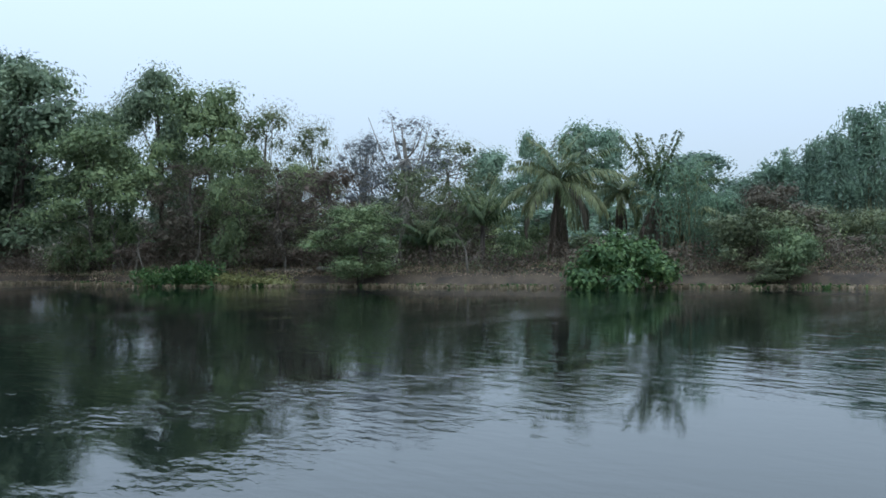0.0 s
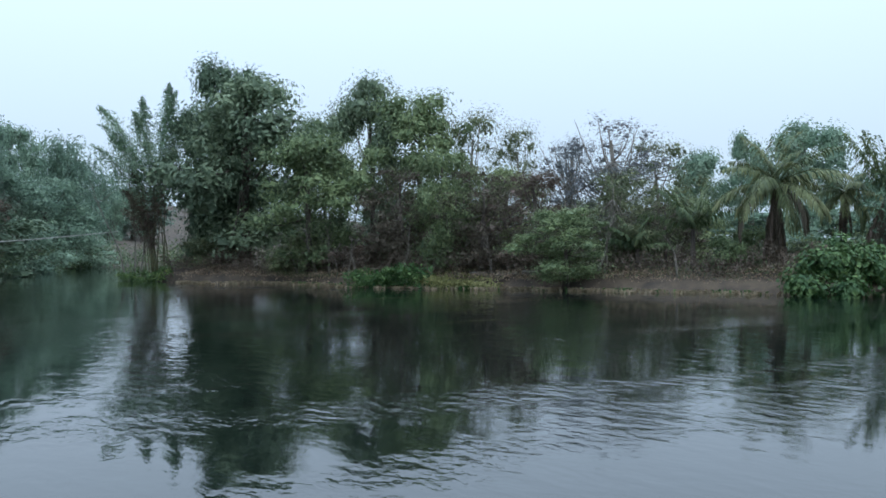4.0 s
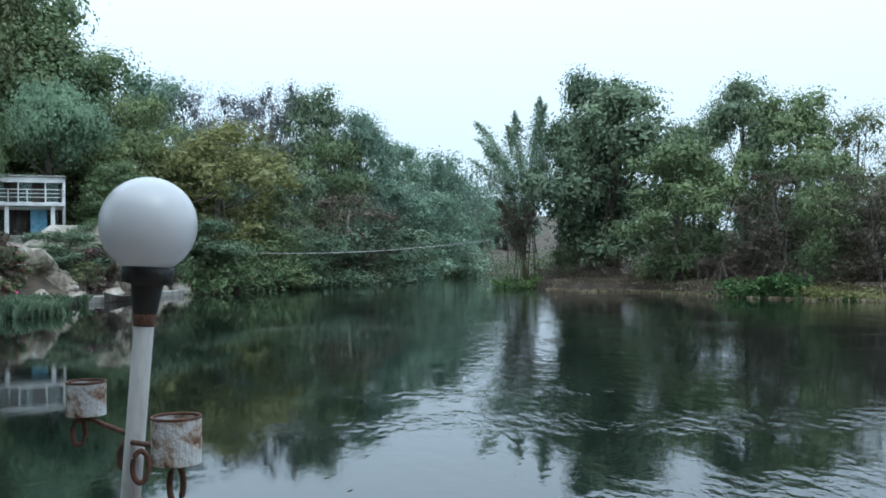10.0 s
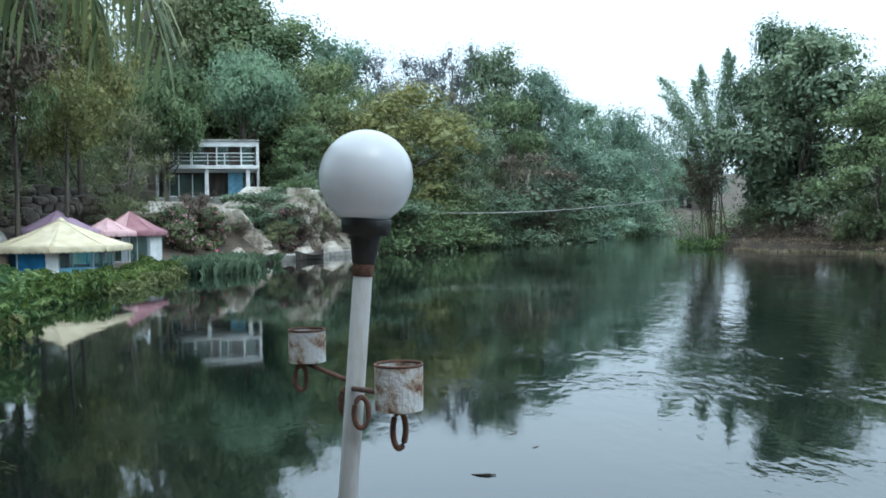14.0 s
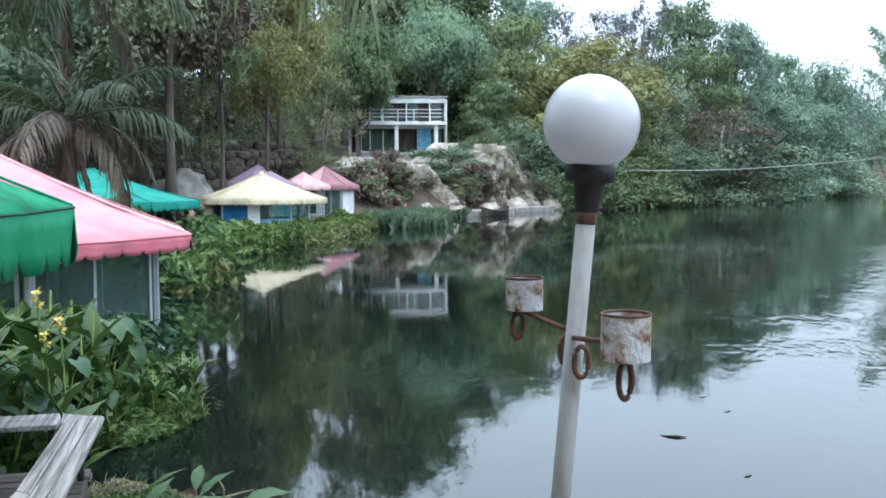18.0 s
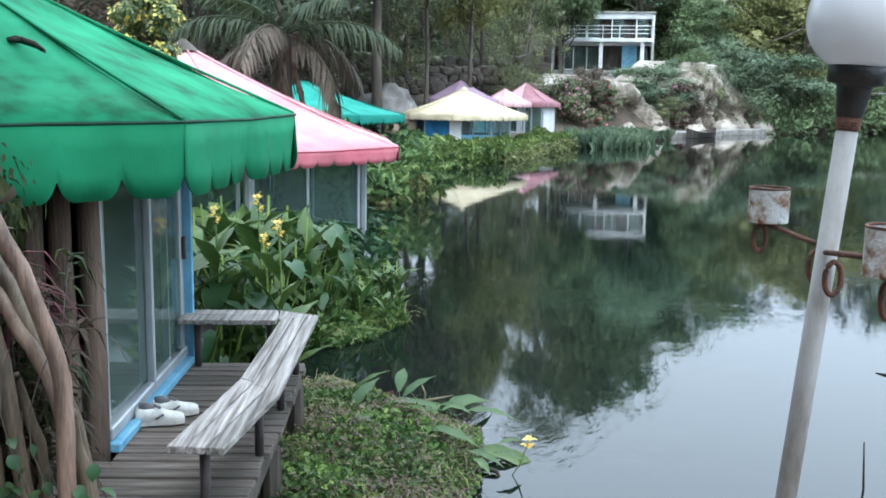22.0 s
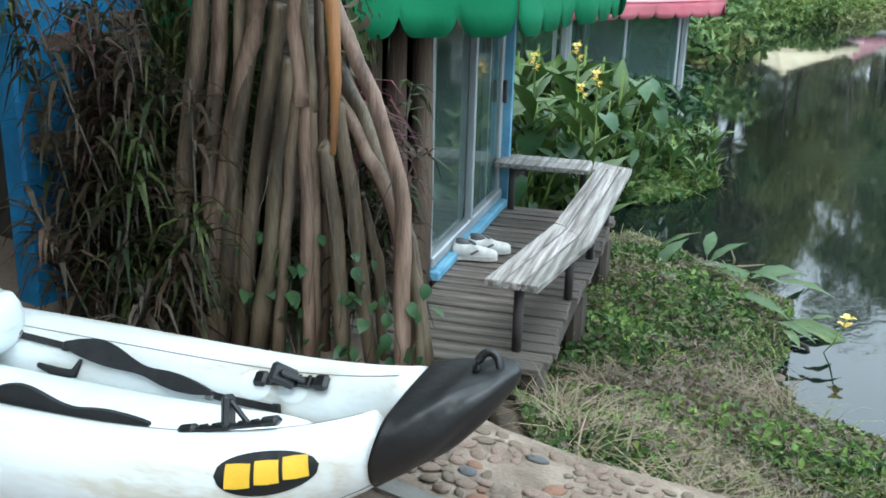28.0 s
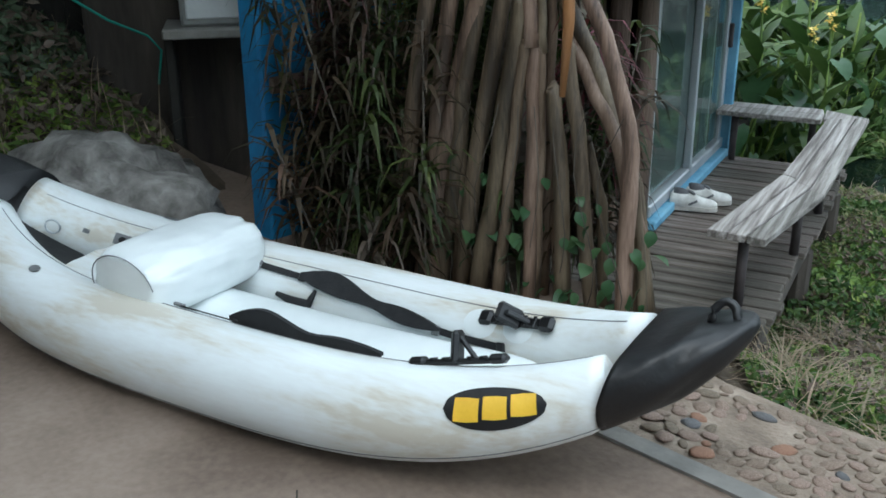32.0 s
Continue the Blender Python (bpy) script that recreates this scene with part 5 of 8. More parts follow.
boulder("boulder", (-22.4, 42.0, 0.55), (1.35, 1.1, 1.15), 1, BOULDER, "large rounded grey boulder on the bank")
boulder("boulder", (-20.9, 40.4, -0.25), (0.75, 0.6, 0.7), 2, PEACH_ROCK, "peach-coloured rounded boulder beside the hut")
for k, (x_, y_, s_) in enumerate(((-15.9, 62.6, 0.7), (-13.9, 63.4, 0.6), (-11.2, 70.4, 0.9), (-9.2, 75.2, 0.8), (-12.4, 67.0, 0.7))):
    boulder("boulder", (x_, y_, -0.85), (s_, s_ * 0.8, s_ * 0.8), 5 + k, ROCK, "pale limestone block at the foot of the cliff", res=3)

# landing slab along the cliff
for (ax_, ay_), (bx_, by_), kd_ in (((-17.2, 61.4), (-15.4, 61.9), 0), ((-15.3, 61.9), (-12.9, 63.0), 1), ((-12.6, 63.3), (-11.2, 68.6), 0), ((-11.2, 68.8), (-9.0, 73.8), 1)):
    ln_, an_ = math.hypot(bx_ - ax_, by_ - ay_), math.atan2(by_ - ay_, bx_ - ax_)
    ob_ = part("landing_slab", block((ln_, 1.5, 0.42), (0, 0.4, 0), 0.04), CONCRETE)
    tagged(ob_, "low concrete landing slab along the water", "landing", kind="structure")
    ob_.matrix_basis = Matrix.Translation(((ax_ + bx_) / 2, (ay_ + by_) / 2, -0.95 + 0.03 * kd_)) @ Matrix.Rotation(an_, 4, "Z")


def rowboat(x, y, turn, label):
    ob = thing("rowing_boat", label, "boat", at=pose(x, y, WATER + 0.02, 0, 0, turn))
    vs, fs = [], []
    n = 12
    for i in range(n + 1):
        u = i / n * 2 - 1
        w = 0.55 * (1 - abs(u) ** 2.4) + 0.02
        z = 0.32 + 0.3 * abs(u) ** 2.5
        vs += [(1.9 * u, -w, z), (1.9 * u, -w * 0.6, 0), (1.9 * u, w * 0.6, 0), (1.9 * u, w, z)]
    for i in range(n):
        for j in range(3):
            fs.append([i * 4 + j, i * 4 + j + 1, i * 4 + j + 5, i * 4 + j + 4])
    hull = shell("hull", vs, fs, DARK_WOOD_AND_ROOMS, ob)
    hull.modifiers.new("thick", "SOLIDIFY").thickness = 0.04
    for u in (-0.8, 0.5):
        part("bench", block((0.22, 0.9, 0.04), (u, 0, 0.28), 0.005), DARK_WOOD_AND_ROOMS, ob)


rowboat(-11.6, 64.6, 72, "dark wooden rowing boat moored at the landing")
rowboat(-14.6, 61.0, 30, "dark wooden rowing boat moored at the landing")

TERRACE = material("terrace_stone", ((0.045, 0.038, 0.030), (0.095, 0.082, 0.068), (0.165, 0.148, 0.125)), scale=2.2, rough=0.95, bump=0.6)
# stone terrace walls and steps on the wooded slope
for (ax_, ay_), (bx_, by_), z_, h_ in (((-28.6, 48.4), (-24.6, 53.4), 1.9, 0.9), ((-26.0, 52.6), (-22.6, 57.6), 2.5, 1.1), ((-31.6, 55.6), (-25.4, 63.2), 3.3, 1.1)):
    ln_, an_ = math.hypot(bx_ - ax_, by_ - ay_), math.atan2(by_ - ay_, bx_ - ax_)
    wall_ = thing("terrace_wall", "grey stone terrace wall on the wooded slope", "wall", kind="structure", at=Matrix.Translation((ax_, ay_, z_)) @ Matrix.Rotation(an_, 4, "Z"))
    rnd_ = random.Random(ax_)
    xx_, row_ = 0.0, 0
    for row_ in range(2):
        xx_ = -0.3 * rnd_.random()
        while xx_ < ln_:
            w_ = rnd_.uniform(0.5, 1.3)
            bm_ = bmesh.new()
            bmesh.ops.create_icosphere(bm_, subdivisions=2, radius=1)
            tall_ = rnd_.uniform(0.22, 0.42)
            for q_ in bm_.verts:
                n_q = 1 + 0.28 * noise.noise(q_.co * 1.4 + Vector((xx_, row_, ax_)))
                flat_ = [math.copysign(abs(a_) ** 0.6, a_) for a_ in q_.co]
                q_.co = Vector((flat_[0] * w_ * 0.52 * n_q, flat_[1] * 0.36 * n_q, flat_[2] * tall_ * n_q))
            st_ = part("stone", bm_, TERRACE, wall_)
            st_.location = (xx_ + w_ / 2, rnd_.uniform(-0.15, 0.15), row_ * h_ / 2.4 - 0.2 + rnd_.uniform(-0.06, 0.06))
            xx_ += w_

# bougainvillea over the cliff edge
def flowering(x, y, w, h, seed, label, leaf, petals, share, z=None, fine=1.0):
    rng = np.random.default_rng(seed)
    z = (ground_at(x, y) if z is None else z)
    ob = thing("flowering_shrub", label, "shrub", at=(x, y, z))
    c, r = blobs(rng, h, w, 0.0, 22, 0.4)
    tv, tf = branchy(rng, (0, 0, -0.4), (0, 0, h * 0.6), 0.07, [tuple(q) for q in c[:12]])
    shell("stem", tv, tf, BARK, ob)
    cv, cf = crown_leaves(rng, c, r, 4600, 0.2 * fine, 0.6, 0.3, 0.5)
    shell("foliage", cv, cf, LEAF[leaf], ob)
    cv, cf = crown_leaves(rng, c, r * 1.03, int(4600 * share), 0.15 * fine, 0.9, 0.1, 0.12)
    tagged(shell("blossom", cv, cf, LEAF[petals], ob), kind="stuff")
    return ob


flowering(-20.2, 62.6, 4.6, 3.7, 91, "straggling shrub covered in pale pink flowers", "olive", "pinkflower", 0.10, z=-0.9)
flowering(-18.0, 63.6, 2.6, 3.3, 92, "shrub with red blossoms at the cliff edge", "olive", "redflower", 0.05, z=-0.6)
flowering(-13.9, 68.2, 3.4, 3.5, 93, "trailing shrub with sparse pink flowers on the cliff", "brown", "pinkflower", 0.15, z=-0.8)
for k, (x_, y_, t_, w_) in enumerate(((-15.4, 72.6, 4.4, 2.6), (-9.0, 78.2, 3.2, 3.6), (-12.0, 77.6, 5.6, 2.6))):
    tree("shrub", x_, y_, t_, w_, k, "deep", z=1.2)

# water plants along the near side of the bay
reeds("water_plants", "tall green water plants along the bay", [(-15.0, 58.0), (-14.2, 52.0), (-13.8, 47.5)], 101, "deep", 3000, 0.95, 0.9, 0.9, 0.12)
for k, (pts_, leaf_, n_plants, tall_, sp_, size_, label_) in enumerate((
    ([(-15.2, 48.0), (-14.7, 42.0), (-14.0, 35.0)], "yellow", 2600, 0.55, 0.9, 0.22, "yellowish low water plants along the bay"),
    ([(-15.8, 49.0), (-15.4, 42.0), (-14.7, 34.0)], "weeddark", 7200, 0.75, 1.0, 0.24, "low green water plants along the bay"),
    ([(-14.9, 35.0), (-15.3, 30.0), (-14.7, 26.4)], "weeddark", 6200, 0.95, 1.3, 0.25, "yellowish green water plants along the bay"),
    ([(-13.7, 23.8), (-11.5, 21.4), (-12.6, 18.8), (-12.8, 15.5)], "creeper", 9000, 1.7, 1.2, 0.27, "broad-leaved water plants along the bay"),
    ([(-12.6, 22.8), (-11.2, 21.2), (-11.9, 19.8)], "yellow", 1200, 0.8, 0.9, 0.24, "yellowing leaves at the foot of the water plants"),
    ([(-14.6, 26.5), (-13.6, 19.0)], "taro", 3600, 1.7, 1.4, 0.34, "large dark leaves among the water plants"))):
    thicket("water_plants", label_, pts_, 110 + k, leaf_, n_plants, tall_, sp_, size_, "water plants")
thicket("water_plants", "low leaves lying out over the bay water", [(-14.6, 40.0), (-14.4, 31.0), (-13.9, 27.0)], 118, "creeper", 3000, 0.3, 0.6, 0.2, "water plants")
for k, (x_, y_, t_, w_) in enumerate(((-14.2, 21.6, 0.7, 3.2), (-15.0, 18.6, 0.8, 3.6), (-15.6, 27.6, 0.2, 3.0))):
    tree("bush", x_, y_, t_, w_, k, "creeper")

# the leaves beneath the hut are added in place of its shaded underside
thicket("water_plants", "dark broad leaves beside the pink-roofed hut, added beneath for shade", [(-7.0, 10.6), (-7.4, 12.2), (-8.4, 14.4), (-10.6, 15.2)], 119, "taro", 3400, 0.95, 0.6, 0.24, "water plants")
thicket("water_plants", "green leaves before the pink-roofed hut", [(-6.4, 10.2), (-7.0, 11.8), (-8.0, 14.4)], 120, "weeddark", 1600, 0.7, 0.4, 0.2, "water plants")
# the palm behind the pink hut
palm(-10.6, 15.8, 2.5, 2.3, 15, 47, skirt=2, leaflets=48, dry=6, label="coconut palm with drooping yellowing fronds behind the huts", trunk_r=0.12, wide=0.03, leaf="palmdark")
palm(-13.2, 19.5, 6.2, 3.4, 13, 48, skirt=2, leaflets=44, dry=2, label="tall coconut palm whose fronds hang over the bay", trunk_r=0.12, wide=0.03, leaf="palmdark")

tree("shade", -25.0, 76.6, 13.5, 6.5, 0, "fresh", z=1.5)
tree("shade", -20.6, 84.5, 16.0, 8.0, 1, "bamboo", z=3.0)
tree("shade", -28.5, 78.5, 13.0, 7.0, 2, "olive", z=1.5)
# four unseen trees added to shade the poles, the bush and the passage
tree("shade", -7.8, 0.7, 7.2, 7.6, 0, "deep", z=-0.1)
tree("shade", -6.4, -3.6, 7.6, 7.6, 1, "deep", z=-0.1)
tree("shade", -4.0, -2.6, 7.4, 5.6, 2, "deep", z=-0.1)
tree("shade", -6.0, -0.8, 6.4, 5.0, 0, "deep", z=-0.1)
tree("airy", -20.9, 57.0, 7.6, 4.6, 0, "olive", z=0.9)
tree("grove", -21.5, 44.4, 8.2, 4.4, 1, "fresh", z=0.6)
tree("grove", -21.7, 50.2, 9.8, 4.6, 2, "yellow", z=0.9)
tree("airy", -24.8, 46.8, 9.4, 5.4, 1, "olive", z=0.9)
# bushes that hang over the cliff
for k, (x_, y_, t_, w_, leaf_) in enumerate(((-14.0, 66.6, 1.9, 1.8, "olive"), (-17.6, 66.4, 2.1, 3.0, "olive"), (-15.8, 68.0, 2.2, 2.8, "deep"), (-13.0, 68.6, 2.2, 1.8, "brown"), (-13.4, 73.2, 5.4, 3.0, "olive"), (-11.2, 76.6, 4.6, 3.2, "deep"), (-19.4, 64.8, 3.0, 3.2, "brown"))):
    tree("shrub", x_, y_, t_, w_, k, leaf_, z=0.2)
for k, (x_, y_, t_, w_, leaf_) in enumerate(((-18.2, 68.4, 2.5, 3.6, "olive"), (-16.2, 71.0, 2.7, 3.2, "deep"), (-14.2, 74.4, 5.2, 3.0, "fresh"), (-20.6, 69.0, 2.7, 3.6, "deep"), (-18.4, 73.6, 2.6, 3.6, "olive"), (-22.4, 72.0, 3.0, 3.4, "olive"))):
    tree("shrub", x_, y_, t_, w_, k, leaf_, z=1.6)
tree("shade", -25.2, 77.0, 11.6, 5.4, 1, "fresh", z=1.5)
tree("fresh", -15.0, 81.6, 9.6, 5.0, 0, "fresh", z=2.0)
# unseen grove added behind the pad; it closes the place and blocks low skylight
for x_, y_, t_, w_, k in ((-12.5, -4.5, 9.0, 7.0, 0), (-8.0, -8.8, 9.5, 7.5, 1), (-2.8, -9.6, 9.0, 7.5, 2), (2.6, -9.2, 8.5, 7.0, 0), (8.0, -6.8, 8.0, 6.5, 1)):
    tree("broad", x_, y_, t_, w_, k, "deep", z=-0.3)


# ---- the green hut, its deck and bench ----
OLD_WOOD = material("weathered_planks", ((0.060, 0.048, 0.038), (0.135, 0.112, 0.094), (0.235, 0.205, 0.178)), scale=9, rough=0.85, bump=0.4, stretch=(0.25, 3, 3), random_by="object", spread=0.3)
BENCH_WOOD = material("bleached_bench_wood", ((0.13, 0.112, 0.098), (0.34, 0.31, 0.285), (0.56, 0.53, 0.50)), scale=15, rough=0.8, bump=0.5, stretch=(3, 0.11, 3), random_by="object", spread=0.2)
IRON = material("dark_iron_legs", ((0.035, 0.028, 0.028), (0.07, 0.055, 0.055)), scale=8, rough=0.7, bump=0.2)
PEELED = material("peeled_poles", ((0.040, 0.026, 0.016), (0.134, 0.092, 0.060), (0.226, 0.165, 0.115), (0.335, 0.255, 0.188)), scale=5, rough=0.55, bump=0.14, bump_scale=70, stretch=(2, 2, 0.22), random_by="object", spread=0.3)
ORANGE_POLE = material("varnished_pole", ((0.23, 0.10, 0.035), (0.36, 0.17, 0.065)), scale=5, rough=0.5, bump=0.2, stretch=(2, 2, 0.3))
LOG_GREY = material("grey_logs", ((0.06, 0.040, 0.028), (0.150, 0.105, 0.078), (0.26, 0.195, 0.150)), scale=3, rough=0.9, bump=0.6, stretch=(2, 2, 0.25), random_by="object", spread=0.3)
GREEN_VALANCE = cloth("canvas_green_valance", (0.010, 0.165, 0.072), (0.022, 0.27, 0.125))

deck_m = pose(-3.83, 3.93, DECK, 0, 0, 26.4)


def on_deck(x, y, z=0.0):
    return deck_m @ Vector((x, y, z))


hut = thing("pavilion", "glazed hut with a green scalloped tent roof beside the deck", "hut", at=(-5.69, 4.21, 0))
canopy(hut, 2.417, 1.30, 2.4, 8, [GREEN_CLOTH], -0.104, 0.36, 0.30, GREEN_VALANCE, sag=0.05, finer=10, cap=GREEN_CLOTH)


def hut_part(name, bm, mat, label="", under=None):
    ob = part(name, bm, mat, under or hut, label)
    ob.matrix_basis = Matrix.Translation((5.69, -4.21, 0)) @ deck_m if under is None else Matrix()
    return ob


def wall_run(a, b, z0, z1, thick, mat, name="wall", label=""):
    ln, ang = math.hypot(b[0] - a[0], b[1] - a[1]), math.atan2(b[1] - a[1], b[0] - a[0])
    return hut_part(name, block((ln, thick, z1 - z0), ((a[0] + b[0]) / 2, (a[1] + b[1]) / 2, (z0 + z1) / 2), 0.008, Matrix.Rotation(ang, 4, "Z")), mat, label)


# the room's shade behind the glass is put into the dark wall colour
wall_run((-0.05, 1.86), (-1.4, 3.0), -0.1, 1.75, 0.08, DARK_WOOD_AND_ROOMS)
wall_run((-1.4, 3.0), (-3.3, 2.8), -0.1, 1.75, 0.08, DARK_WOOD_AND_ROOMS)
wall_run((-3.3, 2.8), (-3.9, 0.6), -0.1, 1.75, 0.08, DARK_WOOD_AND_ROOMS)
wall_run((-3.9, 0.6), (-2.9, -1.1), -0.1, 1.75, 0.08, DARK_WOOD_AND_ROOMS)
wall_run((-2.9, -1.1), (-0.85, -0.32), -0.1, 1.75, 0.08, DARK_WOOD_AND_ROOMS)
hut_part("floor", block((4.0, 4.2, 0.1), (-2.02, 0.9, -0.06), 0.01), DARK_WOOD_AND_ROOMS)
hut_part("ceiling_lining", block((2.5, 2.7, 0.03), (-1.95, 0.9, 1.70), 0), DARK_WOOD_AND_ROOMS)
# sliding door
door = hut_part("sliding_door", block((0.075, 1.76, 0.07), (0.0, 0.87, 0.10), 0.008), ALUMINIUM, "aluminium sliding glass door")
hut_part("sill", block((0.10, 1.80, 0.055), (0.03, 0.87, 0.03), 0.008), LIGHTBLUE_PAINT, "light blue sill", door)
hut_part("head", block((0.08, 1.80, 0.08), (0.0, 0.87, 1.72), 0.008), ALUMINIUM, "", door)
hut_part("jamb", block((0.10, 0.05, 1.75), (0.03, 1.76, 0.87), 0.006), LIGHTBLUE_PAINT, "light blue jamb", door)
for y_, w_, x_ in ((0.02, 0.05, -0.01), (0.86, 0.035, 0.015), (1.36, 0.03, -0.02), (1.68, 0.07, 0.0)):
    hut_part("stile", block((0.05, w_, 1.6), (x_, y_, 0.90), 0.006), ALUMINIUM, "", door)
for y_, x_ in ((0.44, -0.012), (1.27, 0.004)):
    hut_part("pane", block((0.008, 0.82, 1.52), (x_, y_, 0.92), 0), GLASS, "", door).visible_shadow = False
hut_part("handle", block((0.03, 0.025, 0.16), (0.045, 1.66, 0.85), 0.006), IRON, "", door)
# upright logs on the wall next to the door
for k in range(7):
    u_ = k / 6
    x_, y_ = -0.03 - 0.74 * u_, -0.07 - 0.20 * u_
    c_ = on_deck(x_, y_)
    v_, f_ = tube([(0, 0, -0.35), (0.012, 0.01, 0.5), (-0.008, 0.012, 1.1), (0.0, 0, 1.75)], [0.062, 0.056, 0.058, 0.05], 9)
    lg_ = shell("log_post", v_, f_, LOG_GREY, hut, smooth=True)
    lg_.matrix_basis = Matrix.Translation((c_.x + 5.69, c_.y - 4.21, DECK)) @ pose(0, 0, 0, 0, 0, 50 * k)
# interior furniture dimly seen through the glass
counter = thing("low_table", "pale low table inside the glazed hut", "table", at=deck_m @ Matrix.Translation((-1.2, 1.1, -0.01)))
part("tabletop", block((0.6, 1.4, 0.04), (0, 0, 0.45), 0.01), WHITE_PAINT, counter)
for sx_ in (-0.25, 0.25):
    for sy_ in (-0.62, 0.62):
        part("leg", block((0.05, 0.05, 0.43), (sx_, sy_, 0.215), 0.005), WHITE_PAINT, counter)

# deck
deck = thing("deck", "weathered grey plank deck over the water", "deck", kind="structure", at=deck_m)
for x_ in (0.08, 0.45, 0.80):
    part("joist", block((0.07, 2.8, 0.12), (x_, 0.4, -0.10), 0.006), DARK_WOOD_AND_ROOMS, deck)
for x_, y_ in ((0.1, -0.8), (0.8, -0.8), (0.1, 0.5), (0.8, 0.5), (0.1, 1.7), (0.8, 1.7)):
    v_, f_ = tube([(x_, y_, -1.6), (x_, y_, -0.16)], 0.06, 8)
    shell("deck_post", v_, f_, DARK_WOOD_AND_ROOMS, deck)

# bench
bench = thing("bench", "bleached plank bench with a kink round the deck edge", "bench", at=deck_m)


def plank(pts, top, thick, name="plank", parent=None):
    bm = bmesh.new()
    lo = [bm.verts.new((x, y, top - thick)) for x, y in pts]
    hi = [bm.verts.new((x, y, top)) for x, y in pts]
    bm.faces.new(hi), bm.faces.new(lo[::-1])
    n = len(pts)
    for k in range(n):
        bm.faces.new((lo[k], lo[(k + 1) % n], hi[(k + 1) % n], hi[k]))
    bmesh.ops.recalc_face_normals(bm, faces=bm.faces)
    bmesh.ops.bevel(bm, geom=list(bm.edges), offset=0.004, segments=1, affect="EDGES")
    return part(name, bm, BENCH_WOOD, parent or bench)


for k in range(3):
    g0, g1 = k / 3 + 0.012, (k + 1) / 3 - 0.012
    near0, near1 = 0.545 + 0.265 * g0, 0.545 + 0.265 * g1
    kink0, kink1 = 0.690 + 0.25 * g0, 0.690 + 0.25 * g1
    far0, far1 = 0.72 + 0.245 * g0, 0.72 + 0.245 * g1
    yk = 0.14 - 0.22 * k / 2
    plank([(near0, -0.90 - 0.01 * k), (near1, -0.91 - 0.01 * k), (kink1, yk - 0.06), (kink0, yk)], 0.372, 0.035)
    plank([(kink0, yk + 0.006), (kink1, yk - 0.054), (far1, 1.60 + 0.06 * k), (far0, 1.56 + 0.06 * k)], 0.374 - 0.004 * k, 0.035)
plank([(0.02, 1.52), (0.69, 1.53), (0.69, 1.685), (0.02, 1.68)], 0.372, 0.035)
plank([(0.02, 1.695), (0.69, 1.70), (0.66, 1.86), (0.02, 1.85)], 0.370, 0.035)
plank([(0.70, 1.58), (0.93, 1.70), (0.68, 1.87)], 0.366, 0.03)
plank([(0.94, 1.715), (0.95, 1.745), (0.70, 1.88)], 0.362, 0.03)
for x_, y_ in ((0.70, -0.82), (0.82, -0.04), (0.83, 0.73), (0.83, 1.5), (0.12, 1.68), (0.62, 1.74)):
    v_, f_ = tube([(x_, y_, -0.01), (x_, y_, 0.34)], 0.024, 10)
    leg_ = shell("leg", v_, f_, IRON, bench, smooth=True)
    part("bracket", block((0.18, 0.04, 0.012), (x_, y_, 0.331), 0.002), IRON, leg_)

# shoes by the sill
SHOE_WHITE = material("white_leather", ((0.50, 0.49, 0.46), (0.68, 0.67, 0.64), (0.78, 0.77, 0.74)), scale=14, rough=0.55, bump=0.15)
SHOE_GREY = material("grey_shoe_lining", ((0.08, 0.08, 0.085), (0.16, 0.16, 0.17)), scale=30, rough=0.9)
SHOE_SOLE = material("shoe_sole", ((0.38, 0.36, 0.33), (0.55, 0.53, 0.49)), scale=20, rough=0.8)


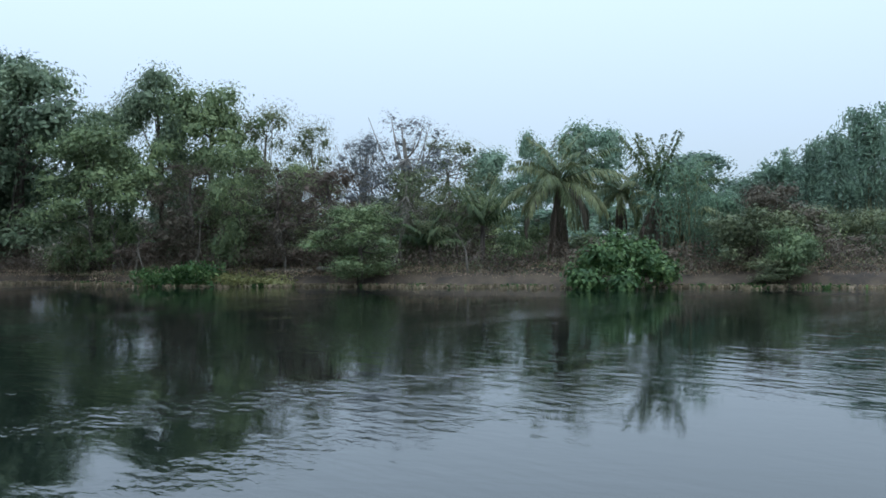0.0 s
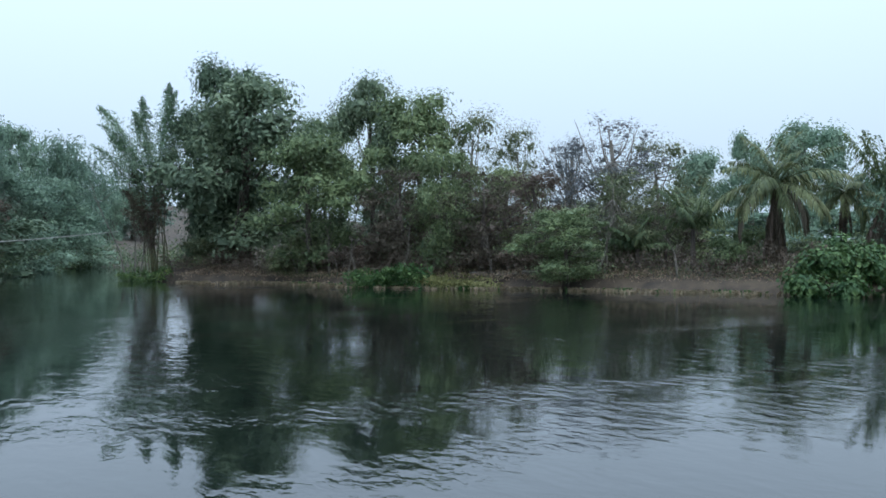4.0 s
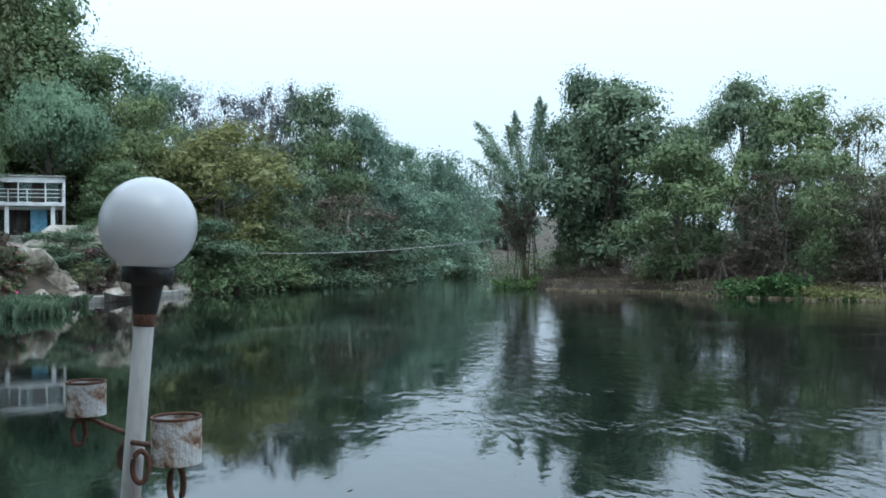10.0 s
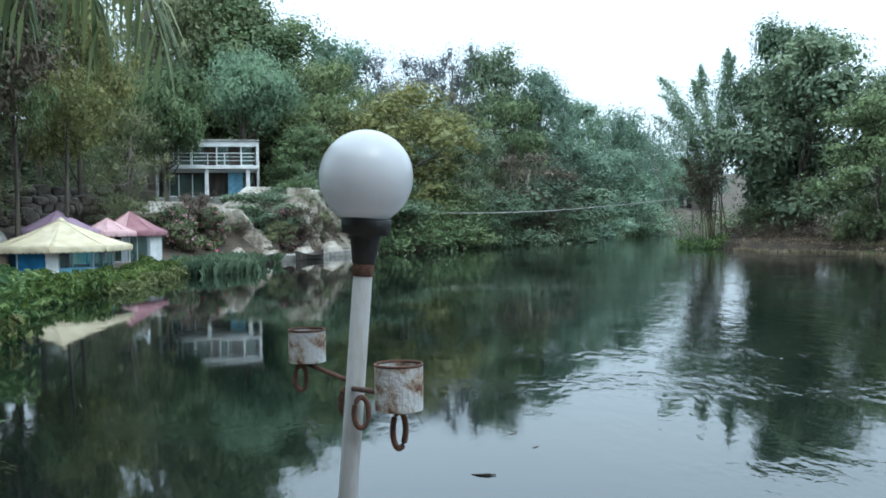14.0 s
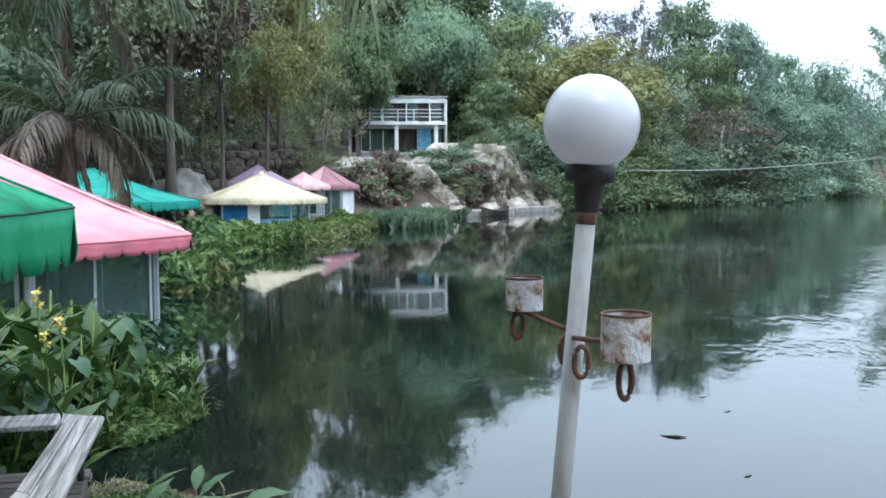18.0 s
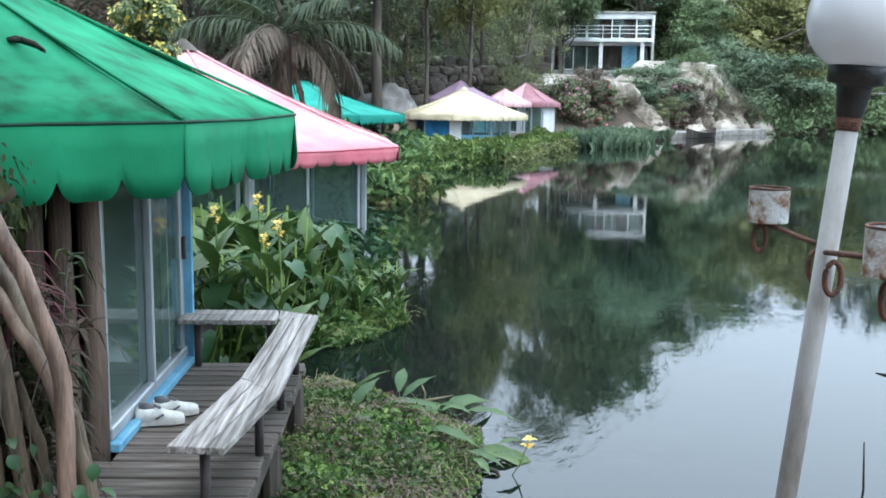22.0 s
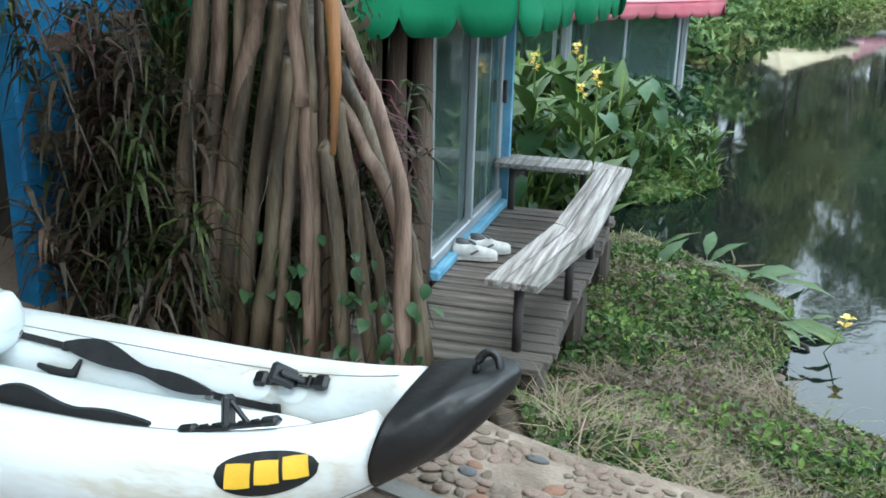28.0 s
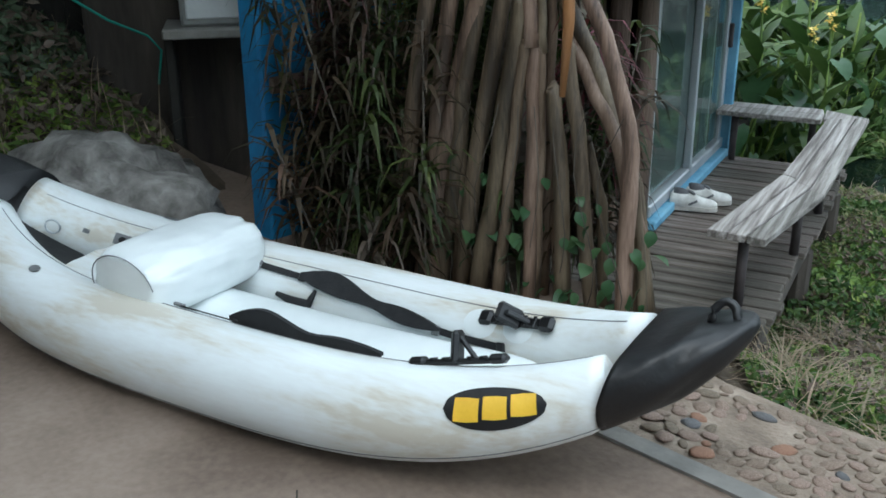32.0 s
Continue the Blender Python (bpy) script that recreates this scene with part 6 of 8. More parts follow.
def shoe(m, mirror):
    ob = thing("shoe", "worn white sports shoe standing on the deck", "shoe", group="pair of shoes", at=m)
    secs = ((-0.145, 0.028, 0.075), (-0.13, 0.036, 0.092), (-0.09, 0.038, 0.088), (-0.04, 0.037, 0.084), (0.0, 0.039, 0.078), (0.05, 0.046, 0.058), (0.10, 0.047, 0.045), (0.135, 0.036, 0.034), (0.15, 0.018, 0.022))
    vs, n = [], 12
    for x, w, h in secs:
        for k in range(n):
            a = 2 * math.pi * k / n
            vs.append((x, mirror * 0.006 * math.sin(x * 20) + w * math.cos(a), 0.026 + (h * max(0, math.sin(a)) ** 0.75 if math.sin(a) > 0 else 0.004 * math.sin(a))))
    fs = [[i * n + k, i * n + (k + 1) % n, (i + 1) * n + (k + 1) % n, (i + 1) * n + k] for i in range(len(secs) - 1) for k in range(n)]
    fs += [list(range(n))[::-1], list(range((len(secs) - 1) * n, len(secs) * n))]
    shell("upper", vs, fs, SHOE_WHITE, ob, smooth=True)
    out = [(x, s * w * 1.12) for s, seq in ((1, secs), (-1, secs[::-1])) for x, w, h in seq]
    bm = bmesh.new()
    lo = [bm.verts.new((x * 1.02, y, 0.0)) for x, y in out]
    hi = [bm.verts.new((x * 1.02, y, 0.028)) for x, y in out]
    bm.faces.new(hi), bm.faces.new(lo[::-1])
    for k in range(len(out)):
        bm.faces.new((lo[k], lo[(k + 1) % len(out)], hi[(k + 1) % len(out)], hi[k]))
    bmesh.ops.recalc_face_normals(bm, faces=bm.faces)
    part("sole", bm, SHOE_SOLE, ob)
    v, f = tube([(-0.125, 0, 0.118), (-0.09, 0, 0.112), (-0.03, 0, 0.106)], [0.022, 0.028, 0.018], 10)
    shell("collar", v, f, SHOE_GREY, ob, "grey padded opening", smooth=True)
    part("tongue", block((0.05, 0.035, 0.012), (-0.012, 0, 0.112), 0.004, Matrix.Rotation(0.5, 4, "Y")), SHOE_GREY, ob)
    for k in range(4):
        x = -0.005 + 0.018 * k
        v, f = tube([(x, -0.03, 0.088 - 0.008 * k), (x + 0.004, 0, 0.104 - 0.009 * k), (x, 0.03, 0.088 - 0.008 * k)], 0.0035, 5)
        shell("lace", v, f, SHOE_WHITE, ob)
    part("stripe", block((0.06, 0.004, 0.014), (0.0, -0.042, 0.055), 0.001, Matrix.Rotation(-0.5, 4, "Y")), SHOE_GREY, ob)


shoe(deck_m @ pose(0.17, 0.43, 0.012, 0, 0, 14) @ Matrix.Scale(0.92, 4), 1)
shoe(deck_m @ pose(0.22, 0.58, 0.012, 0, 0, 26) @ Matrix.Scale(0.92, 4), -1)

# ---- the pad, the cobbled strip and the kayak ----
PAD = material("worn_concrete_pad", ((0.135, 0.096, 0.072), (0.225, 0.168, 0.130), (0.305, 0.236, 0.188)), scale=1.6, rough=0.85, bump=0.25, bump_scale=40)
MORTAR = material("cobble_mortar", ((0.140, 0.104, 0.076), (0.235, 0.180, 0.136), (0.33, 0.265, 0.208)), scale=6, rough=0.95, bump=0.6, bump_scale=60)


def slab(name, pts, top, thick, mat, label, cat, bevel=0.015):
    """A slab over a plan outline; top gives the height at each point."""
    bm = bmesh.new()
    lo = [bm.verts.new((x, y, z - thick)) for (x, y), z in zip(pts, top)]
    hi = [bm.verts.new((x, y, z)) for (x, y), z in zip(pts, top)]
    bm.faces.new(hi), bm.faces.new(lo[::-1])
    n = len(pts)
    for k in range(n):
        bm.faces.new((lo[k], lo[(k + 1) % n], hi[(k + 1) % n], hi[k]))
    bmesh.ops.recalc_face_normals(bm, faces=bm.faces)
    return tagged(part(name, bm, mat), label, cat, kind="structure")


slab("pavement", [(-9, -6), (3.5, -6), (3.0, 1.9), (-1.52, 1.88), (-2.0, 1.80), (-2.75, 2.55), (-4.4, 2.2), (-9, 1.5)], [GROUND] * 8, 0.5, PAD, "worn brownish concrete pad with scuffs and stains", "pavement")
slab("cobbled_strip", [(-2.0, 1.80), (-1.52, 1.88), (0.6, 1.9), (0.6, 2.75), (-1.35, 2.68), (-1.75, 2.52), (-2.09, 2.47), (-2.75, 2.55)], [GROUND + 0.006 - 0.17 * max(0.0, y_ - 1.88) for y_ in (1.80, 1.88, 1.9, 2.75, 2.68, 2.52, 2.47, 2.55)], 0.4, MORTAR, "cobbled concrete strip sloping to the bank", "pavement")
slab("edge_band", [(-2.02, 1.775), (-1.5, 1.86), (-0.9, 1.87), (-0.9, 1.93), (-1.5, 1.925), (-2.03, 1.84)], [GROUND + 0.010] * 6, 0.1, CONCRETE, "pale smooth cement band at the pad edge", "pavement")

RUBBER_WHITE = material("white_pvc", ((0.66, 0.70, 0.70), (0.76, 0.80, 0.80), (0.80, 0.84, 0.84)), scale=1.4, rough=0.38, bump=0.04, coat=0.15)
FLOOR_PVC = material("stained_floor_pvc", ((0.30, 0.19, 0.10), (0.50, 0.40, 0.28), (0.66, 0.64, 0.58), (0.72, 0.73, 0.71)), scale=5, rough=0.6, bump=0.1)
STAINED_WHITE = material("stained_white_pvc", ((0.58, 0.54, 0.46), (0.68, 0.69, 0.66), (0.73, 0.76, 0.76), (0.76, 0.80, 0.80), (0.78, 0.82, 0.82)), scale=2.6, rough=0.42, bump=0.04, coat=0.1, stretch=(0.7, 3, 3))
RUBBER_BLACK = material("black_rubber", ((0.006, 0.006, 0.007), (0.012, 0.012, 0.013)), scale=6, rough=0.42, bump=0.12, bump_scale=30)
WEBBING = material("black_webbing", ((0.008, 0.008, 0.009), (0.018, 0.018, 0.02)), scale=20, rough=0.8, bump=0.2)
GREY_PVC = material("grey_pvc", ((0.13, 0.135, 0.14), (0.22, 0.225, 0.23)), scale=10, rough=0.5)
LOGO_YELLOW = material("yellow_print", ((0.72, 0.42, 0.03), (0.85, 0.52, 0.05)), scale=12, rough=0.45, bump=0)

kayak = thing("kayak", "white inflatable kayak with black rubber noses on the pad", "kayak", at=pose(-2.958, 1.215, GROUND, 0, 0, 23.54))
KL = 1.246     # half length of the white tubes


def kayak_tube(s, side):
    """Centre and radius of a side tube at s from -1 (stern) to 1 (bow)."""
    a = abs(s)
    end, lift, power, thin = (0.137, 0.180, 3.46, 0.40) if s > 0 else (0.115, 0.160, 3.67, 0.06)
    y = side * (end + (0.302 - end) * (1 - a ** 2.91))
    return Vector((KL * s, y, 0.141 + lift * a ** power)), 0.141 * (1 - thin * a ** 3)


def tube_point(s, side, ang, lift=0.0):
    """A place on the skin of a side tube; ang 0 is outwards, 90 degrees is up."""
    c, r = kayak_tube(s, side)
    way = (kayak_tube(s + 0.01, side)[0] - kayak_tube(s - 0.01, side)[0]).normalized()
    flat = Vector((0, 0, 1)).cross(way).normalized() * side
    high = way.cross(flat)
    high *= 1 if high.z > 0 else -1
    out = flat * math.cos(ang) + high * math.sin(ang)
    return c + out * (r + lift), out, way


for side_ in (-1, 1):
    pts_, rad_ = zip(*(kayak_tube(s, side_) for s in np.linspace(-1.0, 1.0, 65)))
    v_, f_ = tube([tuple(p) for p in pts_], np.array(rad_), 32)
    v_[:, 0] = np.clip(v_[:, 0], -1.243, 1.243)
    shell("side_tube", v_, f_, STAINED_WHITE, kayak, smooth=True)
    # seams along the inner shoulder and low on the outside
    for ang_ in (118, -38):
        v_, f_ = tube([tuple(tube_point(s, side_, radians(ang_), 0.0005)[0]) for s in np.linspace(-0.95, 0.98, 50)], 0.0016, 4)
        shell("seam", v_, f_, GREY_PVC, kayak)
# the inflated floor: one broad chamber with a lower channel beside each tube
vs_, n_sec = [], 20
for s_ in np.linspace(-0.62, 0.84, 33):
    half_, end_ = 0.128 * (1 - 0.42 * abs(s_) ** 3), max(0.05, 1 - abs((s_ - 0.11) / 0.735) ** 14)
    mid_ = 0.118 + 0.10 * abs(s_) ** 3.2
    for k in range(n_sec):
        a_ = 2 * math.pi * k / n_sec
        ca_, sa_ = math.cos(a_), math.sin(a_)
        vs_.append((KL * s_, half_ * math.copysign(abs(ca_) ** 0.8, ca_) * end_, mid_ + 0.092 * math.copysign(abs(sa_) ** 0.8, sa_) * end_))
fs_ = [[i * n_sec + k, i * n_sec + (k + 1) % n_sec, (i + 1) * n_sec + (k + 1) % n_sec, (i + 1) * n_sec + k] for i in range(32) for k in range(n_sec)]
fs_ += [list(range(n_sec))[::-1], list(range(32 * n_sec, 33 * n_sec))]
shell("floor_chamber", vs_, fs_, RUBBER_WHITE, kayak, smooth=True)
vs_ = []
for s_ in np.linspace(-0.86, 0.97, 31):
    c_, r_ = kayak_tube(float(s_), 1)
    for q_ in (-1, -0.5, 0, 0.5, 1):
        vs_.append((c_.x, q_ * c_.y, c_.z - 0.045 - 0.03 * (1 - q_ * q_)))
fs_ = [[i * 5 + k, i * 5 + k + 1, (i + 1) * 5 + k + 1, (i + 1) * 5 + k] for i in range(30) for k in range(4)]
shell("floor_sheet", vs_, fs_, FLOOR_PVC, kayak, "white floor stained brown along the channels", smooth=True)
# flat black sheet laid where shadow falls beneath the tubes
vs_ = [(KL * s_, q_ * 0.24, 0.008) for s_ in np.linspace(0.20, 0.56, 13) for q_ in (-1, -0.4, 0.4, 1)]
fs_ = [[i * 4 + k, i * 4 + k + 1, (i + 1) * 4 + k + 1, (i + 1) * 4 + k] for i in range(12) for k in range(3)]
under_tubes = shell("shadow_sheet", vs_, fs_, RUBBER_BLACK, kayak, "black sheet in place of the shadow under the tubes", smooth=True)
under_tubes.modifiers.new("thick", "SOLIDIFY").thickness = 0.006


def nose(sign):
    """The black cap in which both tubes end: a broad flat deck drawn up to a blunt tip with a grab loop."""
    c, r0 = kayak_tube(0.995 * sign, 1)
    n, vs, steps = 40, [], 26
    for i in range(steps + 1):
        x = 1.240 + 0.303 * i / steps
        u = max(0.0, (x - 1.246) / 0.297)
        ck, rk = kayak_tube(min(1.0, x / KL) * sign, 1)
        low = ck.z - rk * 1.13 - 0.007 + 0.165 * u + 0.09 * u**3
        top = ck.z + rk * 1.13 + 0.004 + 0.155 * u - 0.045 * u * u - 0.012 * math.sin(u * math.pi)
        end = max(0.0, 1 - u ** 14) ** 0.5
        half, z = (top - low) / 2 * end + 0.002, (top + low) / 2
        u = min(1.0, u)
        o = ck.y * (1 - u) ** 0.72 + 0.003
        for k in range(n):
            a = 2 * math.pi * k / n
            ca, sa = math.cos(a), math.sin(a)
            wrinkle = 0.004 * math.sin(5 * a + 9 * u) * math.sin(math.pi * u) + 0.004 * u * noise.noise(Vector((u * 7, a * 2, sign)))
            vs.append((sign * (x + 0.018 * max(0.0, sa) * max(0.0, 1 - 2 * u)), math.copysign(o * min(1.0, abs(ca) * 3), ca) + (half + wrinkle) * ca, z + (half + wrinkle) * sa))
    fs = [[i * n + k, i * n + (k + 1) % n, (i + 1) * n + (k + 1) % n, (i + 1) * n + k] for i in range(steps) for k in range(n)]
    fs += [list(range(n))[::-1], list(range(steps * n, (steps + 1) * n))]
    ob = shell("nose_cap", vs, fs, RUBBER_BLACK, kayak, "black rubber nose", smooth=True)
    a = np.linspace(-0.3, math.pi + 0.3, 11)
    v, f = tube(np.stack([sign * (1.462 + 0.030 * np.cos(a)), -0.012 + 0.018 * np.sin(a), c.z + 0.185 + 0.040 * np.sin(a)], -1), 0.0115, 8)
    shell("grab_loop", v, f, RUBBER_BLACK, ob, smooth=True)
    part("loop_patch", block((0.07, 0.010, 0.045), (sign * 1.455, -0.038, c.z + 0.150), 0.004, Matrix.Rotation(-0.35, 4, "X")), RUBBER_BLACK, ob)


nose(1), nose(-1)
# the black spray sheet between the tubes at the stern
vs_ = []
for s_ in np.linspace(-1.0, -0.66, 13):
    c_, r_ = kayak_tube(float(s_), 1)
    u_ = (s_ + 1.0) / 0.34
    for q_ in np.linspace(-1, 1, 9):
        vs_.append((c_.x, q_ * (c_.y - 0.02), c_.z + r_ * (0.75 - 0.95 * u_ ** 0.7) - 0.04 * (1 - q_ * q_) * (1 - 0.5 * u_)))
fs_ = [[i * 9 + k, i * 9 + k + 1, (i + 1) * 9 + k + 1, (i + 1) * 9 + k] for i in range(12) for k in range(8)]
sheet_ = shell("spray_sheet", vs_, fs_, RUBBER_BLACK, kayak, "black sheet between the tubes at the stern", smooth=True)
sheet_.modifiers.new("thick", "SOLIDIFY").thickness = 0.004


def tube_patch(side, s0, s1, a0, a1, shape, mat, name, label="", lift=0.003, nu=28, nv=14, parent=None):
    """A thin patch glued on a side tube, cut to an outline shape(u, v) in the square -1..1."""
    vs = []
    for i in range(nu + 1):
        for j in range(nv + 1):
            u, v = shape(-1 + 2 * i / nu, -1 + 2 * j / nv)
            s, a = s0 + (s1 - s0) * (u + 1) / 2, a0 + (a1 - a0) * (v + 1) / 2
            vs.append(tuple(tube_point(s, side, a, lift)[0]))
    m = nv + 1
    fs = [[i * m + j, (i + 1) * m + j, (i + 1) * m + j + 1, i * m + j + 1] for i in range(nu) for j in range(nv)]
    return shell(name, vs, fs, mat, parent or kayak, label, smooth=True)


def oval(u, v):
    return u, v * math.sqrt(max(0.0, 1 - u * u))


badge = tube_patch(-1, 0.700, 0.895, 0.07, 1.02, lambda u, v: (u, oval(u, v)[1] - 0.10 * u), RUBBER_BLACK, "badge", "black oval badge with yellow shapes")
for u0_, u1_ in ((0.722, 0.770), (0.778, 0.823), (0.831, 0.877)):
    tube_patch(-1, u0_, u1_, 0.30, 0.80, lambda u, v: (u + 0.12 * v, v * (1 - 0.06 * abs(u)) - 0.08 * u), LOGO_YELLOW, "print", "yellow printed shape", 0.006, 10, 8, badge)
tube_patch(-1, -0.60, -0.56, 1.24, 1.48, oval, GREY_PVC, "valve_patch", "grey round patch", 0.004, 16, 8)
tube_patch(1, -0.795, -0.772, 2.58, 2.70, lambda u, v: (u, v), GREY_PVC, "label_patch", "", 0.003, 6, 6)
label_ = tube_patch(1, -0.685, -0.625, 2.42, 2.72, lambda u, v: (u, v), GREY_PVC, "label_patch", "grey label with a dark oval", 0.003, 8, 8)
tube_patch(1, -0.668, -0.640, 2.49, 2.65, oval, RUBBER_BLACK, "print", "", 0.005, 12, 8, label_)
tube_patch(1, -0.60, -0.50, 1.10, 1.45, oval, GREY_PVC, "wear_patch", "", 0.003, 12, 6)
for s_, w_ in ((0.585, 0.05), (0.70, 0.045)):
    tube_patch(1, s_ - w_, s_ + w_, 2.15, 2.85, oval, RUBBER_WHITE, "reinforcement", "", 0.003, 16, 10)


def brace(s, side, ang, tip):
    """A black foot brace on the inner side of a tube: a track with a tilted pedal."""
    at, out, way = tube_point(s, side, radians(ang), 0.012)
    across = out.cross(way)
    m = Matrix((way, across, out)).transposed().to_4x4()
    m.translation = at
    ob = part("foot_brace", block((0.255, 0.034, 0.016), (0, 0, 0), 0.007), RUBBER_BLACK, kayak, "black plastic foot brace")
    ob.matrix_basis = m
    for x in (-0.112, 0.112):
        part("track_end", block((0.05, 0.048, 0.026), (x, 0, 0.004), 0.010), RUBBER_BLACK, ob)
    for k in range(5):
        part("notch", block((0.012, 0.036, 0.006), (-0.07 + 0.035 * k, 0, 0.010), 0.002), RUBBER_BLACK, ob)
    part("pedal", block((0.022, 0.060, 0.085), (0.0, 0, 0.040), 0.009, Matrix.Rotation(tip, 4, "Y")), RUBBER_BLACK, ob)
    part("pedal_strut", block((0.012, 0.016, 0.08), (0.030, 0, 0.034), 0.004, Matrix.Rotation(-0.6, 4, "Y")), RUBBER_BLACK, ob)


brace(0.695, 1, 135, -0.5)
brace(0.70, -1, 112, 0.1)


def thigh_strap(side, s0, s1, ends):
    """A padded strap that runs along the cockpit side, with webbing and buckles at its ends."""
    n, vs = 24, []
    angle = (lambda u: radians(121 - 4 * u)) if side < 0 else (lambda u: radians(137 + 24 * u))
    for i in range(n + 1):
        u = i / n
        at, out, way = tube_point(s0 + (s1 - s0) * u, side, angle(u), 0.006)
        up = out.cross(way)
        up *= 1 if up.z > 0 else -1
        if side < 0:
            out, up = Vector((0, 1, 0)), Vector((0, 0, 1))
        w = 0.012 + 0.026 * math.exp(-(((u - 0.25) / 0.2) ** 2)) + 0.014 * math.exp(-(((u - 0.8) / 0.2) ** 4))
        w *= min(1.0, 4.0 * (1.02 - u)) ** 0.5 * min(1.0, 8 * (u + 0.06))
        rise_ = (0.022 if side < 0 else 0.016) * math.exp(-(((u - 0.25) / 0.22) ** 2))
        for dz, dy in ((w, 0.0), (-w, 0.0), (-w, 0.014), (w, 0.014)):
            vs.append(tuple(at + up * (dz + rise_) + out * dy))
    fs = [[i * 4 + k, i * 4 + (k + 1) % 4, (i + 1) * 4 + (k + 1) % 4, (i + 1) * 4 + k] for i in range(n) for k in range(4)]
    fs += [[3, 2, 1, 0], [n * 4 + k for k in range(4)]]
    ob = shell("thigh_strap", vs, fs, WEBBING, kayak, "black padded thigh strap")
    for e0, e1, a0, a1 in ends:
        vs = []
        for i in range(9):
            u = i / 8
            at, out, way = tube_point(e0 + (e1 - e0) * u, side, radians(a0 + (a1 - a0) * u), 0.005)
            up = out.cross(way)
            up *= 1 if up.z > 0 else -1
            vs += [tuple(at + up * 0.011), tuple(at - up * 0.011), tuple(at - up * 0.011 + out * 0.004), tuple(at + up * 0.011 + out * 0.004)]
        fs = [[i * 4 + k, i * 4 + (k + 1) % 4, (i + 1) * 4 + (k + 1) % 4, (i + 1) * 4 + k] for i in range(8) for k in range(4)]
        st = shell("webbing", vs, fs, WEBBING, ob)
        for e in (e0, e1):
            at, out, way = tube_point(e, side, radians(a0 if e == e0 else a1), 0.010)
            m = Matrix((way, out.cross(way), out)).transposed().to_4x4()
            m.translation = at
            bk = part("buckle", block((0.030, 0.032, 0.012), (0, 0, 0), 0.004), RUBBER_BLACK if e == e1 else GREY_PVC, st)
            bk.matrix_basis = m
    return ob


far_strap = thigh_strap(1, 0.005, 0.475, [(-0.15, 0.01, 133, 137), (0.46, 0.66, 163, 171)])
thigh_strap(-1, 0.055, 0.50, [(-0.115, 0.07, 124, 124)])
# the loose lower end of the far strap
v_, f_ = tube([tuple(tube_point(s, 1, radians(a), 0.012)[0]) for s, a in ((-0.06, 165), (0.0, 170), (0.05, 168), (0.065, 150))], [0.008, 0.017, 0.015, 0.006], 8)
shell("strap_tail", v_, f_, WEBBING, far_strap, smooth=True)

# seat cushion across the cockpit
bm_ = bmesh.new()
bmesh.ops.create_cube(bm_, size=1)
bmesh.ops.subdivide_edges(bm_, edges=list(bm_.edges), cuts=17, use_grid_fill=True)
for v in bm_.verts:
    x, y, z = v.co * 2
    q = 1.03 - 0.05 * (y * y) - 0.13 * abs(y) ** 9
    edge = abs(y) ** 6
    cr = 0.006 * noise.noise(Vector((x * 4, y * 3, z * 5))) + 0.0025 * edge * math.sin(9 * math.atan2(z, x)) + 0.004 * noise.noise(Vector((x * 11, y * 9, z * 11)))
    ln = math.sqrt(max(1e-6, (abs(x) ** 3.4 + abs(z) ** 3.4) ** (2 / 3.4)))
    v.co = Vector((x / max(1, ln) * 0.150 * q + cr, y * (0.262 - 0.02 * (x * x + z * z) / 2), z / max(1, ln) * 0.105 * q + cr))
cushion = part("seat_cushion", bm_, RUBBER_WHITE, kayak, "white inflatable seat cushion", smooth=True)
cushion.matrix_basis = pose(-0.325, -0.01, 0.300, 0, 4, -3)
for s_ in (-0.14, 0.14):
    v_, f_ = tube([(0.146 * math.cos(a), -0.252, 0.100 * math.sin(a)) for a in np.linspace(0.4 + s_, 6.0, 24)], 0.0022, 4)
    shell("piping", v_, f_, GREY_PVC, cushion)
bm_ = block((0.30, 0.30, 0.03), (0, 0, 0), 0.012)
bmesh.ops.subdivide_edges(bm_, edges=list(bm_.edges), cuts=4, use_grid_fill=True)
for v in bm_.verts:
    v.co.z += 0.014 * noise.noise(v.co * 11)
flap_ = part("thwart", bm_, STAINED_WHITE, kayak, "crumpled white fabric flap behind the seat")
flap_.matrix_basis = pose(-0.66, 0.0, 0.205, 0, 8, 4)
a_ = np.linspace(0, 2 * math.pi, 19)
v_, f_ = tube(np.stack([-1.03 + 0.026 * np.cos(a_), 0.03 + 0.012 * np.cos(a_), 0.292 + 0.026 * np.sin(a_)], -1), 0.004, 6, cap=False)
shell("tie_ring", v_, f_, ALUMINIUM, kayak, "metal tie ring")

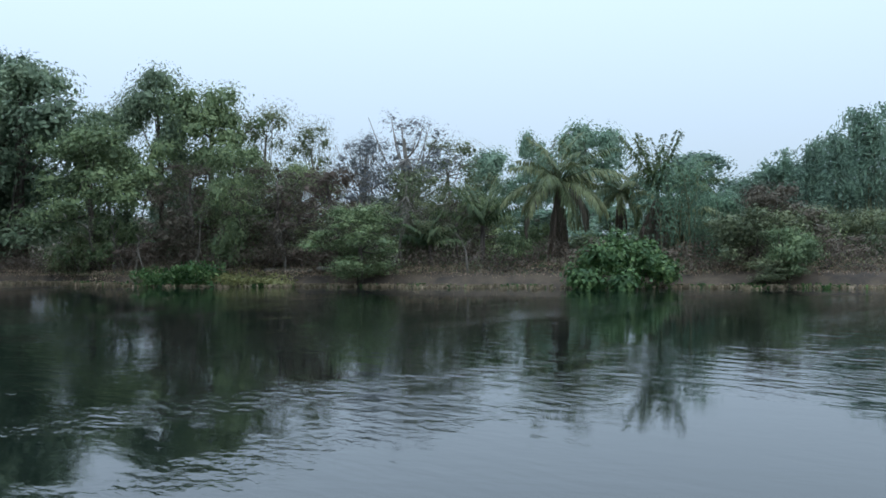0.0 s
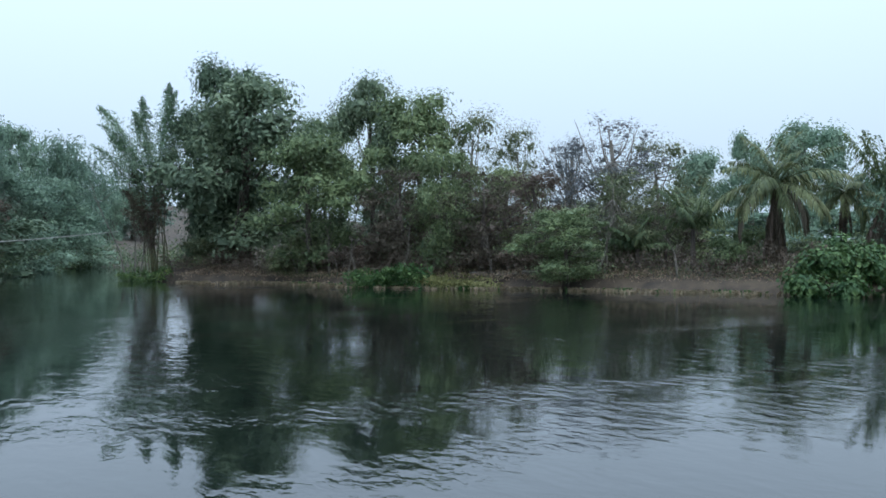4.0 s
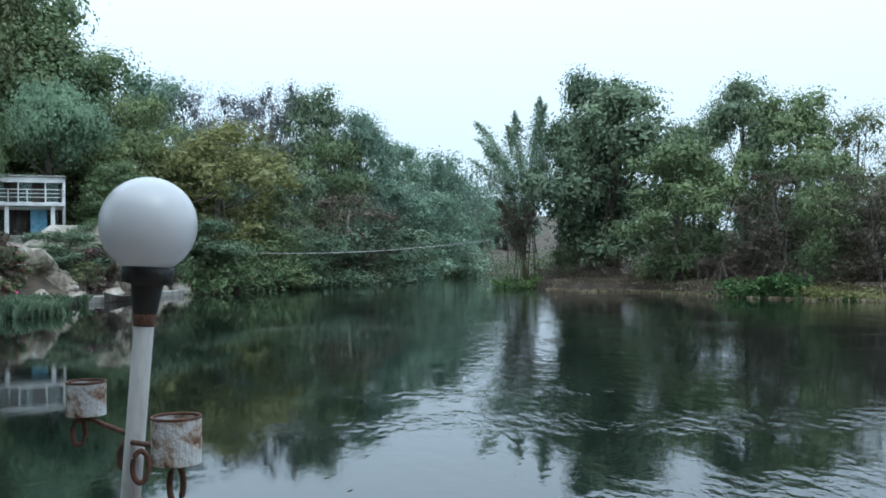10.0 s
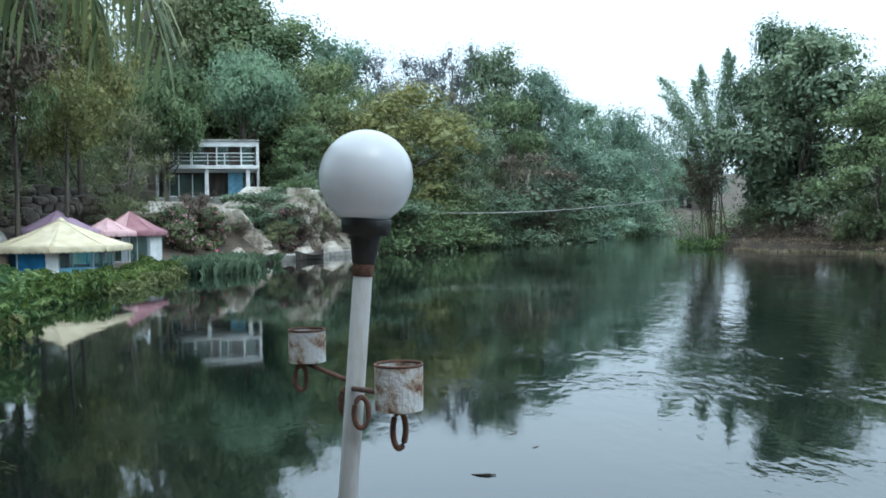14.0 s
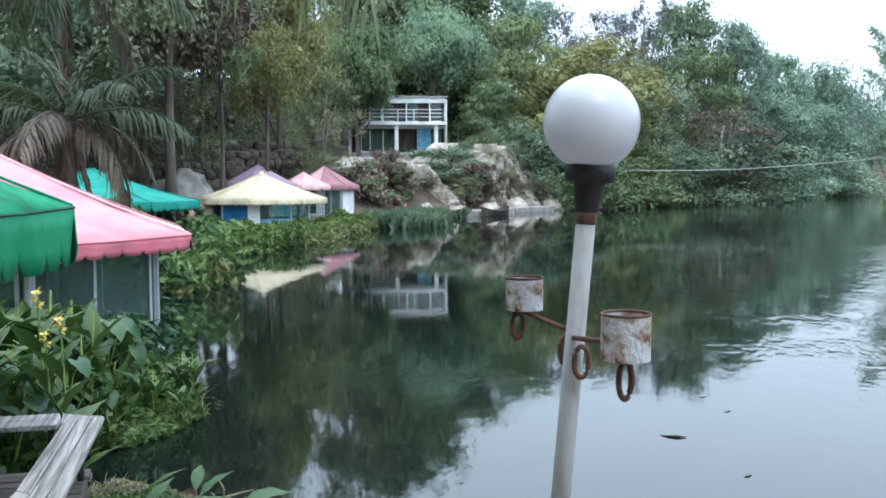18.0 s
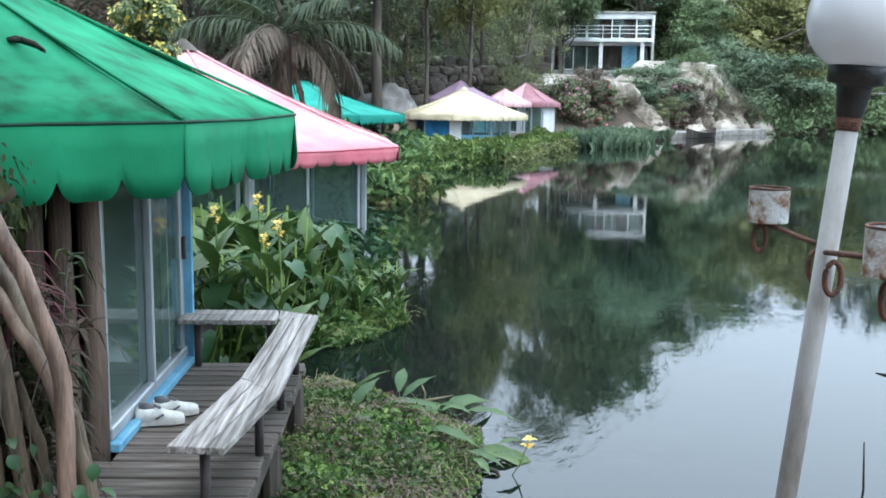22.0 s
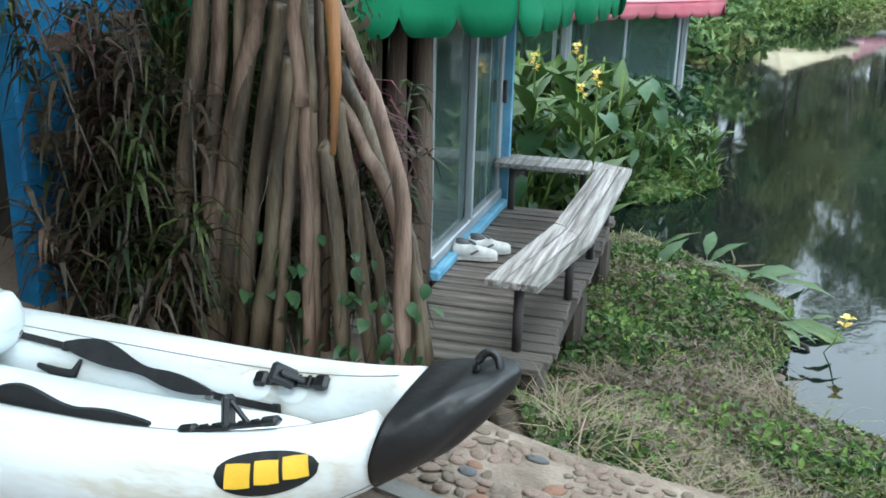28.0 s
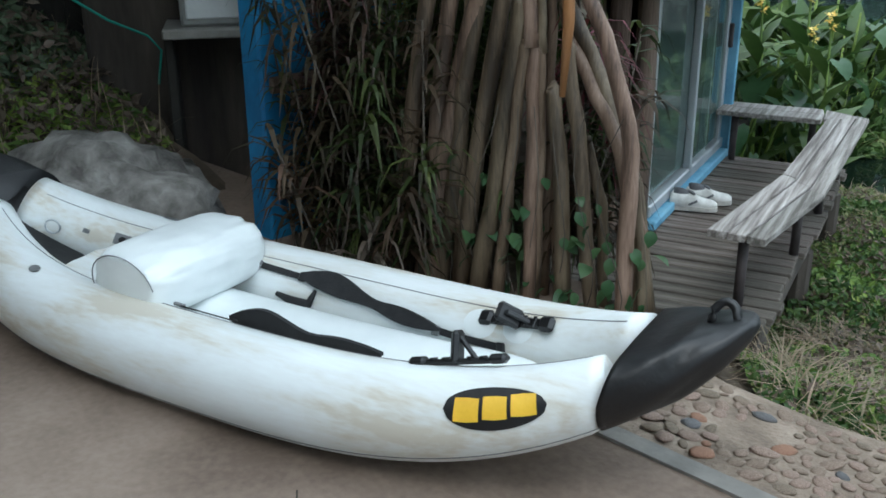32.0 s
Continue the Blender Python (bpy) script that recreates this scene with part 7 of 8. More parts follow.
# ---- stack of peeled poles leaning against a palm ----
POLES_A = [
    ((-2.87, 2.21, 1.35), (-2.86, 2.21, 1.11), (-2.84, 2.22, 0.83), 0.026),
    ((-2.84, 2.23, 0.84), (-2.83, 2.23, 0.51), (-2.83, 2.23, -0.08), 0.025),
    ((-2.85, 2.24, 1.23), (-2.83, 2.25, 0.99), (-2.82, 2.26, 0.81), 0.017),
    ((-2.82, 2.25, 0.81), (-2.82, 2.26, 0.44), (-2.82, 2.25, -0.09), 0.019),
    ((-2.72, 2.26, 1.18), (-2.6, 2.33, 0.89), (-2.52, 2.37, 0.60), (-2.49, 2.38, 0.35), (-2.49, 2.38, -0.05), 0.032),
    ((-2.81, 2.35, 0.98), (-2.75, 2.38, 0.85), (-2.7, 2.41, 0.73), (-2.57, 2.48, 0.35), (-2.50, 2.52, -0.12), 0.033),
    ((-2.78, 2.34, 0.86), (-2.68, 2.38, 0.67), (-2.6, 2.43, 0.5), (-2.53, 2.47, 0.20), (-2.50, 2.48, -0.12), 0.029),
]
POLES_B = [
    ((-2.75, 2.31, 0.8), (-2.69, 2.33, 0.46), (-2.63, 2.36, -0.08), 0.028),
    ((-2.77, 2.26, 0.67), (-2.73, 2.28, 0.39), (-2.71, 2.29, -0.07), 0.03),
    ((-2.97, 2.18, 1.25), (-3.01, 2.16, 1.11), (-3.05, 2.14, 0.94), (-3.16, 2.08, 0.40), (-3.20, 2.05, -0.12), 0.034),
    ((-2.94, 2.21, 1.12), (-3.01, 2.17, 0.71), (-3.11, 2.12, -0.11), 0.032),
    ((-2.89, 2.21, 0.93), (-2.95, 2.18, 0.44), (-3.03, 2.14, -0.09), 0.036),
    ((-2.86, 2.21, 0.81), (-2.9, 2.19, 0.37), (-2.94, 2.17, -0.08), 0.023),
    ((-2.72, 2.39, 0.49), (-2.66, 2.42, 0.27), (-2.64, 2.43, -0.11), 0.021),
]
POLES_C = [
    ((-2.53, 2.44, 0.37), (-2.5, 2.46, 0.13), (-2.48, 2.47, -0.08), 0.021),
    ((-2.86, 2.32, 1.19), (-2.86, 2.33, 0.73), (-2.86, 2.33, 0.1), 0.019),
    ((-2.85, 2.35, 0.42), (-2.83, 2.36, 0.17), (-2.82, 2.37, -0.13), 0.022),
    ((-3.05, 2.17, 1.61), (-3.05, 2.17, 1.48), (-3.07, 2.16, 1.33), (-3.11, 2.14, 0.60), (-3.13, 2.12, -0.12), 0.024),
    ((-3.12, 2.11, 1.18), (-3.18, 2.08, 0.58), (-3.27, 2.04, -0.11), 0.032),
    ((-3.2, 2.09, 1.25), (-3.3, 2.04, 0.57), (-3.37, 2.0, -0.13), 0.031),
    ((-2.99, 2.17, 1.34), (-3.06, 2.13, 0.8), (-3.12, 2.1, 0.35), (-3.17, 2.07, -0.11), 0.03),
]

for tops_ in (POLES_A, POLES_B, POLES_C):
    for *line_, r_ in tops_:
        top_, mid_, foot_ = line_[0], line_[1], line_[-1]
        # poles whose foot shows run down to the ground; the upper pieces end where they are broken off
        if foot_[2] < 0.2:
            foot_ = (foot_[0], foot_[1], GROUND - 0.01)
        more_ = [t_ + (0.12 if top_[2] < 1.2 else 0.5) * (t_ - m_) for t_, m_ in zip(top_, mid_)]
        jitter = random.Random(r_ * 1000 + top_[0])
        way_ = [foot_, *line_[-2::-1], more_]
        knots = []
        for a_, b_ in zip(way_, way_[1:]):
            for q_ in (0.0, 0.33, 0.66):
                knots.append([p_ * (1 - q_) + w_ * q_ + (jitter.gauss(0, 0.004) if k_ < 2 else 0) for k_, (p_, w_) in enumerate(zip(a_, b_))])
        knots.append(list(more_))
        base_ = np.array(knots) - np.array(foot_)
        v_, f_ = tube(base_, [r_ * 0.95 * (1.08 - 0.02 * k_) * jitter.uniform(0.96, 1.03) * (1.12 if jitter.random() < 0.1 else 1.0) for k_ in range(len(knots))], 12)
        po_ = tagged(shell("wooden_pole", v_, f_, PEELED, smooth=True), "peeled brown wooden pole leaning in the stack", "pole", group="stack of poles")
        po_.location = foot_
v_, f_ = tube([(0, 0, 0), (0.022, -0.004, 0.24), (0.0, 0.003, 0.46), (-0.055, 0.008, 0.69), (-0.09, 0.02, 1.0)], [0.010, 0.019, 0.024, 0.028, 0.031], 12)
po_ = tagged(shell("wooden_pole", v_, f_, ORANGE_POLE, smooth=True), "orange-brown tapered pole hanging in front of the stack", "pole", group="stack of poles")
po_.location = (-2.60, 2.15, 0.71)

RINGED = material("ringed_palm_trunk", ((0.08, 0.065, 0.05), (0.15, 0.125, 0.10), (0.22, 0.19, 0.155)), scale=5, rough=0.9, bump=0.6, stretch=(0.6, 0.6, 5))
near_palm = thing("palm_tree", "palm with a ringed trunk beside the stacked poles", "palm", at=(-3.12, 2.36, GROUND - 0.1))
zs_ = np.linspace(0, 3.9, 60)
v_, f_ = tube(np.stack([0.04 * np.sin(zs_), 0.03 * np.sin(zs_ * 0.7), zs_], -1), 0.088 + 0.006 * (np.arange(60) % 2) + 0.03 * np.exp(-zs_ * 2), 14)
shell("trunk", v_, f_, RINGED, near_palm, smooth=True)
rng_ = np.random.default_rng(7)
for k in range(14):
    az_, up_, arch_, ln_ = 90 + 20 * (k - 4), 46, 0.9, 2.8
    if k < 5:
        az_, up_, arch_, ln_ = (77, 70, 64, 60, 84)[k], 20, 1.62, (2.8, 3.2, 3.45, 3.7, 2.5)[k]
    r_, l_f = frond_arrays(rng_, ln_, up_, arch_, 46, 0.55, 0.75, 0.014)
    v_, f_ = merged([r_, l_f])
    fr_ = shell("frond", v_, f_, LEAF["palm"], near_palm)
    fr_.matrix_basis = Matrix.Translation((0, 0, 3.80)) @ pose(0, 0, 0, 0, 0, az_)


# ---- blue brick wall, bushes and clutter behind the kayak ----
BRICK = material("old_red_brick", ((0.10, 0.068, 0.050), (0.19, 0.13, 0.10), (0.30, 0.22, 0.175)), scale=6, rough=0.95, bump=0.6, random_by="object", spread=0.3)
blue_wall = thing("wall_blue", "blue painted brick wall with broken plaster", "wall", kind="structure", at=Matrix.Translation((-4.18, 1.86, GROUND)) @ Matrix.Rotation(math.atan2(1.54, -0.22), 4, "Z"))
part("plaster", block((1.68, 0.14, 1.34), (0.72, -0.075, 0.66), 0.012), BLUE_PAINT, blue_wall, "bright blue painted plaster")
rnd = random.Random(5)
brick_me = None
for row in range(15):
    z = 0.06 + row * 0.078
    for k in range(7):
        x = 0.02 + 0.21 * k + (0.1 if row % 2 else 0)
        broken = 0.02 < z < 0.22 or 0.48 < z < 0.74 or 0.93 < z < 1.12
        edge = (0.04 if broken else 0.27) + 0.06 * math.sin(row * 2.3)
        if x < edge or x > 1.5 or rnd.random() < 0.05:
            continue
        if brick_me is None:
            ob = part("brick", block((0.2, 0.03, 0.068), (0, 0, 0), 0.005), BRICK, blue_wall)
            brick_me = ob.data
        else:
            ob = adopt(new("brick", brick_me), blue_wall)
        ob.matrix_basis = pose(x, -0.155 + rnd.uniform(-0.004, 0.004), z, 0, rnd.uniform(-1, 1), 0)

# the dark passage beside the wall; its near-black wall colour carries the shade
SHADED_WALL = material("shaded_passage_wall", ((0.012, 0.012, 0.011), (0.026, 0.024, 0.021), (0.045, 0.042, 0.036)), scale=1.5, rough=0.95, bump=0.4)
ps = thing("wall_passage", "passage wall behind the hut, its shade put in the colour", "wall", kind="structure", at=(0, 0, 0))
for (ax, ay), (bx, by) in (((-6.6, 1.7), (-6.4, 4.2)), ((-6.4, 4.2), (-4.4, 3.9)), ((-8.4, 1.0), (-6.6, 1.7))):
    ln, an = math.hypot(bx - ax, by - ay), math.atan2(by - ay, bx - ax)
    part("wall", block((ln, 0.15, 1.5), ((ax + bx) / 2, (ay + by) / 2, 0.55), 0.01, Matrix.Rotation(an, 4, "Z")), SHADED_WALL, ps)
# lintel and slab added overhead to keep sky light off the walls
part("lintel", block((2.1, 1.8, 0.08), (-5.6, 3.5, 1.20), 0.02, Matrix.Rotation(0.2, 4, "Z")), SHADED_WALL, ps)
part("shade_slab", block((3.9, 3.0, 0.07), (-6.75, 2.75, 1.42), 0.02, Matrix.Rotation(0.2, 4, "Z")), SHADED_WALL, ps)
box = thing("metal_cabinet", "pale metal cabinet standing on a shelf in the passage", "cabinet", at=pose(-5.28, 2.18, 0.66, 0, 0, 66))
part("body", block((0.46, 0.3, 0.5), (0, 0, 0.25), 0.015), GREY_WALL, box)
part("door", block((0.40, 0.02, 0.42), (0, -0.155, 0.25), 0.008), WHITE_PAINT, box)
shelf = thing("shelf", "thin concrete shelf bracketed in the passage", "shelf", at=pose(-5.28, 2.18, 0.66, 0, 0, 66))
part("board", block((0.75, 0.5, 0.05), (0.05, 0.02, -0.026), 0.008), CONCRETE, shelf)
for s in (-0.3, 0.38):
    part("bracket", block((0.05, 0.4, 0.74), (s, 0.06, -0.42), 0.008), SHADED_WALL, shelf)

boulder("boulder", (-4.72, 1.28, GROUND + 0.02), (0.62, 0.42, 0.36), 21, CONGLOMERATE, "rough grey boulder half covered by weeds", turn=25, rough=0.12)
boulder("boulder", (-5.5, 0.75, GROUND), (0.5, 0.5, 0.3), 22, BOULDER, "grey boulder half covered by weeds")


def weeds(name, label, outline, seed, leaf, count, size, tall, base, cat="weeds", slim=0.5, lump=3.0):
    """Low leafy cover inside an outline; base gives the height below it. One stuff object."""
    rng = np.random.default_rng(seed)
    xs, ys = [p[0] for p in outline], [p[1] for p in outline]
    pts = np.stack([rng.uniform(min(xs), max(xs), count * 4), rng.uniform(min(ys), max(ys), count * 4)], -1)
    pts = pts[land(pts[:, 0], pts[:, 1], list(outline)) > 0][:count]
    n = len(pts)
    bump = 0.5 + 0.5 * np.sin(pts[:, 0] * lump + 2 * np.sin(pts[:, 1] * lump * 0.8)) * np.sin(pts[:, 1] * lump * 1.1 + seed)
    bump = bump * rise(land(pts[:, 0], pts[:, 1], list(outline)), 0.0, 0.55)
    z = base(pts[:, 0], pts[:, 1]) + tall * (0.12 + 0.88 * bump) * rng.uniform(0, 1, n) ** 0.6
    v, f = cards(np.concatenate([pts, z[:, None]], 1), rng.normal(0, 0.5, (n, 3)) + [0, 0, 0.9], size, rng, slim, 0.2)
    return tagged(shell(name, v, f, LEAF[leaf]), label, cat, kind="stuff")


def blades(name, label, outline, seed, leaf, count, length, wide, base, lie=0.7, cat="grass"):
    """Arching thin blades or stalks inside an outline. One stuff object."""
    rng = np.random.default_rng(seed)
    xs, ys = [p[0] for p in outline], [p[1] for p in outline]
    pts = np.stack([rng.uniform(min(xs), max(xs), count * 4), rng.uniform(min(ys), max(ys), count * 4)], -1)
    pts = pts[land(pts[:, 0], pts[:, 1], list(outline)) > 0][:count]
    n = len(pts)
    a, ln = rng.uniform(0, 6.283, n), length * rng.uniform(0.5, 1.3, n)
    d, s = np.stack([np.cos(a), np.sin(a), 0 * a], -1), np.stack([-np.sin(a), np.cos(a), 0 * a], -1)
    lay = np.clip(lie + rng.normal(0, 0.25, n), 0.05, 1.3)[:, None]
    p0 = np.concatenate([pts, base(pts[:, 0], pts[:, 1])[:, None]], 1)
    rows = []
    for u in (0, 0.33, 0.67, 1.0):
        c = p0 + d * (ln * u)[:, None] * lay * (0.5 + 0.5 * u) + np.array([0, 0, 1.0]) * (ln * (u * (1.1 - 0.75 * u * lay[:, 0])))[:, None]
        w = (wide * (1.02 - u) * rng.uniform(0.8, 1.2, n))[:, None]
        rows += [c - s * w, c + s * w]
    v = np.stack(rows, 1).reshape(-1, 3)
    q = np.arange(n)[:, None] * 8
    f = np.concatenate([q + np.array([[0, 1, 3, 2]]), q + np.array([[2, 3, 5, 4]]), q + np.array([[4, 5, 7, 6]])])
    return tagged(shell(name, v, f, LEAF[leaf]), label, cat, kind="stuff")


# the weedy slope left of the passage
def slope(x, y):
    return GROUND + 0.05 + 0.55 * np.clip((-x - 4.6) / 2.2, 0, 1.6) * np.clip((y + 0.6) / 1.5, 0.2, 1)


slope_ring = [(-4.7, 0.95), (-4.95, 1.75), (-6.5, 1.85), (-8.4, 1.1), (-8.4, -0.6), (-5.6, 0.1)]
sx = np.linspace(-9, -4.4, 30)
sy = np.linspace(-1.2, 2.2, 24)
mx, my = np.meshgrid(sx, sy, indexing="ij")
edge = np.clip(land(mx, my, slope_ring), -0.6, 0.4)
mz = np.where(edge > -0.25, slope(mx, my) * 1.0 - 0.10 * (edge < 0.0), GROUND - 0.12) + 0.03 * np.sin(mx * 9) * np.cos(my * 8)
idx = np.arange(30 * 24).reshape(30, 24)
mf = np.stack([idx[:-1, :-1], idx[1:, :-1], idx[1:, 1:], idx[:-1, 1:]], -1).reshape(-1, 4)
tagged(shell("earth_bank", np.stack([mx, my, mz], -1).reshape(-1, 3), mf, SOIL, smooth=True), "earth bank under weeds beside the passage", "bank", kind="structure")
weeds("weeds", "low green weeds on the earth bank", slope_ring, 201, "weed", 5000, 0.075, 0.28, slope)
weeds("weeds", "dry stalks and leaves on the earth bank", slope_ring, 202, "brown", 3500, 0.07, 0.32, slope)
blades("grass", "dry arching grass on the earth bank", slope_ring, 203, "straw", 420, 0.35, 0.004, slope)
weeds("undergrowth", "dark leafy tangle over the earth bank", [(-5.9, 0.6), (-6.0, 1.8), (-8.8, 1.2), (-8.8, -1.0)], 204, "deep", 9000, 0.085, 1.3, slope, "undergrowth")
weeds("undergrowth", "brown twiggy tangle over the earth bank", [(-5.7, 0.6), (-5.8, 1.8), (-8.8, 1.2), (-8.8, -1.0)], 205, "brown", 5000, 0.07, 1.2, slope, "undergrowth")
hose_pts = [(-5.59, 1.44, 0.83), (-5.53, 1.63, 0.69), (-5.47, 1.81, 0.6), (-5.45, 1.87, 0.52), (-5.46, 1.84, 0.34)]
v, f = tube(hose_pts, 0.0075, 6)
tagged(shell("hose", v, f, TEAL_CLOTH, smooth=True), "pale teal plastic hose hanging in the passage", "hose")


def strap_bush(x, y, seed, stems, tall, leaves, length, leaf, label, name="strap_leaf_bush", wide=0.0145, z=GROUND, spread=0.3, leaf2=None, low=0.25):
    """Stems that carry whorls of long arching leaves."""
    rng = np.random.default_rng(seed)
    ob = thing(name, label, "bush", at=(x, y, z))
    bits, vs, fs = [], [], 0
    allv = []
    for k in range(stems):
        foot = rng.normal(0, spread * 0.5, 2)
        head = foot + rng.normal(0, spread * 0.45, 2)
        h = tall * rng.uniform(0.35 if low < 0.5 else 0.75, 1.0)
        s = np.linspace(0, 1, 5)[:, None]
        pts = np.concatenate([foot + (head - foot) * s, h * s - 0.02], 1)
        bits.append(tube(pts, 0.0045, 5))
        n = leaves
        u = rng.uniform(low, 1.0, n)
        p0 = np.stack([np.interp(u, s[:, 0], pts[:, d]) for d in range(3)], -1)
        a = rng.uniform(0, 6.283, n)
        d = np.stack([np.cos(a), np.sin(a), 0 * a], -1)
        sd = np.stack([-np.sin(a), np.cos(a), 0 * a], -1)
        ln = length * rng.uniform(0.5, 1.2, n)
        up = rng.uniform(0.2, 1.1, n)
        rows = []
        for q in (0, 0.3, 0.65, 1.0):
            c = p0 + d * (ln * q * (1.0 - 0.25 * q))[:, None] + np.array([0, 0, 1.0]) * (ln * (up * q - 0.95 * q * q))[:, None]
            w = wide * (0.6 + 1.2 * q * (1 - q) * 2) * (1.05 - q)
            rows += [c - sd * w, c + sd * w]
        allv.append(np.stack(rows, 1))
    v, f = merged(bits)
    tagged(shell("stem", v, f, BARK, ob), kind="stuff")
    half = len(allv) // 2 if leaf2 else len(allv)
    for chunk, lf in ((allv[:half], leaf), (allv[half:], leaf2)):
        if not chunk:
            continue
        vv = np.concatenate(chunk)
        q = np.arange(len(vv))[:, None] * 8
        f = np.concatenate([q + np.array([[0, 1, 3, 2]]), q + np.array([[2, 3, 5, 4]]), q + np.array([[4, 5, 7, 6]])])
        ob2 = shell("foliage", vv.reshape(-1, 3), f, LEAF[lf], ob)
        tagged(ob2, kind="stuff")
    return ob


for x_, y_, seed_, stems_, tall_, leaves_, len_, one_, two_, wide_ in (
        (-3.55, 2.04, 301, 20, 1.45, 60, 0.27, "strap", "strapgreen", 0.30),
        (-3.36, 2.00, 302, 15, 1.25, 52, 0.26, "strapgreen", "strap", 0.30),
        (-3.64, 1.98, 303, 14, 1.42, 56, 0.25, "straprust", "strap", 0.26),
        (-3.62, 1.92, 305, 12, 0.85, 44, 0.25, "strapdry", "strapgreen", 0.34)):
    strap_bush(x_, y_, seed_, stems_, tall_, leaves_, len_, one_, "tall bush of reddish and dark green strap leaves", leaf2=two_, spread=wide_, wide=0.0125)
strap_bush(-2.95, 2.68, 304, 4, 1.36, 24, 0.36, "red", "dark red narrow-leaved plant beside the log wall", name="red_plant", wide=0.0105, z=DECK, spread=0.1, low=0.86)

# dark foliage added so the gaps in the stack read as shade
strap_bush(-3.0, 2.55, 306, 26, 1.0, 44, 0.22, "strapgreen", "strap-leaved bush added behind the poles to darken the gaps", leaf2="strap", spread=0.3, wide=0.0125)

for x_, y_, t_, w_, k in ((-3.70, 2.62, 2.3, 0.70, 0), (-4.02, 2.9, 2.4, 0.9, 1), (-3.40, 2.58, 1.5, 0.5, 2)):
    tree("shrub", x_, y_, t_, w_, k, "strapgreen", z=GROUND, label="dark leafy shrub crowding the stacked poles")
# climbing leaves among the poles
LEAF_SHAPE = ((0.0, 0.0), (0.16, 0.34), (0.40, 0.46), (0.68, 0.34), (1.0, 0.0))


def leaf_arrays(length, wide, arch, fold=0.25, wave=0.0, shape=LEAF_SHAPE, rows=9, notch=0.0):
    """One broad leaf along +x with a folded midrib and an arched blade."""
    u = np.linspace(0, 1, rows)
    w = np.interp(u, [p[0] for p in shape], [p[1] for p in shape]) * wide
    x = length * np.sin(u * arch) / arch if arch > 0.01 else length * u
    z = length * (np.cos(u * arch) - 1) / arch if arch > 0.01 else 0 * u
    rip = wave * np.sin(u * 17)
    l = np.stack([x - notch * length * (1 - u) ** 4, -w, z + fold * w + rip], -1)
    m = np.stack([x, 0 * u, z], -1)
    r = np.stack([x - notch * length * (1 - u) ** 4, w, z + fold * w - rip], -1)
    v = np.stack([l, m, r], 1).reshape(-1, 3)
    f = []
    for i in range(rows - 1):
        f += [[i * 3, i * 3 + 1, i * 3 + 4, i * 3 + 3], [i * 3 + 1, i * 3 + 2, i * 3 + 5, i * 3 + 4]]
    return v, f


vine = thing("climbing_vine", "small green climbing leaves among the poles", "vine", at=(0, 0, 0))
rnd = random.Random(12)
vine_me = None
for k in range(84):
    x = rnd.uniform(-3.2, -2.42)
    y = 2.02 + (x + 3.2) * 0.42 + rnd.uniform(-0.02, 0.12)
    z = GROUND + rnd.uniform(0.02, 0.62) * rnd.uniform(0.4, 1)
    if vine_me is None:
        v, f = leaf_arrays(0.062, 0.05, 0.9, 0.2)
        ob = shell("leaf", v, f, LEAF["taro"], vine, smooth=True)
        vine_me = ob.data
    else:
        ob = adopt(new("leaf", vine_me), vine)
    ob.matrix_basis = pose(x, y, z, rnd.uniform(-40, 40), rnd.uniform(-10, 60), rnd.uniform(-160, 20)) @ Matrix.Scale(rnd.uniform(0.6, 1.3), 4)
stems = []
for k in range(8):
    x = -3.15 + 0.09 * k
    y = 2.04 + (x + 3.2) * 0.42
    s = np.linspace(0, 1, 8)
    stems.append(tube(np.stack([x + 0.05 * np.sin(s * 6 + k), y + 0.03 * np.cos(s * 5), GROUND + 0.75 * s], -1), 0.0024, 4))
for v, f in stems:
    shell("stem", v, f, BARK, vine)

# dry leaves and a twig on the green roof
TWIG = material("dark_twig", ((0.02, 0.015, 0.012), (0.05, 0.04, 0.03)), scale=9, rough=0.9)
pod = thing("dry_palm_sheath", "dark dry palm sheath lying on the green roof", "debris", at=pose(-4.18, 3.84, 1.66, 0, 0, 20))
for q, (da, dz) in enumerate(((0.0, 0.0), (0.12, 0.012))):
    v, f = tube([(-0.16, 0.10, 0.035 + dz), (-0.10, 0.06 + da * 0.3, 0.040 + dz), (-0.02, 0.0, 0.030 + dz), (0.08, -0.04 - da * 0.2, 0.004 + dz), (0.15, -0.09, -0.030 + dz)], [0.004, 0.015, 0.012, 0.014, 0.003], 6)
    shell("sheath", v, f, TWIG, pod)
dl = thing("hanging_dry_leaves", "curled dry brown leaves caught beside the roof edge", "debris", at=(0, 0, 0))
for k in range(16):
    v, f = leaf_arrays(rnd.uniform(0.08, 0.14), 0.05, 1.8, 0.5)
    ob = shell("leaf", v, f, LEAF["brown"], dl, smooth=True)
    ob.matrix_basis = pose(-2.86 + rnd.uniform(-0.06, 0.08), 2.42 + rnd.uniform(-0.05, 0.08), rnd.uniform(0.95, 1.42), rnd.uniform(0, 360), rnd.uniform(30, 100), rnd.uniform(0, 360))
v, f = tube([(-2.84, 2.44, 0.86), (-2.88, 2.46, 1.2), (-2.92, 2.44, 1.55)], 0.006, 5)
shell("stem", v, f, TWIG, dl)

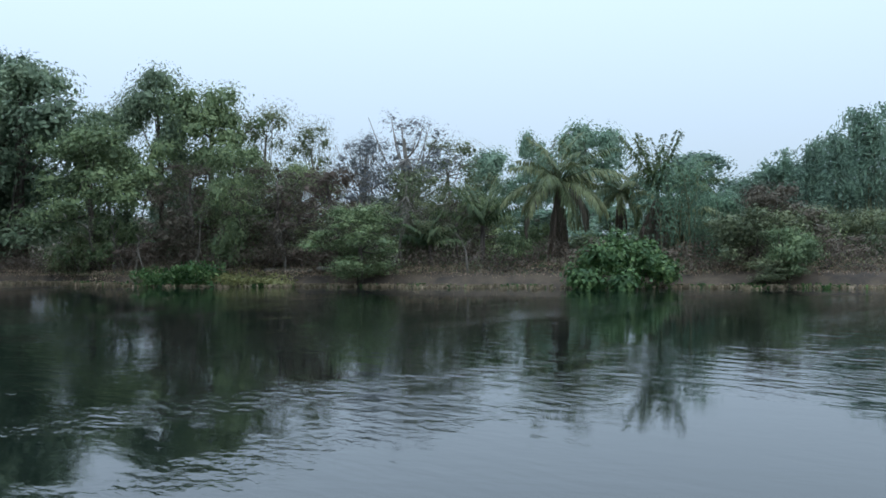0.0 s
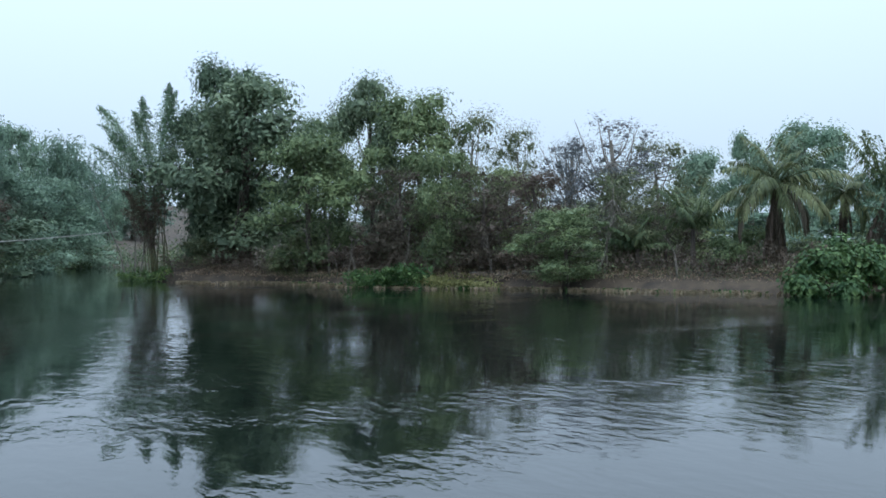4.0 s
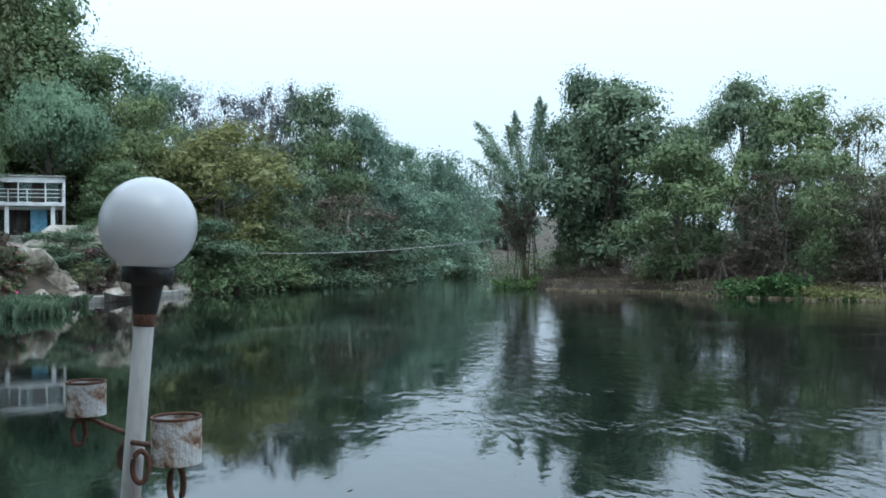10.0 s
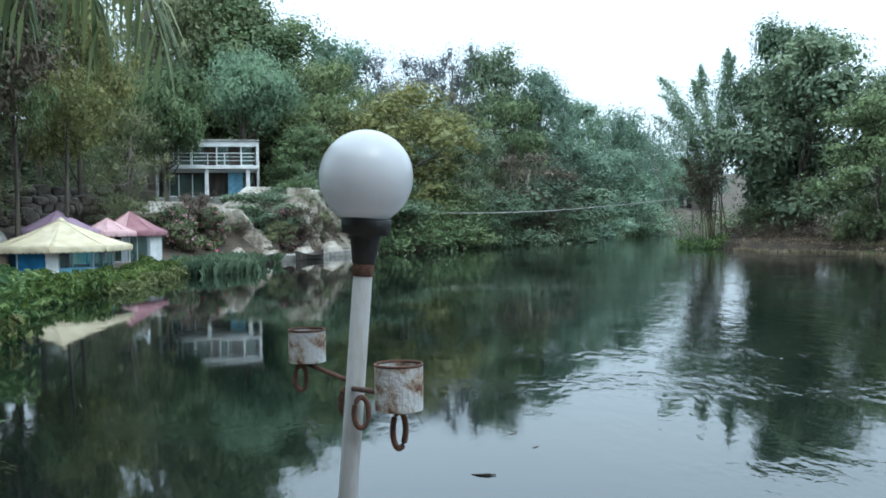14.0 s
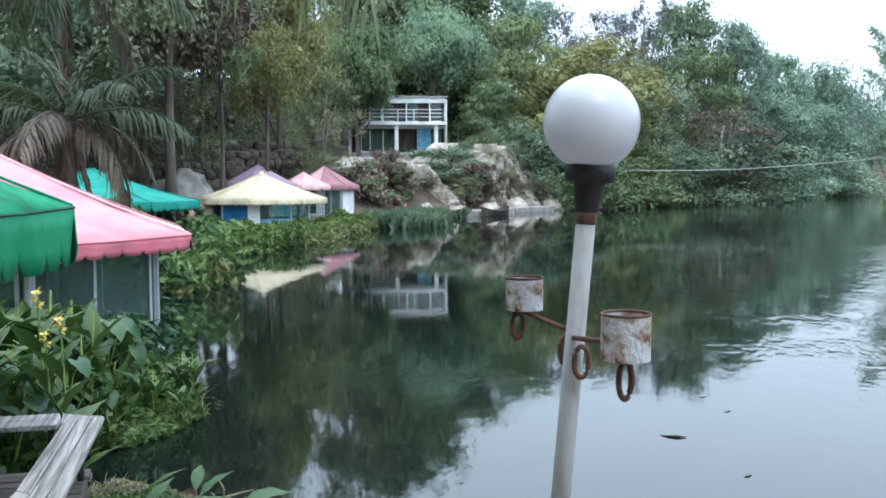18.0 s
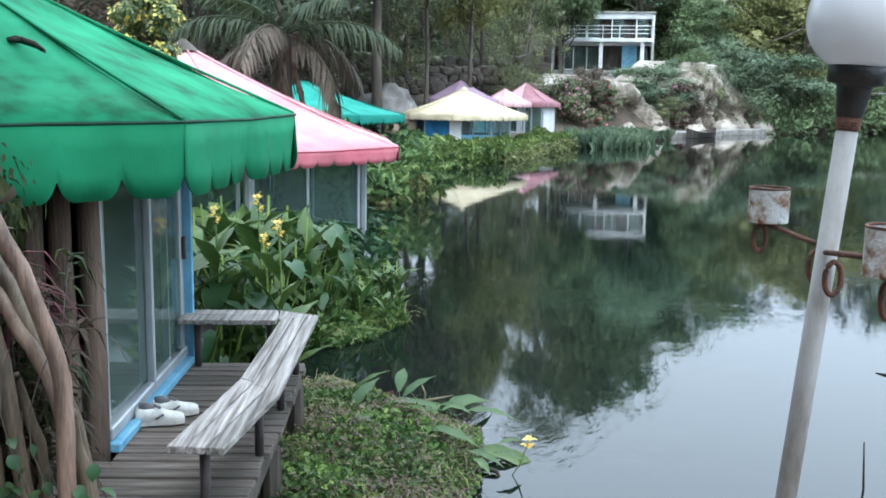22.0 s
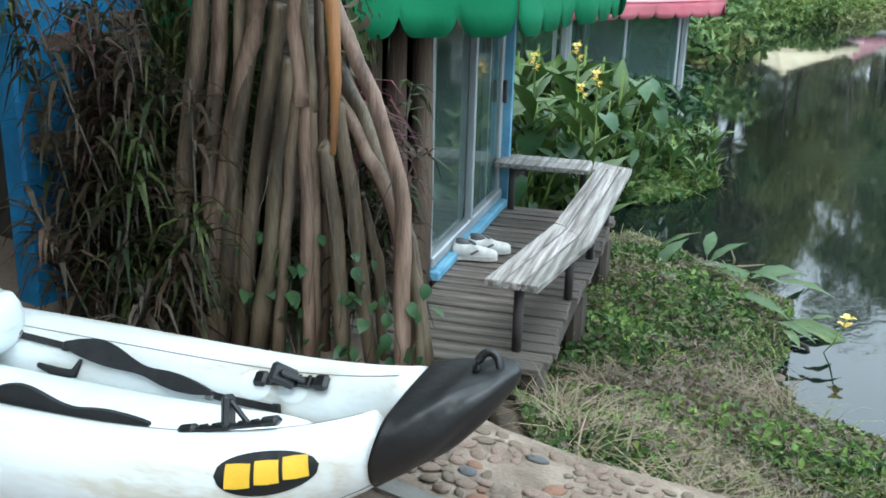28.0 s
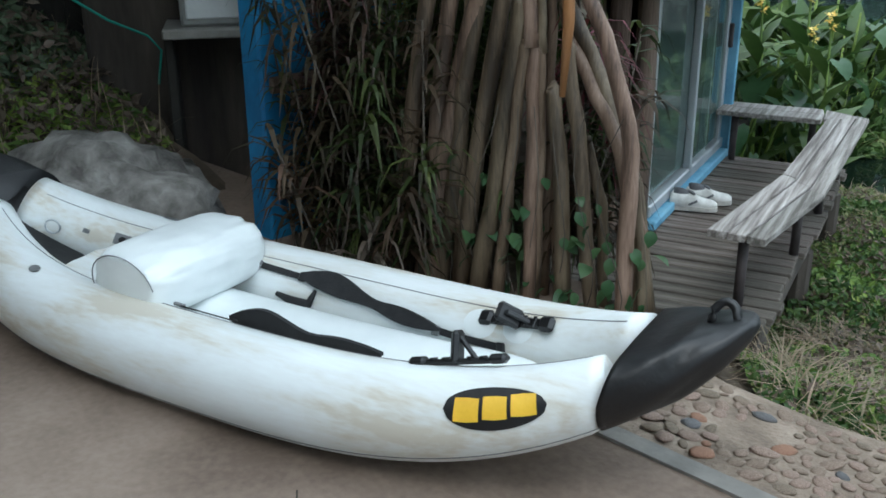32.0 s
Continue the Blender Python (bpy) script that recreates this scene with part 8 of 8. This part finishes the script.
# ---- plants beside and beyond the deck ----
mat_ring = [(-2.62, 3.25), (-2.0, 2.55), (-1.75, 2.54), (-1.35, 2.7), (-0.9, 2.85), (-0.7, 3.4), (-0.85, 4.4), (-1.2, 4.9), (-1.55, 5.0), (-1.95, 5.0), (-2.3, 5.25), (-2.4, 5.75), (-2.75, 6.6), (-3.6, 7.0), (-4.5, 7.3), (-4.9, 6.2), (-4.25, 5.8), (-3.65, 4.6)]


def mat_z(x, y):
    return -1.07 + 0.74 * (1 - rise(y + 0.25 * x, 1.85, 3.7))


gx2, gy2 = np.meshgrid(np.linspace(-4.8, -0.7, 60), np.linspace(2.3, 7.4, 70), indexing="ij")
inn = land(gx2, gy2, mat_ring)
gz2 = np.where(inn > -0.12, mat_z(gx2, gy2) + 0.10 * rise(inn, 0, 0.4) - 0.05, -1.6) + 0.03 * np.sin(gx2 * 14) * np.cos(gy2 * 12)
idx = np.arange(60 * 70).reshape(60, 70)
mf = np.stack([idx[:-1, :-1], idx[1:, :-1], idx[1:, 1:], idx[:-1, 1:]], -1).reshape(-1, 4)
tagged(shell("plant_mat", np.stack([gx2, gy2, gz2], -1).reshape(-1, 3), mf, SOIL, smooth=True), "mat of roots and silt at the water edge", "bank", kind="structure")
weeds("weeds", "dense low green creeping weeds beside the deck", mat_ring, 211, "weed", 9000, 0.052, 0.27, lambda x, y: mat_z(x, y) + 0.03)
weeds("weeds", "dark green creeping weeds beside the deck", mat_ring, 212, "weeddark", 20000, 0.054, 0.24, lambda x, y: mat_z(x, y) + 0.03)
straw_ring = [(-2.55, 3.3), (-1.9, 2.65), (-1.4, 2.72), (-0.92, 2.9), (-1.15, 3.5), (-1.8, 4.4), (-2.15, 5.2), (-2.7, 5.0)]
weeds("weeds", "brown withered leaves among the weeds", mat_ring, 218, "brown", 12000, 0.042, 0.30, lambda x, y: mat_z(x, y) + 0.03, lump=4.0)
weeds("weeds", "withered straw-coloured stalks over the creeping weeds", mat_ring, 219, "straw", 7000, 0.045, 0.34, lambda x, y: mat_z(x, y) + 0.03, slim=0.18, lump=6.0)
weeds("weeds", "withered straw-coloured leaves among the weeds", straw_ring, 216, "straw", 11000, 0.040, 0.34, lambda x, y: mat_z(x, y) + 0.03, lump=5.0)
weeds("weeds", "pale green young shoots among the weeds", mat_ring, 217, "yellow", 10000, 0.036, 0.28, lambda x, y: mat_z(x, y) + 0.03, lump=4.0)
blades("grass", "pale dry grass stalks among the weeds", straw_ring, 213, "straw", 2600, 0.28, 0.0042, lambda x, y: mat_z(x, y) + 0.05, 1.25)
blades("grass", "pale dry grass stalks among the weeds", mat_ring, 214, "straw", 700, 0.2, 0.0028, lambda x, y: mat_z(x, y) + 0.05, 1.15)
blades("grass", "fresh green blades among the weeds", mat_ring, 215, "weed", 600, 0.18, 0.005, lambda x, y: mat_z(x, y) + 0.05, 1.0)

thatch_ring = [(-3.0, 4.3), (-2.75, 4.15), (-2.35, 4.3), (-2.2, 4.6), (-2.45, 4.85), (-2.9, 4.75)]
blades("grass", "tangle of curled dry stalks on the weeds", thatch_ring, 222, "straw", 900, 0.26, 0.006, lambda x, y: mat_z(x, y) + 0.09, 1.3)
blades("grass", "tangle of curled brown stalks on the weeds", thatch_ring, 223, "brown", 700, 0.24, 0.005, lambda x, y: mat_z(x, y) + 0.09, 1.3)

FLOWER_SHAPE = ((0.0, 0.1), (0.4, 0.5), (0.75, 0.45), (1.0, 0.05))
CANNA_SHAPE = ((0.0, 0.03), (0.12, 0.22), (0.35, 0.48), (0.6, 0.44), (0.85, 0.18), (1.0, 0.0))
TARO_SHAPE = ((0.0, 0.30), (0.10, 0.50), (0.3, 0.50), (0.6, 0.36), (0.85, 0.14), (1.0, 0.0))
cl_v, cl_f = leaf_arrays(0.45, 0.135, 0.6, 0.3, 0.006, CANNA_SHAPE, 11)
tl_v, tl_f = leaf_arrays(0.29, 0.24, 0.8, 0.18, 0.006, TARO_SHAPE, 11, notch=0.25)
fl_v, fl_f = leaf_arrays(0.05, 0.036, 0.9, 0.3, 0.004, FLOWER_SHAPE, 6)
PLANTS = {}


def canna(m, form, flower):
    key = ("canna", form, flower)
    if key in PLANTS:
        return copy_thing(PLANTS[key], m)
    r = random.Random(form * 7 + 3)
    ob = thing("canna_plant", "canna with long green leaves and yellow flowers at the water" if flower else "broad-leaved canna with long green leaves at the water", "plant", group="canna plants", at=m)
    h = 1.25 if flower else 0.9
    v, f = tube([(0, 0, 0), (0.02, 0.01, h * 0.5), (0.0, 0.03, h)], [0.016, 0.012, 0.007], 6)
    shell("stalk", v, f, LEAF["weed"], ob, smooth=True)
    me = None
    for k in range(9):
        z, a = h * (0.12 + 0.083 * k), 137 * k + r.uniform(-20, 20)
        if me is None:
            lf = shell("leaf", cl_v, cl_f, LEAF["canna"], ob, smooth=True)
            me = lf.data
        else:
            lf = adopt(new("leaf", me), ob)
        lf.matrix_basis = pose(0, 0, z, 0, -r.uniform(30, 80), a) @ Matrix.Scale(r.uniform(0.6, 1.15), 4)
    if flower:
        me = None
        for k in range(14):
            if me is None:
                lf = shell("petal", fl_v, fl_f, LEAF["yellowflower"], ob, "yellow petal", smooth=True)
                me = lf.data
            else:
                lf = adopt(new("petal", me), ob)
                tagged(lf, "yellow petal")
            lf.matrix_basis = pose(r.uniform(-0.02, 0.02), 0.03 + r.uniform(-0.02, 0.02), h - 0.05 + 0.016 * (k % 7), r.uniform(-40, 40), -r.uniform(-10, 75), 51 * k) @ Matrix.Scale(r.uniform(0.7, 1.1), 4)
    PLANTS[key] = ob
    return ob


def taro(m, form):
    key = ("taro", form)
    if key in PLANTS:
        return copy_thing(PLANTS[key], m)
    r = random.Random(form * 5 + 1)
    ob = thing("taro_plant", "taro with large heart-shaped dark green leaves", "plant", group="taro plants", at=m)
    me = None
    for k in range(6):
        a, h, reach = math.radians(60 * k + r.uniform(-20, 20)), r.uniform(0.7, 1.15), r.uniform(0.15, 0.4)
        tip = Vector((reach * math.cos(a), reach * math.sin(a), h))
        v, f = tube([(0, 0, 0), tuple(tip * 0.5 + Vector((0, 0, 0.08))), tuple(tip)], [0.014, 0.010, 0.006], 5)
        st = shell("stalk", v, f, LEAF["weed"], ob, smooth=True)
        if me is None:
            lf = shell("leaf", tl_v, tl_f, LEAF["taro"], st, smooth=True)
            me = lf.data
        else:
            lf = adopt(new("leaf", me), st)
        lf.matrix_basis = Matrix.Translation(tip) @ pose(0, 0, 0, r.uniform(-20, 20), r.uniform(15, 60), math.degrees(a)) @ Matrix.Scale(r.uniform(0.75, 1.2), 4)
    PLANTS[key] = ob
    return ob


bed_ring = [(-5.0, 6.2), (-4.95, 7.2), (-5.4, 8.6), (-5.75, 9.7), (-6.2, 10.4), (-6.6, 10.2), (-7.4, 9.4), (-6.6, 7.6), (-5.6, 6.1)]
rnd = random.Random(31)
placed = 0
spots = []
while placed < 112:
    x, y = rnd.uniform(-7.4, -4.5), rnd.uniform(6.1, 10.6)
    if land(np.array([x]), np.array([y]), bed_ring)[0] < 0.05 or any((x - a) ** 2 + (y - b) ** 2 < 0.024 for a, b in spots):
        continue
    spots.append((x, y))
    near_water = x > -5.3 - 0.25 * (y - 7)
    m = pose(x, y, WATER - 0.08, 0, 0, rnd.uniform(0, 360)) @ Matrix.Scale(rnd.uniform(0.8, 1.35) * (0.6 if near_water else 1.0), 4)
    if placed % 5 > 1:
        canna(m, placed % 4, False)
    else:
        taro(m @ Matrix.Scale(0.82, 4), placed % 3)
    placed += 1
for x, y, s in ((-5.20, 6.66, 1.22), (-5.09, 7.11, 0.98), (-4.74, 6.9, 0.88), (-4.95, 7.0, 0.80)):
    canna(pose(x, y, WATER - 0.08, 0, 0, 40 * s) @ Matrix.Scale(s * 1.06, 4), 5, True)
rnd = random.Random(57)
for k in range(34):
    x, y = rnd.uniform(-6.0, -4.95), rnd.uniform(8.2, 10.4)
    if land(np.array([x]), np.array([y]), [(-5.3, 8.0), (-4.95, 8.8), (-4.95, 9.8), (-5.4, 10.4), (-6.2, 10.6), (-6.0, 9.4)])[0] > 0:
        canna(pose(x, y, WATER - 0.05, rnd.uniform(-14, 14), rnd.uniform(-14, 14), rnd.uniform(0, 360)) @ Matrix.Scale(rnd.uniform(0.42, 0.7), 4), k % 4, False)
weeds("weeds", "yellowish floating weeds before the bed of tall plants", [(-5.3, 8.0), (-4.95, 8.8), (-4.95, 9.8), (-5.4, 10.4), (-6.2, 10.6), (-6.0, 9.4)], 221, "weeddark", 2600, 0.12, 0.45, lambda x, y: WATER + 0 * x)
blades("grass", "yellow-green stalks before the bed of tall plants", [(-5.3, 8.0), (-4.95, 8.8), (-4.95, 9.8), (-5.4, 10.4), (-6.2, 10.6), (-6.0, 9.4)], 222, "yellow", 160, 0.4, 0.008, lambda x, y: WATER + 0 * x, 1.0)
# broad leaves lying out over the water from the weeds
for x, y, a, s, up in ((-3.55, 6.6, 10, 1.0, -16), (-3.4, 6.5, -30, 0.9, -30), (-3.5, 6.75, 60, 0.8, -40), (-3.05, 6.2, -5, 1.05, -12), (-2.95, 6.7, 20, 0.95, -10), (-3.7, 6.3, 80, 0.9, -45), (-2.6, 5.95, -10, 0.7, -8), (-3.3, 6.1, 200, 0.8, -30), (-3.6, 6.9, 110, 0.8, -35), (-3.2, 6.75, -15, 0.8, -18), (-2.42, 6.0, 12, 0.6, -6), (-2.45, 6.15, 55, 0.5, -14), (-2.5, 5.85, -40, 0.55, -10), (-3.9, 6.6, 30, 0.9, -50)):
    lf = tagged(shell("broad_leaf", cl_v, cl_f, LEAF["canna"], smooth=True), "long green leaf lying out over the water", "leaf", group="leaves over the water")
    lf.matrix_basis = pose(x, y, -0.93, 0, up, a) @ Matrix.Scale(s, 4)
edge_canna = thing("canna_plant", "fallen canna with broad leaves and one yellow flower", "plant", at=(-2.75, 6.35, WATER))
for lx, ly, lz, turn_, tilt_, size_ in ((-0.44, 0.5, 0.10, 63, -12, 1.25), (0.04, -0.05, 0.05, 2, -4, 1.30), (0.0, -0.12, 0.04, 20, -6, 0.95), (-0.5, 0.35, 0.08, 100, -15, 0.9), (0.2, -0.02, 0.03, -14, 2, 0.8)):
    lf = shell("leaf", cl_v, cl_f, LEAF["canna"], edge_canna, smooth=True)
    lf.matrix_basis = pose(lx, ly, lz, 12, tilt_, turn_) @ Matrix.Scale(size_, 4)
v, f = tube([(0.38, -0.27, -0.1), (0.49, -0.26, 0.08), (0.55, -0.25, 0.26)], [0.008, 0.006, 0.004], 6)
flower_stalk = shell("stalk", v, f, LEAF["weed"], edge_canna, smooth=True)
for k in range(6):
    pt = shell("petal", fl_v, fl_f, LEAF["yellowflower"], flower_stalk, smooth=True)
    pt.matrix_basis = pose(0.55 - 0.006 * (k % 2), -0.25, 0.25 - 0.05 * (k % 2), 0, -50, 60 * k) @ Matrix.Scale(1.3, 4)
v, f = tube([(0.1, -0.15, -0.06), (0.2, -0.3, 0.03), (0.34, -0.3, 0.02), (0.42, -0.36, -0.05)], [0.02, 0.026, 0.016, 0.008], 7)
shell("stem", v, f, TWIG, edge_canna, "dark rotting stem", smooth=True)
v, f = merged([tube([(-3.57, 7.05, -1.14), (-3.47, 7.10, -1.04), (-3.25, 7.20, -0.985)], [0.010, 0.014, 0.003], 6), tube([(-3.47, 7.10, -1.04), (-3.46, 7.10, -0.97), (-3.49, 7.09, -0.90)], [0.011, 0.009, 0.006], 6)])
tagged(shell("pale_stalk", v, f, LEAF["straw"], smooth=True), "pale dry forked stalk standing out of the water", "stalk")

flowering(-7.5, 8.6, 0.9, 1.05, 95, "small shrub with bright yellow blossoms behind the pink roof", "fresh", "yellowflower", 0.22, z=1.55, fine=0.3)
# a floating branch, scraps and a stick in the water
v, f = tube([(-0.19, 0.06, 0.004), (-0.08, 0.0, 0.012), (0.06, -0.01, 0.018), (0.20, 0.01, 0.012)], [0.005, 0.013, 0.02, 0.006], 7)
ob = tagged(shell("floating_branch", v, f, TWIG, smooth=True), "short dark branch floating on the river", "branch")
ob.matrix_basis = pose(0.0, 9.98, WATER, 0, 0, 0) @ Matrix.Scale(0.65, 4)
for x, y in ((0.55, 11.2), (0.6, 8.8), (0.3, 11.9)):
    v, f = leaf_arrays(0.10, 0.05, 0.3, 0.1)
    ob = tagged(shell("floating_leaf", v, f, LEAF["brown"]), "dead brown leaf floating on the river", "leaf", group="floating leaves")
    ob.matrix_basis = pose(x, y, WATER + 0.012, 0, 0, 70 * x)
v, f = tube([(-0.015, 0, -0.4), (0.0, 0.01, 0.0), (-0.012, 0.0, 0.2), (-0.02, 0.0, 0.33)], [0.01, 0.009, 0.007, 0.005], 6)
ob = tagged(shell("stick", v, f, TWIG, smooth=True), "thin dark stick standing out of the water", "stick")
ob.location = (-0.13, 6.9, WATER)

# ---- lamp post with cup holders ----
GLOBE = material("milky_globe", ((0.66, 0.66, 0.68), (0.72, 0.72, 0.735)), scale=3, rough=0.22, bump=0.02, coat=0.5, trans=0.3)
LAMP_BLACK = material("black_lamp_socket", ((0.008, 0.008, 0.008), (0.018, 0.018, 0.018)), scale=9, rough=0.5)
RUSTY = material("rusty_white_paint", ((0.12, 0.045, 0.02), (0.34, 0.28, 0.23), (0.45, 0.445, 0.44), (0.49, 0.49, 0.49), (0.52, 0.52, 0.52)), scale=34, rough=0.7, bump=0.3, bump_scale=110)
RUST = material("rusted_rebar", ((0.055, 0.025, 0.018), (0.13, 0.058, 0.036), (0.20, 0.10, 0.065)), scale=40, rough=0.9, bump=0.5)
PIPE = material("painted_pipe", ((0.15, 0.125, 0.105), (0.27, 0.26, 0.25), (0.32, 0.312, 0.305)), scale=9, rough=0.55, bump=0.15, stretch=(1, 1, 0.4))
lamp = thing("lamp_post", "leaning white lamp post with a milky globe and rusty cups", "lamp", at=(-0.185, 1.945, 1.43))
axis = Vector((0.060, 0.008, 0.74)).normalized()


def on_axis(d):
    return axis * d


v, f = tube([tuple(on_axis(d)) for d in (-1.78, -1.2, -0.6, -0.02)], 0.0185, 16)
shell("pole", v, f, PIPE, lamp, smooth=True)
v, f = tube([tuple(on_axis(d)) for d in (-0.022, -0.02, 0.0, 0.004)], [0.0195, 0.0205, 0.0205, 0.019], 16)
shell("rust_collar", v, f, RUST, lamp, smooth=True)
v, f = tube([tuple(on_axis(d)) for d in (0.0, 0.003, 0.05, 0.055, 0.058, 0.085, 0.088)], [0.020, 0.022, 0.029, 0.030, 0.046, 0.048, 0.046], 24)
shell("socket", v, f, LAMP_BLACK, lamp, "black plastic socket", smooth=True)
bm = bmesh.new()
bmesh.ops.create_uvsphere(bm, u_segments=40, v_segments=24, radius=0.0895)
gl = part("globe", bm, GLOBE, lamp, "milky white globe", smooth=True)
gl.location = on_axis(0.166) + Vector((-0.006, 0, 0))


def cup(at, r, h, name="cup_holder"):
    n = 24
    prof = ((0.0, r * 0.2), (0.0, r), (h, r * 1.01), (h, r * 0.93), (0.012, r * 0.9), (0.010, 0.001))
    vs = [(rr * math.cos(2 * math.pi * k / n), rr * math.sin(2 * math.pi * k / n), z) for z, rr in prof for k in range(n)]
    fs = [[i * n + k, i * n + (k + 1) % n, (i + 1) * n + (k + 1) % n, (i + 1) * n + k] for i in range(len(prof) - 1) for k in range(n)]
    fs.append(list(range(n))[::-1])
    ob = shell(name, vs, fs, RUSTY, lamp, "rusty white metal cup", smooth=False)
    ob.location = at
    a = np.linspace(0, 2 * math.pi, 25)
    v, f = tube(np.stack([r * 0.97 * np.cos(a), r * 0.97 * np.sin(a), h + 0 * a], -1), 0.0028, 6, cap=False)
    shell("rim", v, f, RUST, ob, "rusted rim", smooth=True)
    return ob


def ring(at, turn, high=0.026, wide=0.013, parent=None):
    a = np.linspace(0, 2 * math.pi, 25)
    v, f = tube(np.stack([wide * np.cos(a), 0 * a, high * np.sin(a)], -1), 0.0052, 8, cap=False)
    ob = shell("rebar_loop", v, f, RUST, lamp, "rusted rebar loop", smooth=True)
    ob.matrix_basis = Matrix.Translation(at) @ pose(0, 0, 0, 0, 0, turn)


base = Vector((-0.185, 1.945, 1.43))
c1, c2 = Vector((-0.325, 2.105, 1.222)) - base, Vector((-0.100, 1.715, 1.198)) - base
cup(c1, 0.0385, 0.066), cup(c2, 0.0405, 0.075)
for a, b in ((c1 + Vector((0.0, 0, -0.005)), on_axis(-0.232) + Vector((0, 0.02, 0))), (c2 + Vector((-0.03, 0.03, 0.022)), on_axis(-0.246) + Vector((0.0, -0.02, 0.012)))):
    v, f = tube([tuple(a), tuple((a + b) / 2), tuple(b)], 0.005, 8)
    shell("arm", v, f, RUST, lamp, "rusted rebar arm", smooth=True)
ring(c1 + Vector((-0.012, -0.01, -0.032)), 30)
ring(on_axis(-0.262) + Vector((-0.018, 0.02, -0.004)), 40)
ring(on_axis(-0.278) + Vector((0.018, -0.028, 0.0)), 30, 0.029, 0.015)
ring(c2 + Vector((0.0, -0.004, -0.034)), 40, 0.031, 0.013)

# ---- small pieces: cobbles and deck planks ----
COBBLE = material("river_cobbles", ((0.120, 0.084, 0.060), (0.205, 0.148, 0.110), (0.285, 0.215, 0.165)), scale=9, rough=0.8, bump=0.3, random_by="object", spread=0.22)
COBBLE_DARK = material("dark_cobbles", ((0.07, 0.066, 0.066), (0.12, 0.115, 0.115)), scale=9, rough=0.75, bump=0.3, random_by="object", spread=0.3)
COBBLE_RED = material("reddish_cobbles", ((0.19, 0.095, 0.058), (0.27, 0.145, 0.092)), scale=9, rough=0.8, bump=0.3)
strip = bpy.data.objects["cobbled_strip"]
forms = []
rnd = random.Random(77)
for k in range(5):
    bm = bmesh.new()
    bmesh.ops.create_icosphere(bm, subdivisions=2, radius=1)
    for q in bm.verts:
        w = 1 + 0.2 * noise.noise(q.co * 1.3 + Vector((k * 5, 0, 0)))
        q.co = Vector((q.co.x * w, q.co.y * w * 0.72, q.co.z * 0.24))
    me = bpy.data.meshes.new("cobble")
    for fc in bm.faces:
        fc.smooth = True
    bm.to_mesh(me)
    bm.free()
    forms.append(me)
by_mat = {}
for tag, mt in (("a", COBBLE), ("b", COBBLE_DARK), ("c", COBBLE_RED)):
    for i, me in enumerate(forms):
        c = me.copy()
        c.materials.append(mt)
        by_mat[tag, i] = c
cob_ring = [(-2.62, 2.42), (-2.06, 1.88), (-1.5, 1.96), (-0.2, 1.98), (-0.2, 2.66), (-1.35, 2.62), (-1.75, 2.47), (-2.1, 2.42)]
spots, tries = [], 0
while len(spots) < 290 and tries < 30000:
    tries += 1
    x, y = rnd.uniform(-2.6, -0.95), rnd.uniform(1.85, 2.66)
    r = rnd.uniform(0.019, 0.046)
    if noise.noise(Vector((x * 3.1, y * 4.3, 4.0))) > 0.36:
        continue
    if land(np.array([x]), np.array([y]), cob_ring)[0] < 0.02 or any((x - a) ** 2 + (y - b) ** 2 < ((r + q) * 0.86) ** 2 for a, b, q in spots):
        continue
    spots.append((x, y, r))
for x, y, r in spots:
    tag = "c" if rnd.random() < 0.03 else ("b" if rnd.random() < 0.06 else "a")
    ob = adopt(new("cobble", by_mat[tag, rnd.randrange(5)]), strip)
    z = GROUND + 0.009 - 0.17 * max(0.0, y - 1.88)
    ob.matrix_basis = pose(x, y, z, rnd.uniform(-12, 12), rnd.uniform(-12, 12), rnd.uniform(0, 360)) @ Matrix.Scale(r, 4)
plank_me = {}
rnd = random.Random(8)
for k in range(25):
    y = -0.97 + 0.1125 * k
    left = -0.42 if y < -0.15 else 0.06
    right = 0.86 + rnd.uniform(-0.02, 0.03)
    key = left
    if key not in plank_me:
        ob = part("plank", block((1.0, 0.095, 0.034), (0.5, 0, -0.017), 0.005), OLD_WOOD, deck)
        plank_me[key] = ob.data
    else:
        ob = adopt(new("plank", plank_me[key]), deck)
    ob.matrix_basis = Matrix.Translation((left, y, rnd.uniform(-0.003, 0.003))) @ Matrix.Rotation(rnd.uniform(-0.006, 0.006), 4, "Z") @ Matrix.Diagonal((right - left, 1, 1, 1))
# twigs and dead leaves on the pad
for k in range(9):
    x, y = rnd.uniform(-2.6, -0.9), rnd.uniform(0.4, 1.7)
    if k % 2:
        v, f = tube([(-0.04, 0, 0.004), (0, 0.006, 0.006), (0.04, 0, 0.004)], 0.0025, 5)
        ob = tagged(shell("twig", v, f, TWIG), "small dark twig on the concrete", "twig", group="litter on the pad")
    else:
        v, f = leaf_arrays(0.05, 0.03, 0.8, 0.3)
        ob = tagged(shell("fallen_leaf", v, f, LEAF["brown"]), "small dry leaf on the concrete", "leaf", group="litter on the pad")
    ob.matrix_basis = pose(x, y, GROUND + 0.012, 0, 0, rnd.uniform(0, 360))
